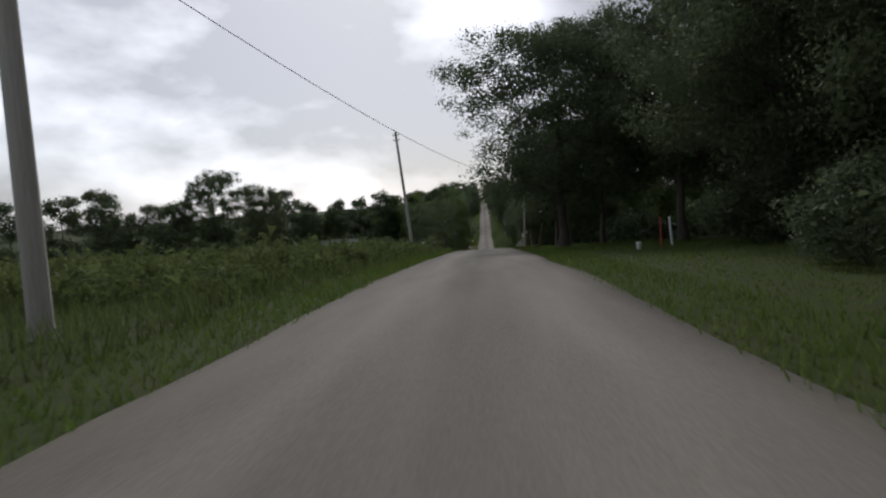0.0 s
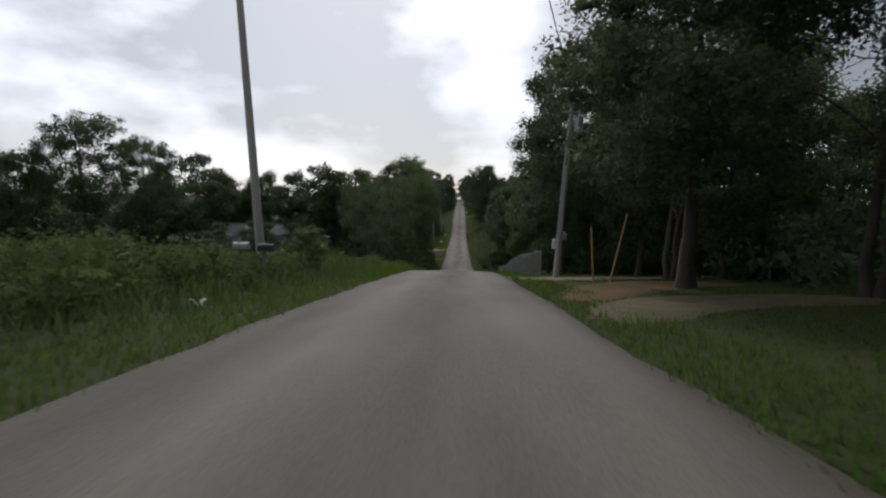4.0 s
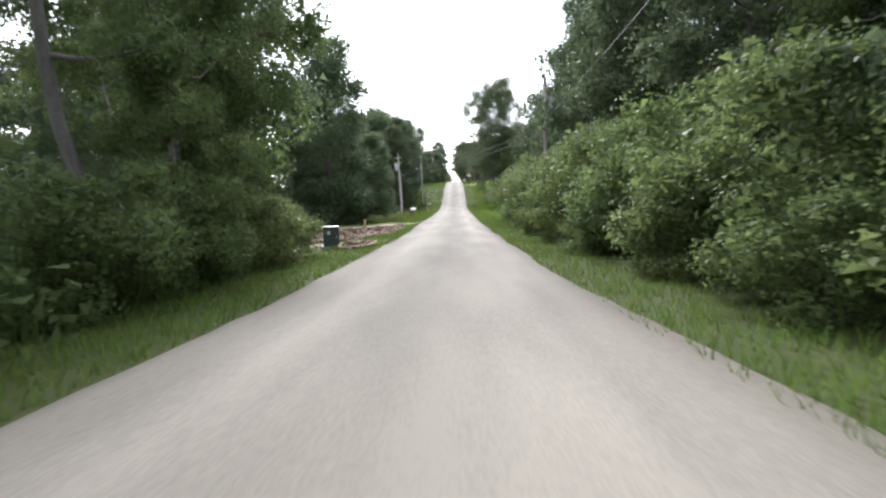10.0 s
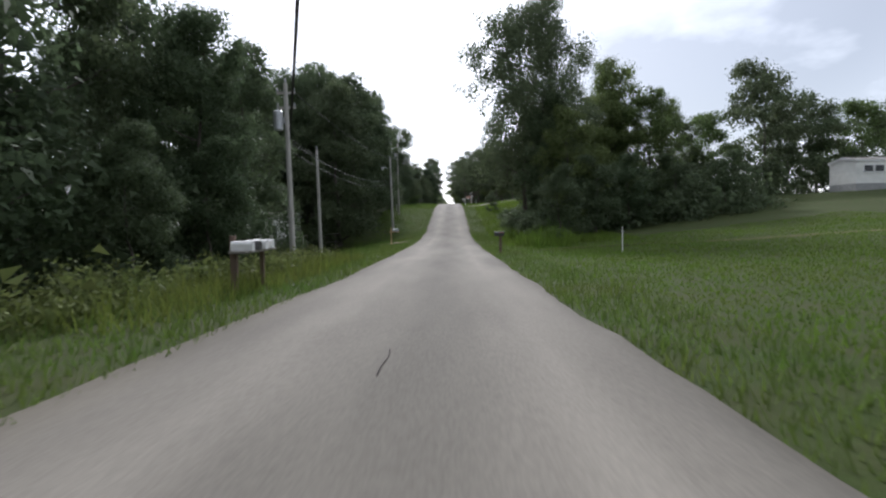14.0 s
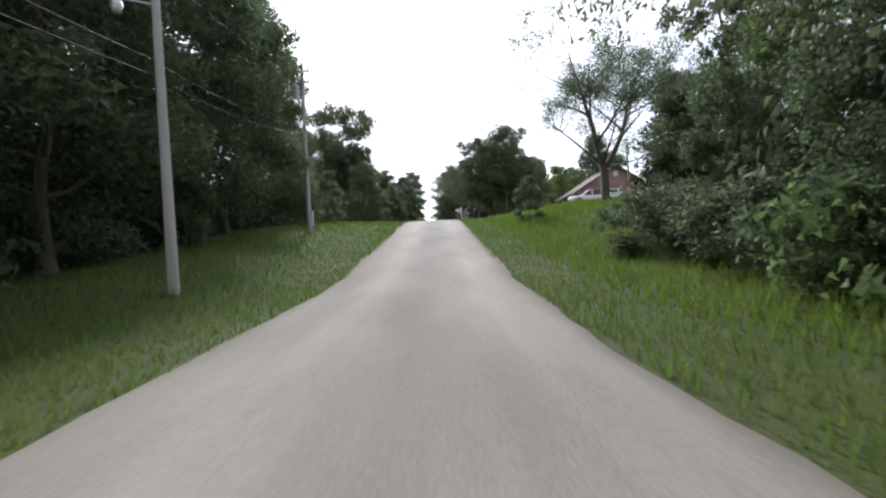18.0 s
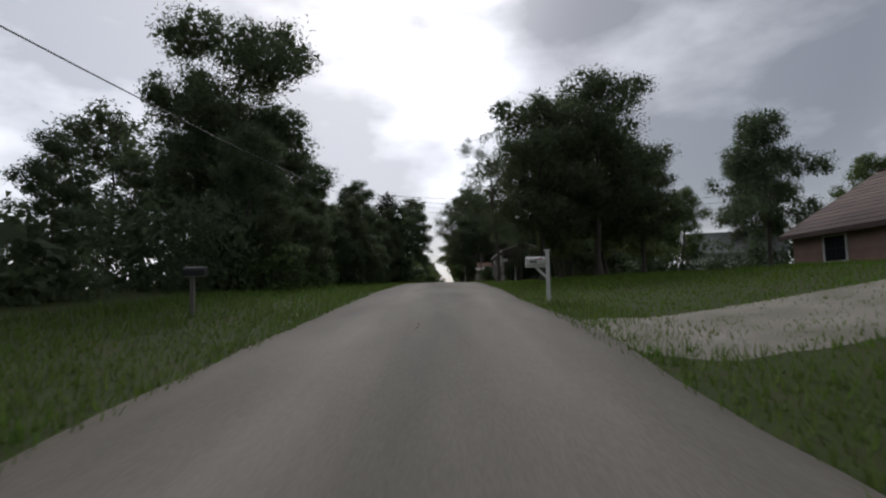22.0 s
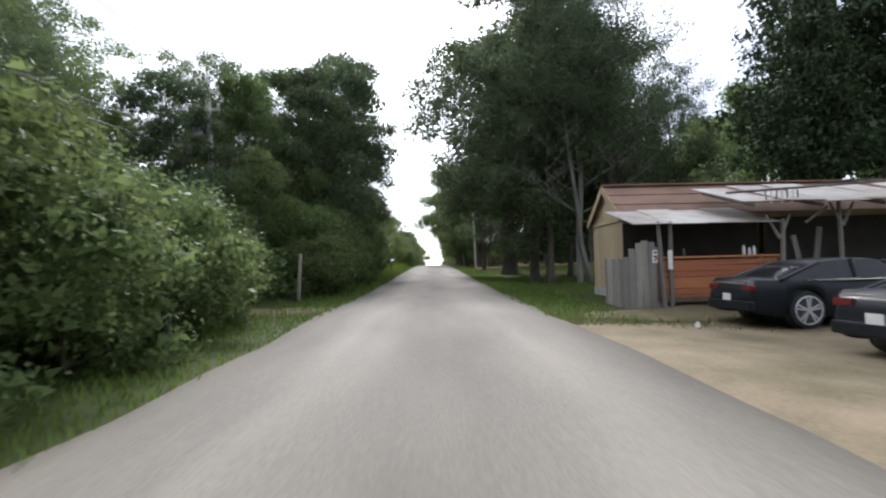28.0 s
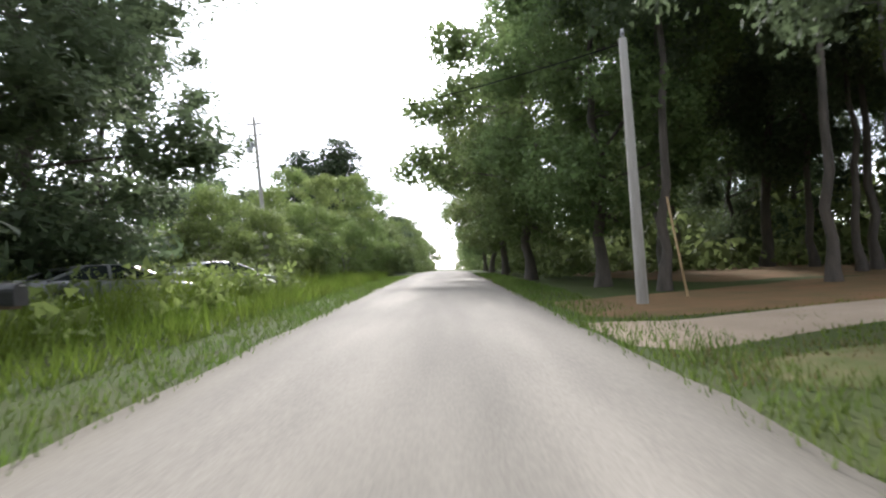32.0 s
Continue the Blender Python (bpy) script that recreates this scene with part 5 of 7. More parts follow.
thicket("undergrowth", [(-8.6, -12, 312, 383, 4.4), (-8, -12, 386, 420, 5)], "leafy undergrowth at the edge of the woods", M_LEAF, 0.22, 126)
thicket("ivy_tangle", [(5.6, 8.5, 136, 181, 2.4), (6.6, 9.5, 230, 246, 2.0), (-5.0, -8, 132, 151, 1.6), (-5.2, -8, 362, 383, 2.0), (-5.2, -8, 387, 414, 2.2), (-5.2, -9, 410, 420.5, 3.2), (-7.5, -10, 314, 360, 2.2)], "tangle of vines and saplings at the roadside", M_LEAF2, 0.2, 106, 11)
thicket("tall_weeds", [(-5.8, -13, 12, 66, 1.45), (-6, -13, 62, 86, 1.15)], "tall leafy weeds filling the roadside field", M_WEED, 0.12, 107, 4.5)
thicket("tall_weeds", [(-13, -34, 4, 86, 1.4), (-34, -70, 30, 100, 1.2)], "tall weeds in the far part of the field", M_WEED, 0.26, 109, 4)
thicket("undergrowth", [(-50, -72, 160, 168, 2.6), (-41, -50, 163, 168, 1.9)], "dark brush before the low house", M_LEAF, 0.3, 125)
thicket("tall_weeds", [(-24, -62, 128, 166, 2.0), (-14, -40, 88, 130, 0.8)], "tall weeds in the open field", M_WEED, 0.26, 108, 4)
thicket("tall_weeds", [(-5.0, -14, 88, 130, 1.15), (-7.5, -20, 446, 470, 1.6), (-5.2, -9, 192, 213, 0.9)], "tall soft weeds beside the lane", M_WEED, 0.12, 110, 4)


def grass(name, areas, per_m2, h0, h1, mat, label, seed, width=0.022):
    """Single bent blades over stretches (x0, x1, y0, y1)."""
    r = np.random.RandomState(seed)
    xs, ys = [], []
    for x0, x1, y0, y1 in areas:
        m = int(abs(x1 - x0) * (y1 - y0) * per_m2)
        xs.append(r.uniform(min(x0, x1), max(x0, x1), m))
        ys.append(r.uniform(y0, y1, m))
    x, y = np.concatenate(xs), np.concatenate(ys)
    n = len(x)
    patch = 0.8
    for fx, fy, ph in ((0.31, 0.13, 1.0), (-0.53, 0.29, 2.2), (0.97, -0.61, 0.4), (1.7, 0.83, 3.1), (-0.23, -0.47, 5.0), (2.6, -1.9, 0.9)):
        patch = patch + 0.085 * np.sin(fx * x + fy * y + ph + 1.3 * np.sin(0.21 * fy * x - 0.37 * fx * y))
    h = r.uniform(h0, h1, n) * patch
    z = ground_z(x, y) - 0.03
    a, lean = r.uniform(0, 6.283, n), r.uniform(0.1, 0.75, n) * h
    b = a + r.uniform(-1.2, 1.2, n)
    w = width * r.uniform(0.6, 1.4, n)
    dx, dy = np.cos(a + 1.57) * w, np.sin(a + 1.57) * w
    v = np.stack([np.stack([x - dx, y - dy, z], -1), np.stack([x + dx, y + dy, z], -1), np.stack([x + np.cos(b) * lean, y + np.sin(b) * lean, z + h], -1)], 1)
    return tagged(mesh_object(name, v.reshape(-1, 3), np.arange(3 * n).reshape(-1, 3), mat), label, "grass", kind="stuff")


grass("verge_grass", [(-2.55, -4.8, -4, 470), (2.55, 4.6, -4, 364.5), (2.55, 4.6, 380.5, 470)], 110, 0.08, 0.26, M_GRASS, "uncut green grass along the edges of the lane", 111, 0.012)
grass("meadow_grass", [(-4.6, -14, -6, 86), (-14, -34, 86, 128), (-9, -30, 128, 160)], 36, 0.3, 0.85, M_WEED, "rank meadow grass beside the lane", 112, 0.018)
grass("meadow_grass", [(-4.4, -15, 84, 130)], 60, 0.5, 1.15, M_LAWN, "tall yellowish green meadow grass beside the lane", 122, 0.017)
grass("reeds", [(-3.8, -6.5, 193, 213)], 45, 0.3, 0.85, M_GRASS, "rank grass round the mailboxes", 123, 0.014)
grass("lawn_grass", [(4.6, 16, 4, 70), (4.6, 13, 72, 134), (-4.8, -22, 158, 192)], 60, 0.05, 0.12, M_GRASS, "short rough lawn grass", 113, 0.014)
grass("lawn_grass", [(-9, -24, 218, 248), (4.6, 30, 184, 228), (4.6, 16, 284, 362)], 80, 0.07, 0.17, M_LAWN, "mown green lawn sloping up from the lane", 114, 0.015)
grass("bank_grass", [(4.6, 14, 226, 288), (14, 22, 262, 300)], 60, 0.22, 0.6, M_LAWN, "tall green grass on the bank", 115, 0.018)
grass("verge_grass", [(-4.8, -10, 192, 312), (-4.8, -8, 312, 362)], 60, 0.12, 0.36, M_GRASS, "rough grass below the woods", 116, 0.015)
grass("lawn_grass", [(4.6, 20, 388, 428), (4.6, 10, 428, 436)], 70, 0.05, 0.11, M_LAWN, "bright mown lawn round the big oak", 117, 0.013)
grass("dry_grass", [(2.7, 9, 379.4, 382.6), (2.6, 4.2, 364.5, 367), (3.2, 12, 427.6, 430)], 60, 0.04, 0.17, M_DRYGRASS, "short dry grass on the worn ground", 127, 0.014)
grass("dry_grass", [(2.9, 16, 365, 380)], 16, 0.02, 0.08, M_DRYGRASS, "thin dry stubble on the packed lot", 128, 0.012)
grass("reeds", [(5.6, 9, 222.5, 241), (6.4, 8.4, 226, 238)], 34, 0.7, 1.6, M_LAWN, "tall reedy weeds", 118, 0.03)
grass("reeds", [(-4.9, -9, 124, 153)], 45, 0.6, 1.5, M_WEED, "tall bright weeds below the valley trees", 121, 0.02)
grass("reeds", [(-4.5, -6.6, 423, 456), (-4.6, -8, 452, 470)], 60, 0.35, 0.9, M_LAWN, "soft grassy weeds along the lane", 119, 0.018)
grass("reeds", [(-6.4, -17, 423, 452)], 60, 0.8, 1.6, M_LAWN, "tall soft grassy weeds round the old cars", 124, 0.02)
thicket("weed_clumps", [(-6.2, -14, 424, 448, 1.5)], "leafy flowering weeds", M_VINE, 0.11, 120, 2.4)


# ---- poles, wires, stakes ----
def power_pole(x, y, h, lean=(0, 0), label="", arms=True, transformer=False, boxes=False, lamp=False, side=1, r=0.15):
    p = thing("power_pole", x, y, None, 0, label or "weathered grey wooden power pole with insulators", "power pole", "power poles", lean)
    part("shaft", tubed((0, 0, -0.4), (0, 0, h), r, r * 0.66, sides=14), M_POLE, p, smooth=False)
    if arms:
        for k, z in enumerate((h - 0.45, h - 1.15)):
            part("crossarm", boxed((0, 0.02, z), (0.9, 0.09, 0.11), bevel=0.01), M_POLE, p)
            for s in (-1, 1):
                bm = bmesh.new()
                tube(bm, (s * 0.4, 0, z + 0.05), (s * 0.4, 0, z + 0.12), 0.05, 0.035)
                tube(bm, (s * 0.4, 0, z + 0.12), (s * 0.4, 0, z + 0.22), 0.055, 0.03)
                part("insulator", bm, M_INSULATOR, p, smooth=True)
    bm = bmesh.new()
    tube(bm, (0, 0, h), (0, 0, h + 0.08), 0.03)
    tube(bm, (0, 0, h + 0.08), (0, 0, h + 0.24), 0.06, 0.035)
    part("top_insulator", bm, M_INSULATOR, p, "grey porcelain insulator", True)
    if transformer:
        bm = bmesh.new()
        tube(bm, (side * 0.42, 0, h - 2.2), (side * 0.42, 0, h - 1.35), 0.22, sides=16)
        tube(bm, (side * 0.42, 0, h - 1.35), (side * 0.42, 0, h - 1.27), 0.235, 0.12, sides=16)
        tube(bm, (side * 0.42, 0, h - 1.27), (side * 0.42, 0, h - 1.05), 0.04)
        box(bm, (side * 0.18, 0, h - 1.75), (0.16, 0.1, 0.3))
        part("transformer", bm, M_STEEL, p, "grey drum transformer")
    if lamp:
        bm = bmesh.new()
        tube(bm, (0, 0, h - 1.1), (-0.9, -0.2, h - 0.95), 0.025)
        tube(bm, (-0.9, -0.2, h - 1.15), (-0.9, -0.2, h - 0.95), 0.17, 0.1)
        part("lamp_arm", bm, M_STEEL, p, "security lamp on a short arm")
        part("lamp_lens", tubed((-0.9, -0.2, h - 1.33), (-0.9, -0.2, h - 1.15), 0.1, 0.16), M_LAMPGLASS, p, "clear lamp bowl", True)
    if boxes:
        part("meter_box", boxed((-0.2, -0.1, 1.75), (0.28, 0.2, 0.5), bevel=0.02), M_WHITEPAINT, p, "pale grey meter box")
        part("switch_box", boxed((0.2, 0.08, 2.15), (0.3, 0.2, 0.34), bevel=0.02), M_STEEL, p, "galvanised switch box")
        part("conduit", tubed((-0.15, -0.05, 1.9), (-0.12, -0.04, h - 1.5), 0.025), M_STEEL, p, "thin metal conduit")
    return p


power_pole(-6.9, 8.5, 12, (0, 1.5), "thick grey power pole close to the lane", r=0.19)
power_pole(-9.8, 76.7, 17.0, (0, -4.0), "tall leaning power pole in the weeds", r=0.24)
power_pole(5.4, 76.4, 9.5, (0, 3.5), "leaning power pole with two meter boxes", transformer=True, boxes=True)
power_pole(6.0, 167.7, 9.0, (0, 0), "power pole with a transformer among the shrubs", transformer=True, side=1)
power_pole(-7.2, 212.2, 8.8, (0, -1.0), "power pole with a transformer above the mailboxes", transformer=True, side=-1)
power_pole(-7.9, 221, 7.0, (0, -1.0), "short service pole behind the power pole", arms=False, r=0.12)
power_pole(-6.35, 250.5, 8.5, (0, -1.4), "power pole with a security lamp", arms=False, lamp=True)
power_pole(-7.6, 271.4, 10.5, (0, -0.5), "tall grey power pole below the woods", transformer=True, side=-1)
power_pole(18, 287, 5.5, (0, -1), "short service pole near the brown house", arms=False, r=0.12)
power_pole(-7.1, 338.4, 8.8, (0, -2), "power pole with a transformer above the scrub", transformer=True, side=-1)
power_pole(-8.4, 391.1, 8.6, (0, -2), "power pole hidden in the trees", transformer=True, side=-1)
power_pole(5.2, 436.2, 6.7, (0, -1.5), "grey power pole beside the dirt drive", arms=False)
power_pole(-10.6, 457, 10.5, (0, -4), "power pole with a transformer above the scrub", transformer=True, side=-1)


def wire(a, b, sag, r=0.02, label="black overhead wire between poles"):
    a, b = Vector(a), Vector(b)
    pts = [a.lerp(b, k / 24) - Vector((0, 0, sag * 4 * (k / 24) * (1 - k / 24))) for k in range(25)]
    v, f = strips([pts], r)
    return tagged(mesh_object("overhead_wire", v, f, M_CABLE), label, "wire", "overhead wires")


def top(x, y, h, dx=0.0):
    return (x + dx, y, gz(x, y) + h)


wire((-11.0, 8.5, 10.0), (6.0, 76.4, 3.3), 2.0, 0.02)
wire((-28, -60, 16.0), (-11.0, 8.5, 10.0), 1.0, 0.02)
for z, s in ((9.2, 0.9), (6.9, 1.3)):
    wire(top(5.9, 76.4, z), top(6.0, 167.7, z - 0.4), s)
for za, zb in ((5.85, 6.2), (6.25, 6.6)):
    wire(top(6.0, 167.7, za), top(-7.2, 212.2, zb), 0.75, 0.024)
for z, s in ((8.6, 0.5), (6.0, 0.8), (5.6, 0.9)):
    wire(top(-7.2, 212.2, z), top(-6.8, 250.5, z), s)
    wire(top(-6.8, 250.5, z), top(-7.6, 271.4, z + 0.6), s * 0.5)
    wire(top(-7.3, 338.4, z - 0.4), top(-8.7, 391.1, z), s)
wire(top(-7.6, 271.4, 6.4), top(-7.3, 338.4, 7.6), 0.9)
wire(top(-7.2, 212.2, 6.2), top(-7.9, 221, 6.6), 0.1)
wire((-7.6, 271.4, -5.2), (18, 287, -5.1), 2.05, 0.018)
wire(top(-7.6, 271.4, 10.6), top(30, 300, 10.0), 0.9, 0.016)
for k in range(4):
    wire(top(-7.3, 338.4, 8.2 - 0.3 * k), top(34, 349 + k, 8.6 - 0.5 * k), 0.7 + 0.2 * k)
wire(top(-8.7, 391.1, 8.4), top(-10.9, 457, 10.0), 0.8)
wire(top(-8.7, 391.1, 6.4), top(-10.9, 457, 7.6), 1.0)
wire(top(-10.9, 457, 9.8), top(5.1, 436.2, 6.6), 0.5)


def stake(x, y, h, lean, mat, label, name="stake", r=0.03, cat="stake"):
    s = thing(name, x, y, None, 0, label, cat, "", lean)
    part("shaft", tubed((0, 0, -0.15), (0, 0, h), r, r * 0.9), mat, s)
    part("cap", tubed((0, 0, h), (0, 0, h + 0.03), r * 1.15, r * 0.7), mat, s)
    return s


stake(6.0, 70.9, 2.3, (0, -4), M_NEWWOOD, "thin yellowish guy-wire guard beside the pole", "guy_guard", 0.035)
stake(6.9, 71.8, 3.0, (0, 12), M_NEWWOOD, "leaning yellowish guy-wire guard beside the pole", "guy_guard", 0.035)
stake(6.75, 437.2, 2.7, (0, -9), M_NEWWOOD, "leaning wooden guy-wire guard beside the drive", "guy_guard", 0.03)
stake(-4.95, 390.0, 1.7, (0, 3), M_GREYWOOD, "old grey wooden post at the edge of the woods", "wooden_post", 0.07, "post")
stake(-8.4, 276, 1.1, (0, 0), M_WHITEPAINT, "short white marker post in the grass", "marker_post", 0.07, "post")
stake(7.4, 346, 1.5, (0, 1), M_WHITEPAINT, "short pale post in the lawn", "marker_post", 0.07, "post")
stake(9.2, 213.9, 1.3, (0, 0), M_WHITEPAINT, "thin white marker stake on the lawn", "marker_stake", 0.025)
stake(9.8, 31, 1.5, (0, -2), M_RED, "faded red post on the lawn", "red_post", 0.06, "post")
stake(10.5, 31.5, 1.5, (0, -4), M_WHITEPAINT, "pale leaning post beside the red post", "white_post", 0.07, "post")
stake(-4.2, 405.5, 0.9, (0, -15), M_RUST, "thin dark stake leaning at the lane's edge", "metal_stake", 0.015)
b = thing("white_bucket", 7.5, 26.9, None, 0, "small white lidded bucket on the lawn", "bucket")
part("bucket_body", tubed((0, 0, 0), (0, 0, 0.3), 0.1, 0.125, sides=16), M_WHITEPAINT, b)
part("lid", tubed((0, 0, 0.3), (0, 0, 0.33), 0.135, 0.12, sides=16), M_WHITEPAINT, b)


# ---- mailboxes ----
def mailbox(x, y, turn, post_h, mat, post_mat, label, style="post", length=0.52, group="mailboxes", bars=False, post_r=0.05):
    """A round-topped roadside mailbox on its post; turn 0 opens towards -x."""
    m = thing("mailbox", x, y, None, turn, label, "mailbox", group)
    w, hh, z = 0.2, 0.23, post_h
    outline = [(-w / 2, 0)] + [(-w / 2 * math.cos(a), hh - w / 2 + w / 2 * math.sin(a)) for a in np.linspace(0, math.pi, 9)] + [(w / 2, 0)]
    bm = bmesh.new()
    prism(bm, [(u, v + z) for u, v in outline], "x", -length / 2, length / 2)
    body = part("box_body", bm, mat, m)
    bm = bmesh.new()
    prism(bm, [(u * 1.06, (v - 0.005) * 1.04 + z) for u, v in outline], "x", -length / 2 - 0.025, -length / 2)
    part("box_door", bm, mat, m)
    part("door_latch", boxed((-length / 2 - 0.035, 0, z + hh - 0.03), (0.02, 0.05, 0.02)), M_STEEL, m)
    bm = bmesh.new()
    box(bm, (0.06, -w / 2 - 0.012, z + 0.15), (0.18, 0.008, 0.02))
    box(bm, (0.14, -w / 2 - 0.012, z + 0.17), (0.07, 0.008, 0.05))
    part("flag", bm, M_RED, m, "red signal flag")
    if bars:
        for k in range(3):
            part("number_bar", boxed((-0.02 - 0.07 * k, -w / 2 - 0.008, z + 0.075), (0.045, 0.004, 0.08)), M_INK, body, "dark bar")
    if style == "post":
        part("post", boxed((0.05, 0, z / 2 - 0.15), (post_r * 2, post_r * 2, z + 0.3), bevel=0.008), post_mat, m)
        part("bracket", boxed((0, 0, z - 0.02), (length * 0.9, 0.14, 0.035)), post_mat, m)
    elif style == "cross":
        bm = bmesh.new()
        prism(bm, [(0.33, -0.3), (0.43, -0.3), (0.43, z + 0.24), (0.33, z + 0.34)], "y", -0.05, 0.05)
        part("post", bm, post_mat, m, "new square post with a slanted top")
        part("arm", boxed((0.12, -0.07, z - 0.045), (0.86, 0.04, 0.09), bevel=0.006), post_mat, m)
    elif style == "arm":
        part("post", boxed((0.36, 0, 0.62), (0.1, 0.1, 1.75), bevel=0.01), post_mat, m)
        part("post_cap", boxed((0.36, 0, 1.52), (0.17, 0.17, 0.04), bevel=0.012), post_mat, m)
        part("arm", boxed((0.05, 0, z - 0.05), (0.72, 0.09, 0.09), bevel=0.008), post_mat, m)
        part("brace", boxed((0.17, 0, z - 0.26), (0.48, 0.07, 0.07), roll=45), post_mat, m)
    return m


mailbox(-7.05, 66.9, 180, 1.2, M_STEEL, M_GREYWOOD, "pale mailbox with bars on a wooden post", bars=True)
mailbox(-6.1, 66.7, 180, 1.15, M_BLACKMETAL, M_GREYWOOD, "dark mailbox on twin wooden posts")
mailbox(3.15, 216.4, 0, 0.95, M_BLACKMETAL, M_BROWNPOST, "black mailbox on a dark wooden post by the lawn", post_r=0.07)
mailbox(-4.2, 232.0, 180, 1.05, M_STEEL, M_NEWWOOD, "silver mailbox on a new wooden post", "cross", 0.44, bars=True)
mailbox(3.02, 304.8, 0, 1.1, M_WHITEPAINT, M_WHITEPAINT, "white mailbox on a white wooden post with a brace", "arm", 0.55, bars=True)
mailbox(-6.0, 301.8, 180, 1.0, M_BLACKMETAL, M_GREYWOOD, "dark mailbox on a wooden post below the woods")
mailbox(-4.25, 427.9, 180, 1.08, M_BLACKMETAL, M_BROWNPOST, "black mailbox tilted on a dark post in the weeds")
# four boxes on one shelf
shelf = thing("mailbox_shelf", -4.55, 199.4, None, 0, "weathered plank shelf on posts that holds a row of mailboxes", "mailbox stand")
part("plank", boxed((0, 0, 0.98), (0.42, 2.3, 0.05), bevel=0.006), M_GREYWOOD, shelf)
for yy in (-0.95, 0.95):
    part("post", boxed((-0.12, yy, 0.4), (0.11, 0.11, 1.2), bevel=0.01), M_BROWNPOST, shelf)
part("tall_post", boxed((-0.3, -0.6, 0.5), (0.13, 0.13, 1.75), bevel=0.01), M_BROWNPOST, shelf)
for k, mt in enumerate((M_WHITEPAINT, M_BLACKMETAL, M_WHITEPAINT, M_WHITEPAINT)):
    mb = mailbox(-4.55, 198.6 + 0.5 * k, 180, 1.01, mt, M_GREYWOOD, "%s mailbox on a shared plank shelf" % ("black metal" if k == 1 else "white metal"), "none", 0.5, "row of mailboxes")
    mb.location.z = gz(-4.55, 199.4)

# ---- wire fence, gate, and old posts in the valley ----
fence = thing("wire_fence", 0, 0, 0, 0, "sagging galvanised wire garden fence on rusty posts", "fence")
FX = [(5.6, 83), (5.6, 96), (5.75, 108), (5.9, 118), (6.1, 127)]


def fence_x(y):
    return float(np.interp(y, [p[1] for p in FX], [p[0] for p in FX]))


def fence_top(y):
    return float(np.interp(y, [83, 101, 112, 120, 127], [1.5, 1.56, 1.25, 1.1, 1.12])) + 0.05 * math.sin(y * 0.55) + 0.03 * math.sin(y * 1.7)


for k, y in enumerate(np.arange(83, 127.5, 2.45)):
    x = fence_x(y)
    part("fence_post", tubed((x + 0.03, y, gz(x, y) - 0.3), (x + 0.03 + 0.03 * math.sin(k * 2.1), y, gz(x, y) + fence_top(y) - 0.05), 0.025, sides=6), M_RUST, fence)
lines = []
for f in (0.04, 0.2, 0.36, 0.52, 0.68, 0.83, 0.95):
    lines.append([(fence_x(y) - 0.01, y, gz(fence_x(y), y) + fence_top(y) * f + 0.015 * math.sin(y * 3 + f * 9)) for y in np.arange(83, 127.1, 0.8)])
v, f = strips(lines, 0.003)
tagged(mesh_object("wire_line", v, f, M_WIRE, fence, "long horizontal wires"), kind="stuff")
hoops = []
for y in np.arange(83, 127, 0.13):
    x = fence_x(y)
    g, t = gz(x, y), fence_top(y)
    hoops.append([(x, y, g), (x, y, g + t * 0.92), (x + 0.0, y + 0.03, g + t), (x, y + 0.1, g + t), (x, y + 0.13, g + t * 0.92)])
v, f = strips(hoops, 0.0058)
tagged(mesh_object("wire_hoop", v, f, M_WIRE, fence, "close upright wires looped along the top"), kind="stuff")

panel = thing("corner_fence", 5.0, 127.2, None, 0, "sagging wire fence panel turning the corner on pale thin posts", "fence")
for u, w in ((0.0, 0.0), (1.45, 0.25), (2.9, 0.5)):
    part("panel_post", tubed((u, w, -0.2), (u + 0.04, w, 1.12), 0.026, sides=8), M_STEEL, panel)
for z in (0.1, 0.26, 0.42, 0.58, 0.74, 0.9, 1.0, 1.08):
    v, f = strips([[(u, u * 0.17, z + 0.05 * math.sin(u * 2.1 + z)) for u in np.linspace(0, 2.9, 9)]], 0.005)
    mesh_object("panel_wire", v, f, M_WIRE, panel)
braced = thing("fence_brace", 5.4, 109.5, None, 0, "pale weathered wooden post with a leaning brace in the wire fence", "post")
part("post", tubed((0, 0, -0.2), (-0.03, 0.03, 1.36), 0.05, 0.045, sides=9), M_GREYWOOD, braced)
part("brace", tubed((0.05, -0.75, 0.0), (0.0, 0.0, 1.2), 0.035, 0.03, sides=8), M_GREYWOOD, braced, "leaning split brace")
for k, (x, y, w) in enumerate(((4.95, 111.2, 0.12), (5.0, 108.0, 0.1), (3.95, 115.7, 0.09), (4.6, 113.4, 0.06), (5.05, 103.4, 0.07), (-5.0, 59.4, 0.16))):
    scrap = thing("paper_scrap", x, y, None, 70 * k, "crumpled white paper scrap lying in the grass", "litter", "litter below the fence")
    g = np.linspace(-1, 1, 5)
    v = [(w * a, w * 0.7 * b, 0.09 + 0.35 * w * math.sin(3.1 * a + 2.0 * b + k) + 0.3 * w * a * b) for b in g for a in g]
    mesh_object("sheet", v, [(5 * r + c, 5 * r + c + 1, 5 * r + c + 6, 5 * r + c + 5) for r in range(4) for c in range(4)], M_WHITEPAINT, scrap)
v, f = strips([[(u, u * 0.17, 0.02), (u, u * 0.17, 1.09)] for u in np.arange(0.12, 2.9, 0.13)], 0.004)
tagged(mesh_object("panel_stay", v, f, M_WIRE, panel), kind="stuff")


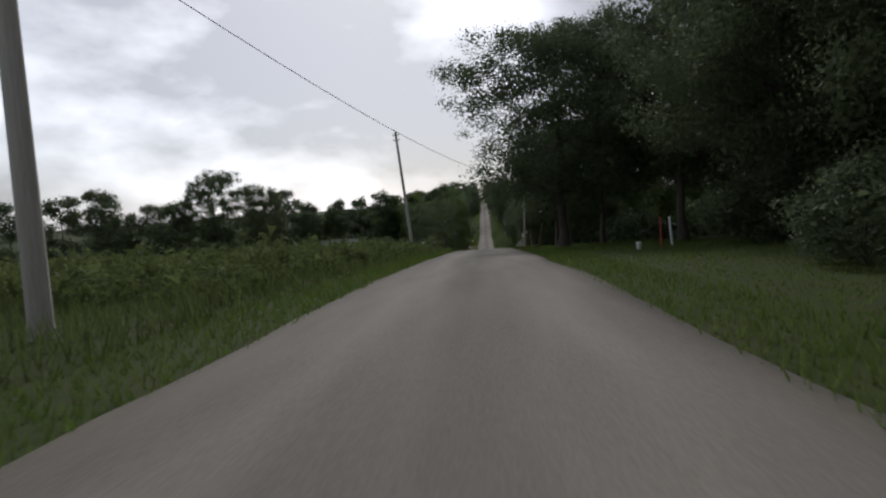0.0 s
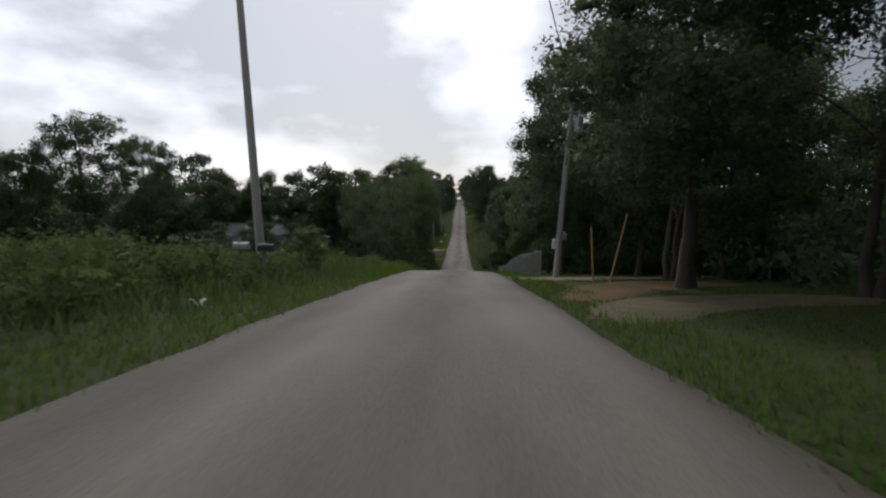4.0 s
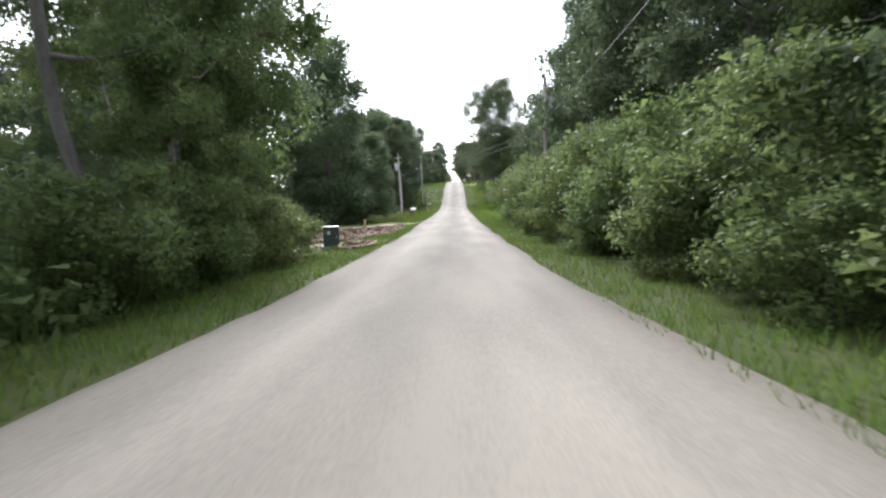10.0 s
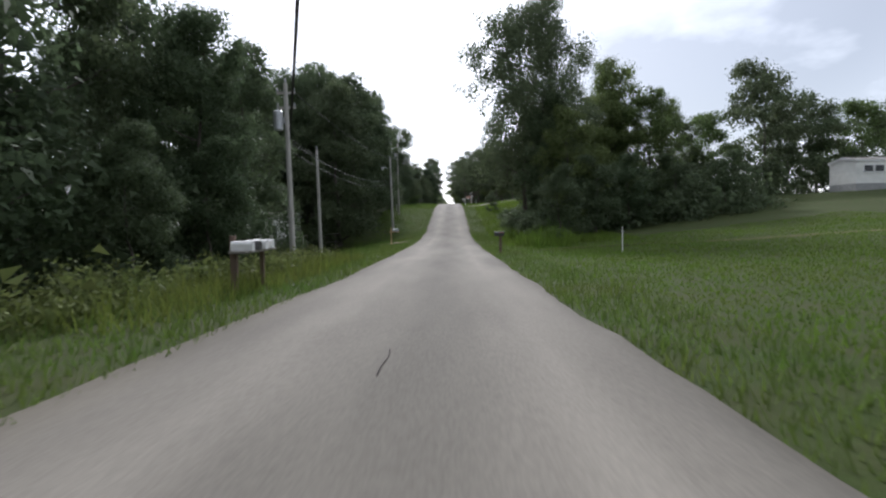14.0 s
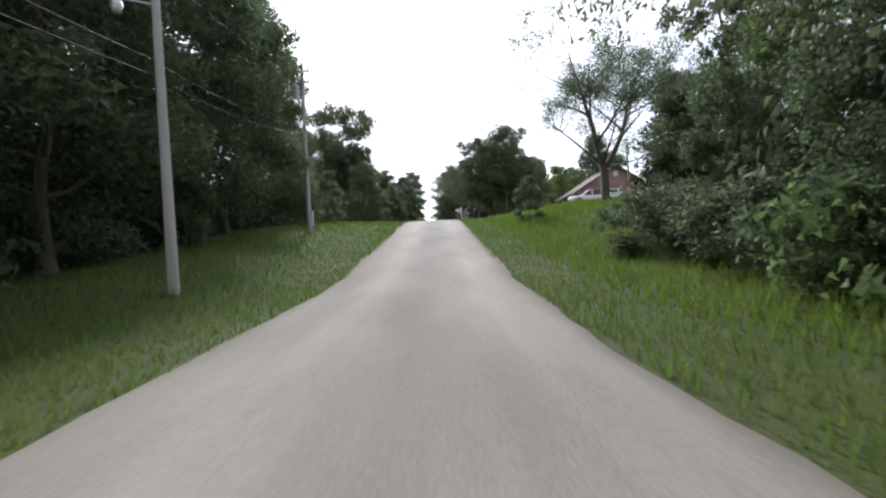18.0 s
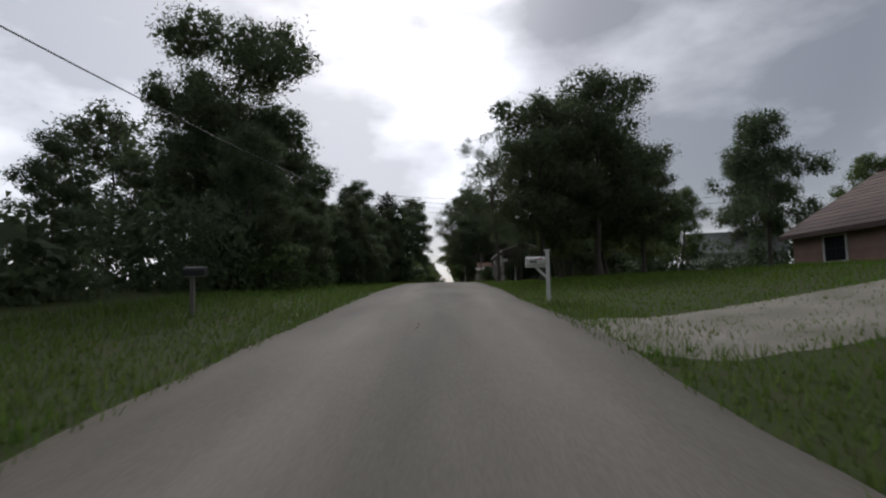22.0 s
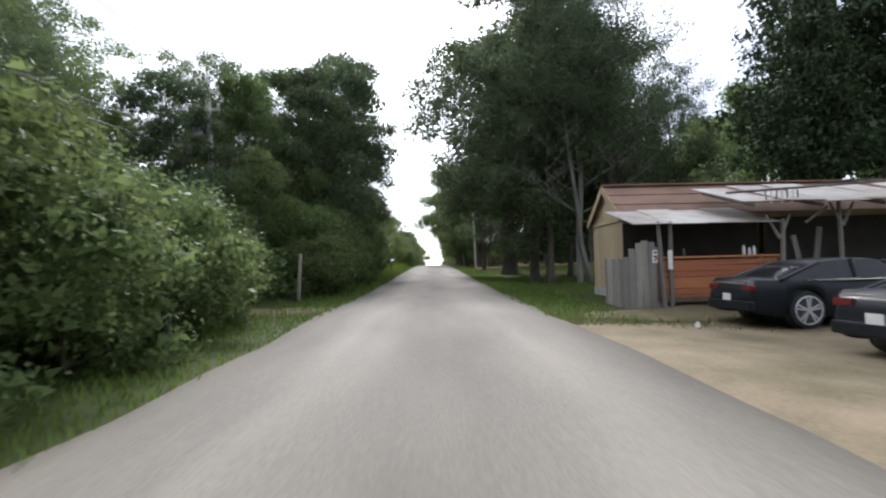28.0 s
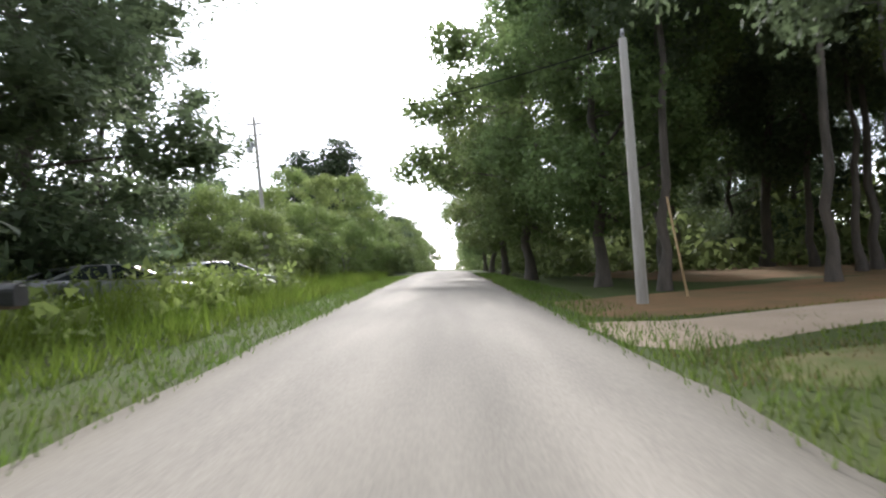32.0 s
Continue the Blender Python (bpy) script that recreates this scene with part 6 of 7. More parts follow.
def gate_post(x, y, h, r, lean=0):
    p = thing("gate_post", x, y, None, 0, "thick old wooden gate post standing in the grass", "post", "old gate posts", (0, lean))
    part("shaft", tubed((0, 0, -0.3), (0, 0, h), r, r * 0.92, sides=12), M_GREYWOOD, p)
    part("post_top", tubed((0, 0, h), (0, 0, h + 0.04), r * 0.92, r * 0.55, sides=12), M_GREYWOOD, p)


gate_post(5.3, 136.0, 1.35, 0.13)
gate_post(9.9, 136.4, 1.4, 0.13, 2)
gate_post(5.0, 137.6, 1.3, 0.11, -2)
gate_post(10.6, 136.6, 1.4, 0.1)
for (xa, xb, yy, zz) in ((5.0, 5.35, 136.9, 0.95), (10.0, 11.6, 136.6, 0.95)):
    r_ = thing("fence_rail", (xa + xb) / 2, yy, None, 0, "grey wooden rail nailed between old posts", "rail")
    part("rail", boxed((0, 0, zz), (max(xb - xa, 0.25), 0.06, 0.1), bevel=0.006), M_GREYWOOD, r_)
log_r = np.random.RandomState(5)
for k in range(4):
    x, y = 5.85 - 0.1 * k + log_r.uniform(-0.08, 0.1), 99.7 + k * 0.55
    g = thing("log", x, y, None, log_r.uniform(75, 105), "split reddish log lying below the fence", "log", "logs by the fence")
    part("log_body", tubed((-0.33, 0, 0.06), (0.33, 0, 0.065), 0.06, 0.05, sides=9), M_LOG, g)
    part("cut_end", tubed((0.33, 0, 0.065), (0.342, 0, 0.065), 0.048, 0.045, sides=9), M_NEWWOOD, g)

# ---- stone bed, box and post by the valley drive ----
def stone_bed(x0, x1, y0, y1, n, label, seed, z0=0.0):
    bed = thing("stone_bed", (x0 + x1) / 2, (y0 + y1) / 2, None, 0, label, "stone bed")
    bx, by, bz = (x0 + x1) / 2, (y0 + y1) / 2, gz((x0 + x1) / 2, (y0 + y1) / 2)
    r = np.random.RandomState(seed)
    shapes = []
    for k in range(6):
        bm = bmesh.new()
        bmesh.ops.create_icosphere(bm, subdivisions=1, radius=1.0)
        for vtx in bm.verts:
            vtx.co *= r.uniform(0.72, 1.15)
        me = bpy.data.meshes.new("stone")
        bm.to_mesh(me)
        bm.free()
        me.materials.append(M_STONE)
        shapes.append(me)
    for k in range(n):
        x, y = r.uniform(x0, x1), r.uniform(y0, y1)
        u, w = (x - bx) / ((x1 - x0) / 2), (y - by) / ((y1 - y0) / 2)
        if u * u + w * w > 1.15:
            continue
        s = r.uniform(0.06, 0.14)
        o = new("stone", shapes[k % 6])
        o.parent = bed
        heap = 0.28 * max(0, 1 - (u * u + w * w)) + z0
        o.matrix_basis = pose(x - bx, y - by, gz(x, y) - bz + heap * r.uniform(0.3, 1) + s * 0.3, r.uniform(0, 360), r.uniform(-30, 30), r.uniform(0, 360)) @ Matrix.Diagonal((s * 1.4, s, s * 0.55, 1))
    # the small rubble between them
    m = int(n * 4.5)
    a, q = r.uniform(0, 6.283, m), np.sqrt(r.uniform(0, 1.05, m))
    px, py = bx + np.cos(a) * q * (x1 - x0) / 2, by + np.sin(a) * q * (y1 - y0) / 2
    vs, fs = [], []
    for x, y in zip(px, py):
        w = r.uniform(0.05, 0.13)
        o = len(vs)
        z = gz(x, y) - bz + 0.02
        vs += [(x - bx + math.cos(t) * w * r.uniform(0.7, 1.2), y - by + math.sin(t) * w * r.uniform(0.7, 1.2), z + h * w) for h in (0, 0.8) for t in (0.3, 1.6, 2.9, 4.1, 5.3)]
        fs += [(o + k, o + (k + 1) % 5, o + 5 + (k + 1) % 5, o + 5 + k) for k in range(5)] + [tuple(o + 5 + k for k in range(5))]
    tagged(mesh_object("rubble", vs, fs, M_RUBBLE, bed), kind="stuff")
    return bed


stone_bed(-9.6, -3.3, 163.0, 181.0, 300, "long heap of tan field stones on the verge", 31)
stone_bed(-4.4, -3.0, 155.8, 158.3, 60, "small heap of grey field stones by the drive", 32)
fb = thing("utility_cabinet", -5.0, 158.0, None, 14, "dark green metal utility cabinet on a pale pad", "utility cabinet", scale=0.8)
part("pad", boxed((0, 0, 0.03), (1.1, 1.3, 0.14), bevel=0.015), M_BLOCK, fb, "pale concrete pad")
part("cabinet_body", boxed((0, 0, 0.61), (0.84, 1.05, 1.02), bevel=0.03), M_GREENMETAL, fb)
part("cabinet_lid", boxed((0, 0, 1.14), (0.9, 1.11, 0.06), bevel=0.02), M_GREENMETAL, fb)
d = part("cabinet_door", boxed((0, -0.535, 0.6), (0.74, 0.02, 0.9), bevel=0.006), M_GREENMETAL, fb)
part("warning_label", boxed((-0.12, -0.548, 0.84), (0.15, 0.004, 0.18)), M_WHITEPAINT, d, "faded warning label")
part("door_handle", boxed((0.28, -0.555, 0.6), (0.04, 0.03, 0.12), bevel=0.008), M_STEEL, d)
part("marker_post", tubed((0.75, -0.3, 0), (0.75, -0.3, 0.8), 0.03), M_RUST, fb)
stake(-6.1, 173.9, 0.85, (0, 0), M_NEWWOOD, "square wooden post standing among the field stones", "wooden_post", 0.09, "post")


# ---- small loose things on the verges ----
def rock(x, y, s, mat, label, seed):
    r = np.random.RandomState(seed)
    g = thing("rock", x, y, None, r.uniform(0, 360), label, "rock")
    bm = bmesh.new()
    bmesh.ops.create_icosphere(bm, subdivisions=2, radius=s)
    for vtx in bm.verts:
        vtx.co = Vector((vtx.co.x * 1.25, vtx.co.y, vtx.co.z * 0.75)) * r.uniform(0.86, 1.12) + Vector((0, 0, s * 0.35))
    part("rock_body", bm, mat, g)


for k, (x, y, s, m, lb) in enumerate(((4.3, 112.2, 0.09, M_STONE, "pale rock in the grass below the fence"), (4.0, 115.3, 0.06, M_STONE, "small pale rock in the verge grass"),
                                      (4.6, 113.5, 0.065, M_STONE, "small pale rock in the verge grass"), (-3.9, 178.3, 0.2, M_DARKROCK, "dark boulder beside the drive"),
                                      (4.9, 51.5, 0.24, M_DARKIN, "dark stump of rock on the lawn"), (4.8, 45.3, 0.07, M_STONE, "small pale rock on the lawn"))):
    rock(x, y, s, m, lb, 60 + k)
part("ball", tubed((5.35, 380, gz(5.35, 380)), (5.35, 380, gz(5.35, 380) + 0.12), 0.06, 0.03), M_WHITEPAINT, thing("paper_cup", 0, 0, 0, 0, "crumpled white cup on the gravel", "litter"))
tyre = thing("old_tyre", 4.0, 127.3, None, 25, "old dark tyre half sunk upright in the grass", "tyre")
vs, fs, nu, nv = [], [], 28, 10
for i in range(nu):
    a = 2 * math.pi * i / nu
    for j in range(nv):
        b = 2 * math.pi * j / nv
        q = 0.22 + 0.07 * math.cos(b)
        vs.append((math.cos(a) * q, 0.1 * math.sin(b), -0.02 + math.sin(a) * q))
for i in range(nu):
    for j in range(nv):
        fs.append((i * nv + j, ((i + 1) % nu) * nv + j, ((i + 1) % nu) * nv + (j + 1) % nv, i * nv + (j + 1) % nv))
mesh_object("tread", vs, fs, M_TYRE, tyre, smooth=True)


# ---- buildings ----
def window(parent, at, w, h, face, shutters=False, panes=(2, 2), trim=M_TRIM):
    """A window on a wall: face is the outward axis ('-x', '-y', '+x')."""
    s = -1 if face[0] == "-" else 1
    flat = face[1] == "y"

    def b(u, d, z, su, sd, sz):
        c = (at[0] + u, at[1] + s * d, at[2] + z) if flat else (at[0] + s * d, at[1] + u, at[2] + z)
        return boxed(c, (su, sd, sz) if flat else (sd, su, sz), bevel=0.004)
    wob = part("window", b(0, 0.01, 0, w, 0.04, h), M_DARKIN, parent)
    for u in (-w / 2 - 0.04, w / 2 + 0.04):
        part("frame", b(u, 0.045, 0, 0.09, 0.06, h + 0.16), trim, wob)
    part("frame", b(0, 0.045, h / 2 + 0.04, w, 0.06, 0.08), trim, wob)
    part("sill", b(0, 0.06, -h / 2 - 0.05, w + 0.2, 0.11, 0.06), trim, wob)
    pw, ph = w / panes[0], h / panes[1]
    for i in range(panes[0]):
        for j in range(panes[1]):
            part("pane", b(-w / 2 + (i + 0.5) * pw, 0.035, -h / 2 + (j + 0.5) * ph, pw - 0.03, 0.012, ph - 0.03), M_GLASS, wob)
    if shutters:
        for u in (-w / 2 - 0.27, w / 2 + 0.27):
            part("shutter", b(u, 0.04, 0, 0.36, 0.05, h + 0.12), M_SHUTTER, wob, "dark green shutter")
    return wob


def gable_house(name, cx, cy, W, L, eave, rise, turn, wall_mat, roof_mat, label, category, z=None, over=0.4, board=0.22, vertical=False, trim=M_TRIM, courses=11, plinth=0.3, group=""):
    """A house with its ridge along local y: side walls at +-W/2, gable walls at +-L/2, boards and roof courses laid singly."""
    h = thing(name, cx, cy, z, turn, label, category, group)
    t = 0.16
    for s in (-1, 1):
        part("side_wall", boxed((s * (W / 2 - t / 2), 0, (eave - 0.4) / 2), (t, L - 2 * t - 0.006, eave + 0.4)), wall_mat, h)
        bm = bmesh.new()
        prism(bm, [(-W / 2, -0.4), (W / 2, -0.4), (W / 2, eave), (0, eave + rise), (-W / 2, eave)], "y", s * L / 2 - (t if s > 0 else 0), s * L / 2 + (0 if s > 0 else t))
        part("gable_wall", bm, wall_mat, h)
        part("plinth", boxed((s * (W / 2 + 0.015), 0, plinth / 2 - 0.2), (0.03, L, plinth + 0.4)), M_BLOCK, h)
        part("plinth", boxed((0, s * (L / 2 + 0.015), plinth / 2 - 0.2), (W + 0.06, 0.03, plinth + 0.4)), M_BLOCK, h)
    # lapped boards on the walls
    if not vertical:
        n = int((eave - plinth) / board)
        for k in range(n):
            zc = plinth + (k + 0.5) * board
            for s in (-1, 1):
                part("siding_board", boxed((s * (W / 2 + 0.012), 0, zc), (0.02, L - 0.02, board * 0.99), roll=s * 3), wall_mat, h)
                part("siding_board", boxed((0, s * (L / 2 + 0.012), zc), (W - 0.02, 0.02, board * 0.99), tilt=-s * 3), wall_mat, h)
        m = int(rise / board)
        for k in range(m):
            zc = eave + (k + 0.5) * board
            ww = W * (1 - (k + 0.9) * board / rise)
            if ww > 0.3:
                for s in (-1, 1):
                    part("siding_board", boxed((0, s * (L / 2 + 0.012), zc), (ww, 0.02, board * 0.99), tilt=-s * 3), wall_mat, h)
    else:
        for s in (-1, 1):
            n = int(L / board)
            for k in range(n):
                part("siding_board", boxed((s * (W / 2 + 0.01), -L / 2 + (k + 0.5) * L / n, (eave + plinth) / 2), (0.018, L / n - 0.012, eave - plinth)), wall_mat, h)
            n = int(W / board)
            for k in range(n):
                u = -W / 2 + (k + 0.5) * W / n
                top_z = eave + rise * (1 - abs(u) / (W / 2)) - 0.08
                part("siding_board", boxed((u, s * (L / 2 + 0.01), (top_z + plinth) / 2), (W / n - 0.012, 0.018, top_z - plinth)), wall_mat, h)
    # roof: two slabs, and courses lapped down each slope
    sl = math.hypot(W / 2, rise)
    ang = math.degrees(math.atan2(rise, W / 2))
    run = W / 2 + over
    drop = rise * run / (W / 2)
    for s in (-1, 1):
        mid = (s * run / 2, 0, eave + rise - drop / 2 + 0.06)
        slope = math.hypot(run, drop)
        slab = part("roof", boxed(mid, (slope, L + 2 * over, 0.1), roll=s * ang), roof_mat, h)
        for k in range(courses):
            f = (k + 0.5) / courses
            part("roof_course", boxed((s * run * f, 0, eave + rise - drop * f + 0.125), (slope / courses * 1.08, L + 2 * over + 0.02, 0.028), roll=s * (ang - 2)), roof_mat, slab)
        part("fascia", boxed((s * (run + 0.012), 0, eave + rise - drop + 0.02), (0.03, L + 2 * over, 0.2)), trim, h)
        for e in (-1, 1):
            part("bargeboard", boxed((s * run / 2, e * (L / 2 + over + 0.014), eave + rise - drop / 2 + 0.02), (slope, 0.03, 0.2), roll=s * ang), trim, h)
    part("ridge_cap", boxed((0, 0, eave + rise + 0.15), (0.3, L + 2 * over, 0.06), bevel=0.02), roof_mat, h)
    return h


def simple_door(h, at, face, w=0.9, hh=2.05, mat=M_TRIM):
    s = -1 if face[0] == "-" else 1
    flat = face[1] == "y"
    c = (at[0], at[1] + s * 0.03, at[2] + hh / 2) if flat else (at[0] + s * 0.03, at[1], at[2] + hh / 2)
    d = part("door", boxed(c, (w, 0.06, hh) if flat else (0.06, w, hh), bevel=0.006), mat, h)
    k = (c[0] + w * 0.38, c[1] + s * 0.05, c[2]) if flat else (c[0] + s * 0.05, c[1] + w * 0.38, c[2])
    part("door_handle", boxed(k, (0.05, 0.05, 0.05), bevel=0.015), M_STEEL, d)


# far house across the meadow, with a blue-grey outbuilding
hz = gz(-45, 169) + 1.1
far_house = gable_house("house", -48.5, 176.8, 7.5, 16, 2.7, 2.1, 80, M_BLUEGREY, M_GREYSHINGLE, "low house with a grey roof and white gable beyond the meadow", "house", z=hz, plinth=0.3)
bm = bmesh.new()
prism(bm, [(-3.7, 2.62), (3.7, 2.62), (0, 4.72)], "y", -8.07, -8.03)
part("gable_siding", bm, M_WHITE, far_house, "white siding in the gable")
for u in (5.5, 2.5, -2.5, -5.5):
    window(far_house, (-3.75 + 0.02, u, 1.5), 1.1, 1.0, "-x")
simple_door(far_house, (-3.75 - 0.02, 0, 0.1), "-x")
part("roof_vent", tubed((-1.9, -0.5, 3.9), (-1.9, -0.5, 4.7), 0.1), M_WHITEPAINT, far_house, "white roof vent pipe")
part("antenna", boxed((-0.2, -7.0, 6.2), (0.04, 3.2, 0.04)), M_STEEL, far_house, "thin roof antenna")
part("antenna_mast", tubed((-0.2, -7.0, 4.9), (-0.2, -7.0, 6.4), 0.025), M_STEEL, far_house)
wing = gable_house("outbuilding", -35.5, 175.2, 6.4, 5.0, 2.0, 1.5, 10, M_BLUEGREY, M_GREYSHINGLE, "small blue-grey outbuilding with white trim", "shed", z=hz, courses=6, vertical=True, board=0.3)
part("porch_roof", boxed((4.6, -0.3, 2.45), (2.9, 3.0, 0.06), roll=6), M_TIN, wing, "pale tin porch roof")
for yy in (-1.6, 1.1):
    part("porch_post", boxed((5.4, yy, 0.7), (0.1, 0.1, 3.0)), M_TRIM, wing)

# white trailer above the second lawn
tz = gz(44, 245)
trailer = gable_house("mobile_home", 47, 245, 4.0, 11, 2.9, 0.35, 90, M_WHITE, M_TIN, "white mobile home on top of the lawn", "mobile home", z=tz, over=0.12, board=0.3, courses=4, plinth=0.6)
for k, u in enumerate((4.3, 3.2, 0.2, -2.6)):
    window(trailer, (-2.02, u, 2.1), 0.9, 0.6, "-x", panes=(2, 1))
simple_door(trailer, (-2.03, 1.6, 0.6), "-x", 0.85, 1.95)

# white trailer below the lane in the woods
left_trailer = gable_house("mobile_home", -22.2, 245.9, 3.8, 11.5, 2.85, 0.4, 90, M_WHITE, M_TIN, "weathered white mobile home with a wooden porch", "mobile home", over=0.12, board=0.3, courses=4, plinth=0.5)
window(left_trailer, (-1.92, -4.0, 1.5), 0.6, 1.0, "-x", panes=(1, 2))
window(left_trailer, (-1.92, 0.8, 1.5), 0.8, 1.0, "-x", panes=(1, 2))
simple_door(left_trailer, (-1.93, -1.6, 0.4), "-x", 0.9, 1.95)
porch = thing("porch", -17.6, 243.2, None, 0, "small weathered wooden porch with railings before the trailer door", "porch")
for k in range(8):
    part("deck_board", boxed((-1.0 + 0.28 * k, 0, 0.45), (0.26, 1.5, 0.04)), M_GREYWOOD, porch)
for xx in (-1.1, 1.1):
    for yy in (-0.7, 0.7):
        part("porch_post", boxed((xx, yy, 0.6), (0.1, 0.1, 1.7)), M_GREYWOOD, porch)
for k in range(12):
    part("baluster", boxed((-1.0 + 0.18 * k, -0.7, 0.9), (0.09, 0.03, 0.85)), M_GREYWOOD, porch)
part("hand_rail", boxed((0, -0.7, 1.36), (2.3, 0.1, 0.06)), M_GREYWOOD, porch)
lean_to = thing("lean_to", -13.4, 244.6, None, 0, "low open lean-to with a pale tin roof in the woods", "shelter")
part("tin_roof", boxed((0, 0, 1.35), (3.8, 2.0, 0.05), roll=-3), M_TIN, lean_to)
for xx in (-1.7, 0.2, 1.7):
    for yy in (-0.85, 0.85):
        part("post", boxed((xx, yy, 0.6), (0.09, 0.09, 1.5)), M_GREYWOOD, lean_to)
part("shelf", boxed((0.2, 0, 0.55), (3.2, 1.4, 0.05)), M_GREYWOOD, lean_to)

# brown house on the crest
bz = -9.35
brown = gable_house("house", 22.7, 310.8, 9.8, 10.6, 2.5, 3.0, 0, M_BRICKSIDE, M_SHINGLE, "brown-sided ranch house with a brown shingle roof", "house", z=bz, over=0.45, trim=M_SHINGLE, courses=14)
bm = bmesh.new()
tube(bm, (0, -5.33, 4.55), (0, -5.40, 4.55), 0.34, sides=20)
part("round_vent", bm, M_TRIM, brown, "round pale gable vent")
for k in range(4):
    part("vent_slat", boxed((0, -5.41, 4.37 + 0.12 * k), (0.52, 0.02, 0.03)), M_GREYWOOD, brown)
window(brown, (-2.6, -5.32, 1.5), 1.2, 1.0, "-y")
window(brown, (2.4, -5.32, 1.5), 1.2, 1.0, "-y")
simple_door(brown, (0.3, -5.33, 0.2), "-y")
window(brown, (-4.92, -2.2, 1.5), 1.4, 1.1, "-x")
window(brown, (-4.92, 2.2, 1.5), 1.4, 1.1, "-x")
part("chimney", boxed((1.2, 2.5, 5.6), (0.6, 0.6, 1.2), bevel=0.02), M_BRICKSIDE, brown, "short brown chimney")

# pale house seen far behind the lawn trees
pale = gable_house("house", 34, 354, 7, 10, 2.6, 2.2, 70, M_WHITE, M_GREYSHINGLE, "pale house with a grey gable roof behind the lawn trees", "house", courses=8)
window(pale, (-3.52, -2, 1.5), 1.1, 1.0, "-x")
window(pale, (0, -5.02, 1.5), 1.1, 1.0, "-y")

# long brown mobile home behind a dark board fence
mob = gable_house("mobile_home", 8.6, 356, 4.2, 15, 3.2, 0.8, 0, M_DARKWOOD, M_SHINGLE, "long dark brown mobile home beside the lane", "mobile home", over=0.2, board=0.3, courses=5, plinth=0.5, trim=M_TIN)
for u in (-5, -1.5, 3.5):
    window(mob, (-2.12, u, 2.2), 0.6, 0.9, "-x", panes=(1, 2))
window(mob, (0.9, -7.52, 2.2), 0.7, 0.8, "-y", panes=(1, 2))
bf = thing("board_fence", 0, 0, 0, 0, "tall dark board fence with uneven tops", "fence")
fr = np.random.RandomState(8)
for k in range(78):
    y = 347.2 + k * 0.2
    x = 5.75 + 0.04 * math.sin(k * 0.4)
    hh = 1.75 + fr.uniform(-0.06, 0.06) + 0.2 * math.sin(k * 0.09)
    part("fence_board", boxed((x, y, gz(x, y) + hh / 2), (0.025, 0.185, hh), roll=fr.uniform(-2, 2)), M_DARKWOOD, bf)
for k in range(8):
    y = 347.2 + k * 2.2
    part("fence_post", boxed((5.85, y, gz(5.85, y) + 0.9), (0.1, 0.1, 2.1)), M_GREYWOOD, bf)
for zz in (0.45, 1.4):
    part("fence_rail", boxed((5.82, 355, gz(5.8, 355) + zz), (0.05, 15.6, 0.09), tilt=1.0), M_GREYWOOD, bf)
sign = thing("sign_post", 6.1, 346.6, None, 0, "small plain sign board on a wooden post", "sign")
part("post", boxed((0, 0, 1.25), (0.1, 0.1, 2.8), bevel=0.008), M_GREYWOOD, sign)
part("sign_board", boxed((0.3, -0.03, 2.25), (0.6, 0.03, 0.32), bevel=0.004), M_WHITEPAINT, sign, "pale blank sign board")
stake(4.9, 362.5, 3.2, (0, 0), M_GREYWOOD, "tall grey post at the corner of the lot", "wooden_post", 0.1, "post")
stake(4.6, 361.6, 1.2, (0, 0), M_GREYWOOD, "short wooden post at the corner of the lot", "wooden_post", 0.07, "post")
flag = thing("red_banner", 6.3, 363.6, None, 0, "faded red banner hanging by the fence end", "banner")
part("pole", tubed((0, 0, 0), (0, 0, 2.6), 0.03), M_STEEL, flag)
bm = bmesh.new()
bmesh.ops.create_grid(bm, x_segments=6, y_segments=6, size=0.35, matrix=pose(0.35, 0, 2.2, 90, 0, 0))
for vtx in bm.verts:
    vtx.co.y += 0.05 * math.sin(vtx.co.x * 14)
part("cloth", bm, M_RED, flag)

# the old shed with its tin-roofed porch
shed = gable_house("shed", 11.62, 387.2, 3.2, 11.5, 2.35, 1.0, 90, M_TANWOOD, M_RUSTROOF, "old tan plywood shed with a rusty red metal roof", "shed", over=0.15, board=0.6, vertical=True, trim=M_TANWOOD, courses=3, plinth=0.12)
part("gable_trim", boxed((0, 5.79, 2.28), (3.25, 0.04, 0.1)), M_TANWOOD, shed, "pale trim board under the gable")
sp = thing("shed_porch", 6.0, 383.7, None, 0, "ramshackle porch of posts, boards and loose tin sheets before the shed", "porch")
for k in range(6):
    hh = (1.3, 1.52, 1.66, 1.72, 1.68, 1.55)[k]
    part("wall_plank", boxed((-0.86 + 0.17 * k, -0.26 + 0.01 * (k % 2), hh / 2 - 0.05), (0.163, 0.03, hh + 0.1), roll=(k % 3 - 1) * 0.6), M_GREYWOOD, sp)
for k in range(8):
    part("wall_plank", boxed((-0.9 + 0.02 * math.sin(k), 1.3 - k * 0.18, 0.6), (0.03, 0.17, 1.35 - 0.05 * (k % 3)), tilt=(k % 3 - 1) * 0.8), M_GREYWOOD, sp)
# porch shade as a near-black sheet in front of the tan shed boards
part("inner_wall", boxed((1.7, 1.55, 1.15), (4.0, 0.05, 2.3)), M_DARKIN, sp, "dark sheet for the shade behind the counter")
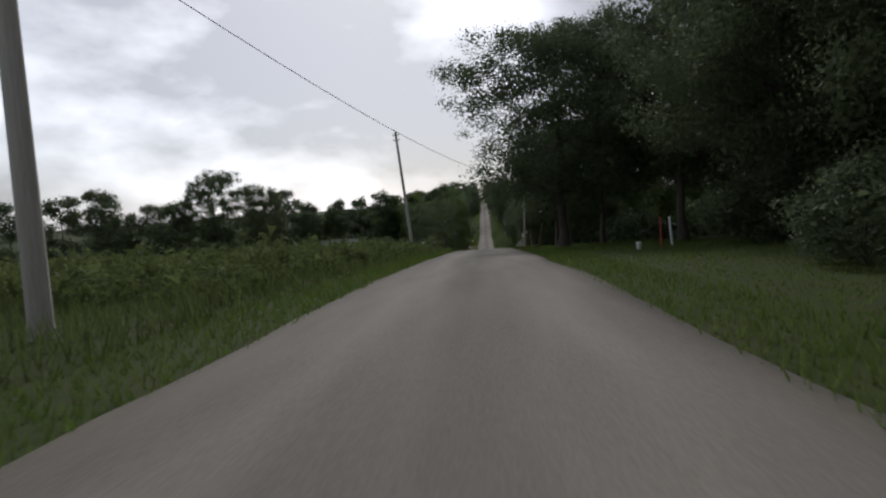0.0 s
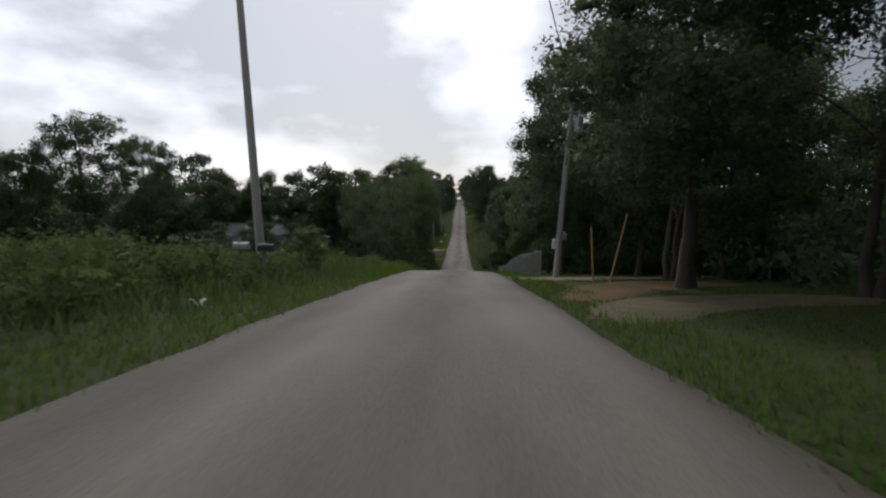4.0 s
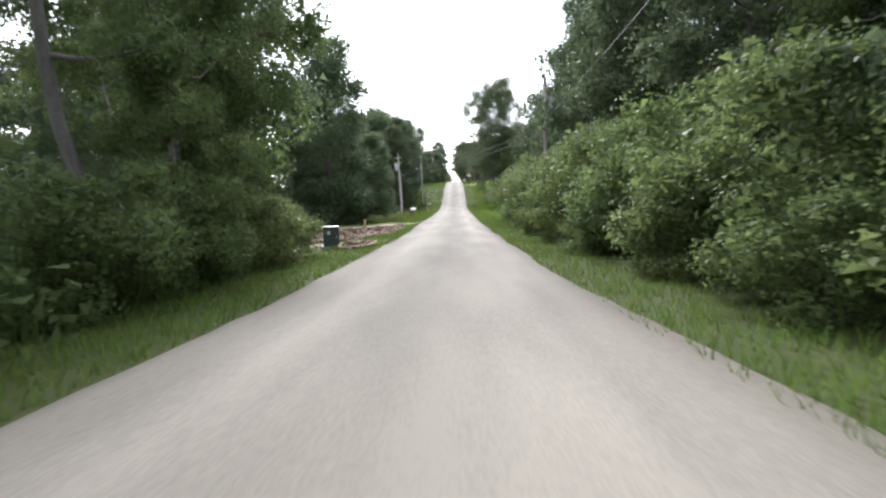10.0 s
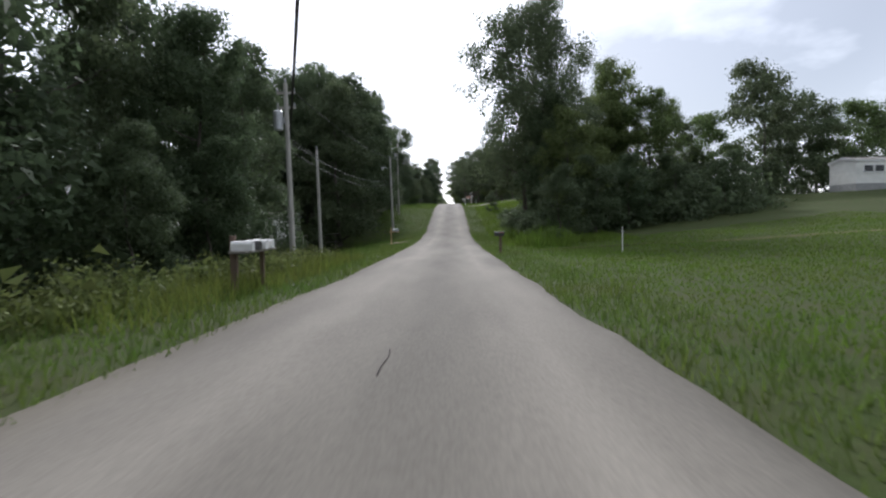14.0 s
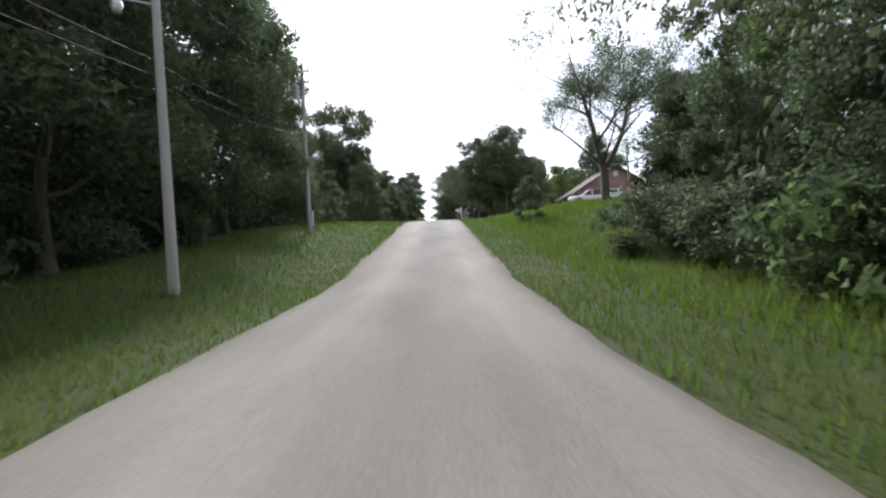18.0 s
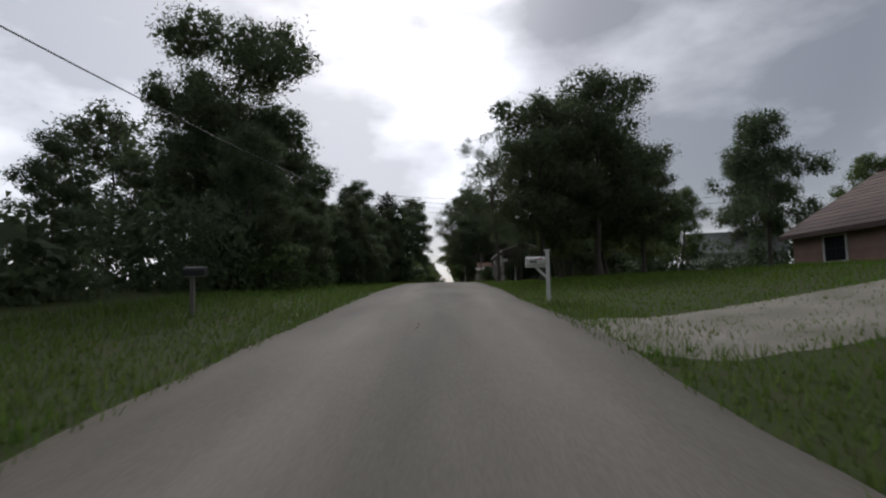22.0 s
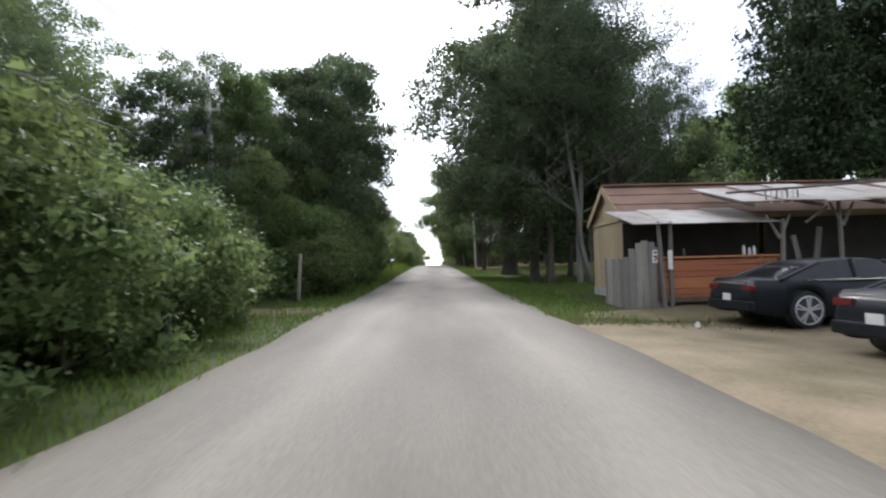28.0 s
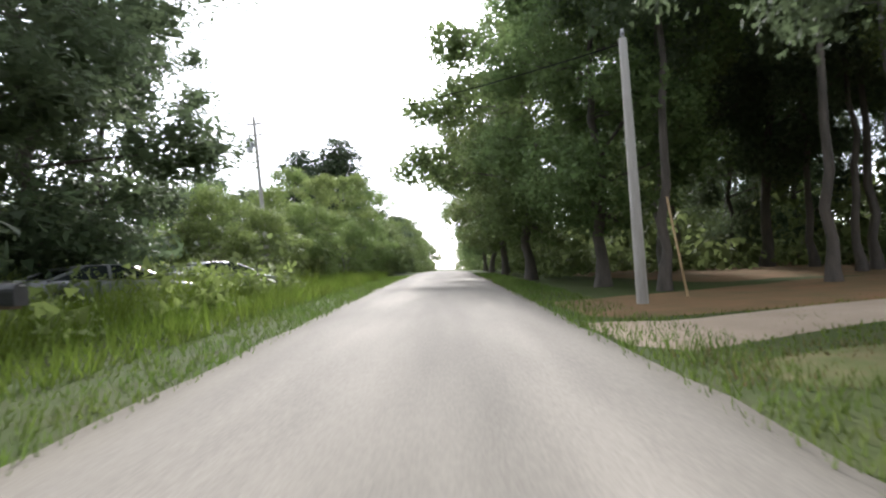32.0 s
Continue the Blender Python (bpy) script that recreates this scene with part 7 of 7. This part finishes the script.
for k in range(7):
    part("counter_board", boxed((1.6, -0.22, 0.22 + 0.15 * k), (3.3, 0.035, 0.14), roll=(k % 3 - 1) * 0.4), M_ORANGEWOOD, sp, "orange-stained board")
part("counter_top", boxed((1.6, -0.1, 1.26), (3.4, 0.4, 0.05)), M_ORANGEWOOD, sp, "orange-stained counter top")
for k in range(4):
    part("tin_sheet", boxed((-0.2 + 0.95 * k, 0.75, 2.42 + 0.012 * (k % 2)), (1.0, 2.5, 0.02), tilt=13 + (k % 2)), M_TIN, sp)
for k, xx in enumerate((0.1, 0.32, 3.2, 4.9, 6.6, 8.4, 10.2, 12.0)):
    part("post", tubed((xx, -0.35 + 0.1 * (k % 2), -0.1), (xx + 0.1 * (k % 3 - 1), -0.3, 2.2 if k < 3 else 2.75), 0.065, 0.055, sides=8), M_GREYWOOD, sp)
for k in range(9):
    part("tin_sheet", boxed((2.6 + 1.0 * k, 0.75 - 0.14 * (k % 3), 3.0 + 0.025 * (k % 2)), (1.07, 3.0, 0.02), tilt=14 + (k % 3), roll=(k % 2)), M_TIN, sp)
for k in range(6):
    part("rafter", boxed((2.4 + 1.7 * k, 0.72, 2.86), (0.07, 2.9, 0.09), tilt=14), M_GREYWOOD, sp)
# same near-black sheet, painting the shade under the rest of the tin
part("back_wall", boxed((8.2, 1.62, 1.2), (8.6, 0.05, 2.4)), M_DARKIN, sp, "dark sheet for the shade at the back of the porch")
for k in range(3):
    part("brace", boxed((4.2 + 2.8 * k, -0.3, 2.3), (0.7, 0.05, 0.06), roll=35 if k % 2 else -35), M_GREYWOOD, sp)
for k in range(3):
    part("fence_plank", boxed((10.8, -0.5, 0.4 + 0.35 * k), (3.0, 0.04, 0.16), roll=k - 1), M_GREYWOOD, sp)
ns = part("notice", boxed((-0.1, -0.29, 1.3), (0.14, 0.012, 0.34)), M_WHITEPAINT, sp, "pale notice with dark lettering bars")
for k in range(3):
    part("letter_bar", boxed((-0.1, -0.298, 1.4 - 0.1 * k), (0.1 - 0.02 * k, 0.006, 0.04)), M_INK, ns)
# forked log props, slats and loose boards of the porch
for k, (xx, zz) in enumerate(((3.2, 1.7), (4.9, 2.0), (6.6, 2.1), (10.2, 2.0))):
    for sgn in (-1, 1):
        part("fork_branch", tubed((xx, -0.3, zz), (xx + sgn * 0.32, -0.28, zz + 0.62), 0.045, 0.03, sides=7), M_GREYWOOD, sp)
for k in range(7):
    part("slat", boxed((2.75 + 0.14 * k, -0.52, 2.78), (0.035, 0.03, 0.34), roll=(k % 3 - 1) * 6), M_WHITEPAINT if k % 2 else M_GREYWOOD, sp)
part("loose_pole", tubed((1.6, -0.75, 2.86), (6.2, -0.62, 3.12), 0.03, sides=7), M_DARKWOOD, sp, "dark loose pole on the tin")
part("loose_board", boxed((5.6, -0.45, 3.17), (2.6, 0.14, 0.025), roll=-1.5, turn=4), M_DARKWOOD, sp)
part("wall_plank", boxed((4.3, -0.05, 1.0), (0.16, 0.03, 2.0), roll=8), M_GREYWOOD, sp)
part("wall_plank", boxed((4.0, 0.1, 0.9), (0.14, 0.03, 1.8), roll=-12), M_GREYWOOD, sp)
part("hanging_cloth", boxed((0.28, -0.33, 1.2), (0.12, 0.03, 0.5), bevel=0.012), M_WHITEPAINT, sp, "pale rag hanging on a post")
part("counter_frame", boxed((1.6, -0.245, 0.16), (3.35, 0.04, 0.12)), M_BROWNPOST, sp, "dark foot rail of the counter")
for xx in (0.0, 3.2):
    part("counter_frame", boxed((xx, -0.25, 0.68), (0.1, 0.05, 1.12)), M_BROWNPOST, sp)
for k, (xx, hh, mt) in enumerate(((2.35, 0.26, M_WHITEPAINT), (2.5, 0.2, M_LAMPGLASS), (2.62, 0.24, M_WHITEPAINT), (0.75, 0.22, M_GREENMETAL))):
    bt = thing("bottle", 6.0 + xx, 383.6, gz(6.0, 383.7) + 1.285, 0, "pale bottle standing on the orange counter" if mt is not M_GREENMETAL else "dark green bottle on the orange counter", "bottle", "bottles on the counter")
    part("bottle_body", tubed((0, 0, 0), (0, 0, hh * 0.66), 0.04, sides=12), mt, bt)
    part("neck", tubed((0, 0, hh * 0.66), (0, 0, hh), 0.036, 0.014, sides=12), mt, bt)
dish = thing("satellite_dish", 20.5, 386, None, 0, "grey satellite dish on a thin mast beside the porch", "satellite dish")
part("mast", tubed((0, 0, 0), (0, 0, 2.9), 0.03), M_STEEL, dish)
bm = bmesh.new()
bmesh.ops.create_uvsphere(bm, u_segments=16, v_segments=8, radius=0.4, matrix=pose(0, -0.1, 3.05, 70, 0, 20) @ Matrix.Diagonal((1, 1, 0.18, 1)))
part("bowl", bm, M_STEEL, dish, smooth=True)

# white house with dark shutters
white = gable_house("house", 25.4, 427, 9.2, 12, 2.75, 1.9, 0, M_WHITE, M_PALESHINGLE, "white vinyl-sided house with dark shutters and a pale tan roof", "house", over=0.5, board=0.2, courses=14, plinth=0.4)
window(white, (-4.62, -4.7, 1.65), 0.85, 1.25, "-x", True, (2, 3))
window(white, (-4.62, -1.9, 1.65), 0.85, 1.25, "-x", True, (2, 3))
window(white, (-4.62, 3.0, 1.7), 1.7, 1.1, "-x", True, (3, 2))
simple_door(white, (-4.63, 0.6, 0.35), "-x", mat=M_SHUTTER)
part("porch_roof", boxed((-5.75, 1.1, 2.62), (2.3, 4.6, 0.08), roll=-6), M_PALESHINGLE, white, "low porch roof")
for yy in (-0.9, 1.2, 3.2):
    part("porch_post", boxed((-6.7, yy, 1.2), (0.14, 0.14, 2.6), bevel=0.01), M_TRIM, white)
part("porch_slab", boxed((-5.75, 1.1, 0.05), (2.4, 4.6, 0.22)), M_BLOCK, white)
part("downpipe", tubed((-4.72, -5.85, 0.2), (-4.72, -5.85, 2.6), 0.04), M_TRIM, white)
part("air_unit", boxed((-1.2, -6.45, 0.35), (0.8, 0.6, 0.8), bevel=0.03), M_STEEL, white, "grey outdoor air unit")
part("gutter", boxed((-5.17, -3.6, 2.42), (0.1, 5.2, 0.09), bevel=0.01), M_TRIM, white, "white roof gutter")
row_of("bush", [(18.6, 420.6, 1.9, 0.62), (19.1, 418.8, 1.7, 0.7)], "bushes before the white house", "clipped rounded bush before the white house")
row_of("bush_b", [(17.2, 424.2, 1.1, 0.8)], "bushes before the white house", "low light green bush before the white house")
row_of("bush", [(15.6, 437.5, 1.6, 0.7)], "bushes before the white house", "scraggly bush beside the parked pickup")


# ---- vehicles ----
def wheel(parent, x, y, r, w, side):
    wh = part("wheel", tubed((x, y - w / 2, r), (x, y + w / 2, r), r * 0.99, sides=24), M_TYRE, parent)
    bm = bmesh.new()
    ye = y + side * (w / 2 + 0.006)
    tube(bm, (x, ye - side * 0.02, r), (x, ye, r), r * 0.8, r * 0.78, sides=24)
    part("rim_plate", bm, M_BLACKMETAL, wh)
    bm = bmesh.new()
    for k in range(10):
        a = (k // 2) * 72 + (9 if k % 2 else -9)
        box(bm, (x + math.sin(radians(a)) * r * 0.42, ye + side * 0.012, r + math.cos(radians(a)) * r * 0.42), (0.035, 0.022, r * 0.72), roll=a)
    tube(bm, (x, ye, r), (x, ye + side * 0.03, r), r * 0.16, sides=12)
    part("rim", bm, M_ALLOY, wh, "bright spoked rim")
    n, vs, fs = 28, [], []
    for k in range(n):
        ca, sa = math.cos(2 * math.pi * k / n), math.sin(2 * math.pi * k / n)
        for q, d in ((0.80, 0.0), (0.80, 0.022), (0.73, 0.022), (0.73, 0.0)):
            vs.append((x + ca * r * q, ye + side * d, r + sa * r * q))
    for k in range(n):
        for j in range(3):
            p, q = 4 * k + j, 4 * ((k + 1) % n) + j
            fs.append((p, p + 1, q + 1, q))
    mesh_object("rim_lip", vs, fs, M_ALLOY, wh, "bright rim edge", True)


def smooth_line(pts, rounding, per=6):
    """A line through the points with its corners rounded."""
    p = [np.array(q, float) for q in [pts[0], *pts, pts[-1]]]
    out = []
    for a, b, c, d in zip(p[:-3], p[1:-2], p[2:-1], p[3:]):
        for k in range(per):
            t = k / per
            round_ = 0.5 * (2 * b + (c - a) * t + (2 * a - 5 * b + 4 * c - d) * t ** 2 + (3 * b - a - 3 * c + d) * t ** 3)
            out.append(tuple(rounding * round_ + (1 - rounding) * (b + (c - b) * t)))
    return out + [tuple(pts[-1])]


def vehicle(name, x, y, turn, label, category, paint, L, W, lower, glass, wheels, r, group="parked vehicles", bright=True):
    """A car facing local +x. lower and glass are side outlines of (x, z)."""
    v = thing(name, x, y, None, turn, label, category, group)
    # body: cross-sections along the car, lifted over the wheels, rounded at the ends
    tops_ = sorted(lower[2:])
    zb0, nose, tail = min(lower[0][1], lower[1][1]), max(p[0] for p in lower), min(p[0] for p in lower)
    st = np.unique(np.concatenate([np.linspace(tail, nose, 44)] + [wx + r * 1.12 * np.array([-1.02, -1, -0.9, -0.7, -0.4, 0, 0.4, 0.7, 0.9, 1, 1.02]) for wx in wheels]))
    st = st[(st >= tail) & (st <= nose)]
    bvs, bfs = [], []
    for xs in st:
        zt_ = float(np.interp(xs, [p[0] for p in tops_], [p[1] for p in tops_]))
        e = abs(xs - (nose + tail) / 2) / ((nose - tail) / 2)
        wd = W / 2 * (1 - 0.16 * e ** 7)
        zb = zb0 + 0.14 * e ** 10
        for wx in wheels:
            if abs(xs - wx) < r * 1.12:
                zb = max(zb, r + math.sqrt((r * 1.12) ** 2 - (xs - wx) ** 2))
        zb = min(zb, zt_ - 0.08)
        half = [(0.90, zb), (0.97, zb + (zt_ - zb) * 0.12), (1.0, zb + (zt_ - zb) * 0.45), (0.985, zb + (zt_ - zb) * 0.72), (0.955, zt_ - (zt_ - zb) * 0.06), (0.88, zt_), (0.5, zt_ + 0.025), (0.0, zt_ + 0.03)]
        bvs += [(xs, wd * u, z) for u, z in half] + [(xs, -wd * u, z) for u, z in half[-2::-1]]
    m = 15
    for k in range(len(st) - 1):
        bfs += [(k * m + q, k * m + q + 1, (k + 1) * m + q + 1, (k + 1) * m + q) for q in range(m - 1)]
    bfs += [tuple(range(m))[::-1], tuple((len(st) - 1) * m + q for q in range(m))]
    mesh_object("body", bvs, bfs, paint, v, smooth=True)
    bm = bmesh.new()
    curve = smooth_line(glass, 0.2 if name == "pickup_truck" else 0.75)
    vs = prism(bm, curve, "y", -W / 2 + 0.06, W / 2 - 0.06)
    zt = max(g[1] for g in glass)
    for vtx in vs:
        vtx.co.y *= 1 - 0.16 * (vtx.co.z - glass[0][1]) / (zt - glass[0][1])
    part("cabin_glass", bm, M_GLASS, v, "dark tinted glass")
    tops = [g for g in glass if g[1] > zt - 0.06]
    xa, xb = min(g[0] for g in tops), max(g[0] for g in tops)
    # roof skin: a thin crowned shell that follows the top of the glass
    rvs, rfs = [], []
    line = [p for p in curve if glass[1][0] - 0.16 <= p[0] <= glass[-2][0] + 0.16]
    for xs, zs in line:
        hw = (W / 2 - 0.06) * (1 - 0.16 * (zs - glass[0][1]) / (zt - glass[0][1])) + 0.012
        rvs += [(xs, hw * u, zs + dz) for u, dz in ((1, -0.045), (0.97, 0.0), (0.8, 0.022), (0.4, 0.034), (0, 0.038), (-0.4, 0.034), (-0.8, 0.022), (-0.97, 0.0), (-1, -0.045), (-0.95, -0.05), (0, -0.012), (0.95, -0.05))]
    for k in range(len(line) - 1):
        rfs += [(12 * k + q, 12 * k + (q + 1) % 12, 12 * k + 12 + (q + 1) % 12, 12 * k + 12 + q) for q in range(12)]
    rfs += [tuple(range(12))[::-1], tuple(12 * (len(line) - 1) + q for q in range(12))]
    mesh_object("roof", rvs, rfs, paint, v, smooth=True)
    wl_, wr_ = W / 2 - 0.06, (W / 2 - 0.06) * 0.84
    n = len(glass)
    for s in (-1, 1):
        for gx_, gt in ((glass[0], glass[1]), (glass[-1], glass[-2])):
            part("pillar", tubed((gx_[0], s * wl_, gx_[1]), (gt[0], s * (wr_ + 0.01), gt[1]), 0.04, sides=6), paint, v)
        xm = (xa + xb) / 2
        part("pillar", tubed((xm, s * (wl_ + 0.005), glass[0][1]), (xm, s * (wr_ + 0.012), zt), 0.045, sides=6), paint, v)
        for wx in wheels:
            bm = bmesh.new()
            tube(bm, (wx, s * (W / 2 - 0.5), r), (wx, s * (W / 2 - 0.12), r), r * 1.1, sides=24)
            part("wheel_arch", bm, M_BLACKMETAL, v)
            wheel(v, wx, s * (W / 2 - 0.09), r, 0.22, s)
        part("mirror", boxed((glass[-1][0] - 0.1, s * (W / 2 + 0.08), glass[0][1] + 0.06), (0.12, 0.2, 0.13), bevel=0.03), paint, v)
        part("head_light", boxed((L / 2 - 0.07, s * (W / 2 - 0.3), 0.68), (0.1, 0.36, 0.13), bevel=0.03), M_LAMPGLASS, v)
        part("tail_light", boxed((-L / 2 + 0.06, s * (W / 2 - 0.3), 0.82), (0.1, 0.38, 0.12), bevel=0.03), M_REDLENS, v)
        part("door_handle", boxed((0.1, s * (W / 2 + 0.0), glass[0][1] - 0.12), (0.16, 0.03, 0.03)), M_CHROME, v)
        part("sill_trim", boxed((0, s * (W / 2 - 0.01), glass[0][1] - 0.01), ((glass[-1][0] - glass[0][0]) * 0.9, 0.02, 0.025)), M_CHROME, v)
    part("front_bumper", boxed((L / 2 - 0.02, 0, 0.42), (0.12, W * 0.86, 0.2), bevel=0.04), M_CHROME if bright else paint, v)
    part("rear_bumper", boxed((-L / 2 + 0.02, 0, 0.45), (0.12, W * 0.88, 0.2), bevel=0.04), M_BLACKCAR if paint is M_BLACKCAR else (M_CHROME if bright else paint), v)
    part("grille", boxed((L / 2 - 0.02, 0, 0.66), (0.08, W * 0.45, 0.14), bevel=0.02), M_BLACKMETAL, v)
    part("plate_bar", boxed((-L / 2 - 0.045, 0, 0.62), (0.01, 0.3, 0.15)), M_WHITEPAINT, v, "pale blank plate")
    part("trunk_strip", boxed((-L / 2 + 0.005, 0, 0.93), (0.04, W * 0.7, 0.035)), M_CHROME, v)
    return v


SEDAN_LOW = [(-2.5, 0.25), (2.48, 0.22), (2.52, 0.55), (2.42, 0.74), (1.0, 0.92), (-1.6, 0.98), (-2.42, 1.0), (-2.52, 0.7)]
SEDAN_GLASS = [(-1.95, 0.97), (-1.05, 1.31), (-0.25, 1.36), (0.3, 1.31), (1.35, 0.92)]
PICKUP_LOW = [(-2.9, 0.45), (2.8, 0.4), (2.85, 0.8), (2.75, 1.08), (1.5, 1.16), (-2.88, 1.16), (-2.92, 0.8)]
PICKUP_GLASS = [(-1.0, 1.16), (-0.85, 1.78), (0.0, 1.84), (0.55, 1.80), (1.35, 1.16)]
HATCH_LOW = [(-2.0, 0.25), (2.0, 0.22), (2.05, 0.5), (1.95, 0.7), (0.9, 0.86), (-1.9, 0.92), (-2.05, 0.6)]
HATCH_GLASS = [(-1.92, 0.92), (-1.35, 1.36), (-0.4, 1.42), (0.2, 1.38), (1.0, 0.87)]
SUV_LOW = [(-2.2, 0.35), (2.2, 0.32), (2.25, 0.7), (2.15, 0.98), (1.1, 1.06), (-2.18, 1.06), (-2.24, 0.7)]
SUV_GLASS = [(-2.1, 1.06), (-1.85, 1.68), (-0.5, 1.74), (0.35, 1.70), (1.1, 1.06)]

vehicle("sedan", 8.7, 376.6, 3, "glossy black sedan with large chrome wheels on the gravel lot", "car", M_BLACKCAR, 5.05, 1.88, SEDAN_LOW, SEDAN_GLASS, (-1.52, 1.53), 0.37)
vehicle("sedan", 8.95, 380.9, 2, "dark sedan parked behind the black one on the gravel", "car", M_BLACKCAR, 5.05, 1.86, SEDAN_LOW, SEDAN_GLASS, (-1.45, 1.53), 0.36, bright=False)
truck = vehicle("pickup_truck", 18.9, 302.4, 178, "white crew-cab pickup truck with a cap over the bed", "pickup truck", M_WHITECAR, 5.8, 1.98, PICKUP_LOW, PICKUP_GLASS, (-1.75, 1.8), 0.40)
part("bed_cap", boxed((-1.95, 0, 1.46), (1.85, 1.82, 0.62), bevel=0.08), M_WHITECAR, truck, "white bed cap")
for s in (-1, 1):
    part("cap_window", boxed((-1.95, s * 0.915, 1.52), (1.4, 0.02, 0.28), bevel=0.005), M_GLASS, truck)
vehicle("pickup_truck", 22.9, 437.3, 181, "white pickup truck parked past the porch", "pickup truck", M_WHITECAR, 5.8, 1.96, PICKUP_LOW, PICKUP_GLASS, (-1.75, 1.8), 0.40)
vehicle("small_car", -20.3, 195.0, -61, "white hatchback car parked at the edge of the lawn", "car", M_WHITECAR, 4.5, 1.75, HATCH_LOW, HATCH_GLASS, (-1.3, 1.3), 0.31, bright=False)
vehicle("sedan", -8.6, 444, 62, "dark car sunk in the roadside weeds", "car", M_GREYCAR, 5.05, 1.86, SEDAN_LOW, SEDAN_GLASS, (-1.52, 1.53), 0.35, bright=False)
vehicle("sedan", -9.5, 438.5, 60, "dull grey old car standing in the tall weeds", "car", M_GREYCAR, 5.05, 1.86, SEDAN_LOW, SEDAN_GLASS, (-1.52, 1.53), 0.35, bright=False)
vehicle("estate_car", 20, 66, 150, "dark car parked under the lawn trees", "car", M_GREYCAR, 4.5, 1.85, SUV_LOW, SUV_GLASS, (-1.35, 1.35), 0.36, bright=False)
vehicle("estate_car", 26, 58, 20, "dark red car parked far under the trees", "car", M_RED, 4.5, 1.85, SUV_LOW, SUV_GLASS, (-1.35, 1.35), 0.36, bright=False)
row_of("scrub_b", [(8.4, 346.6, 3.2, 0.8), (10.2, 346.4, 3.6, 0.9), (12.2, 346.8, 3.8, 0.95), (14.2, 347.6, 3.8, 1.0), (16.5, 348.5, 4.0, 1.1), (19, 350, 4.2, 1.2), (21.5, 351, 4.4, 1.3)], "dark bushes before the mobile home", "dense dark bush before the long mobile home")
row_of("bush", [(7.1, 347.2, 2.0, 0.6), (5.0, 351.5, 1.9, 0.75), (4.9, 353.4, 1.6, 0.7)], "dark bushes before the mobile home", "dark bush growing against the board fence")
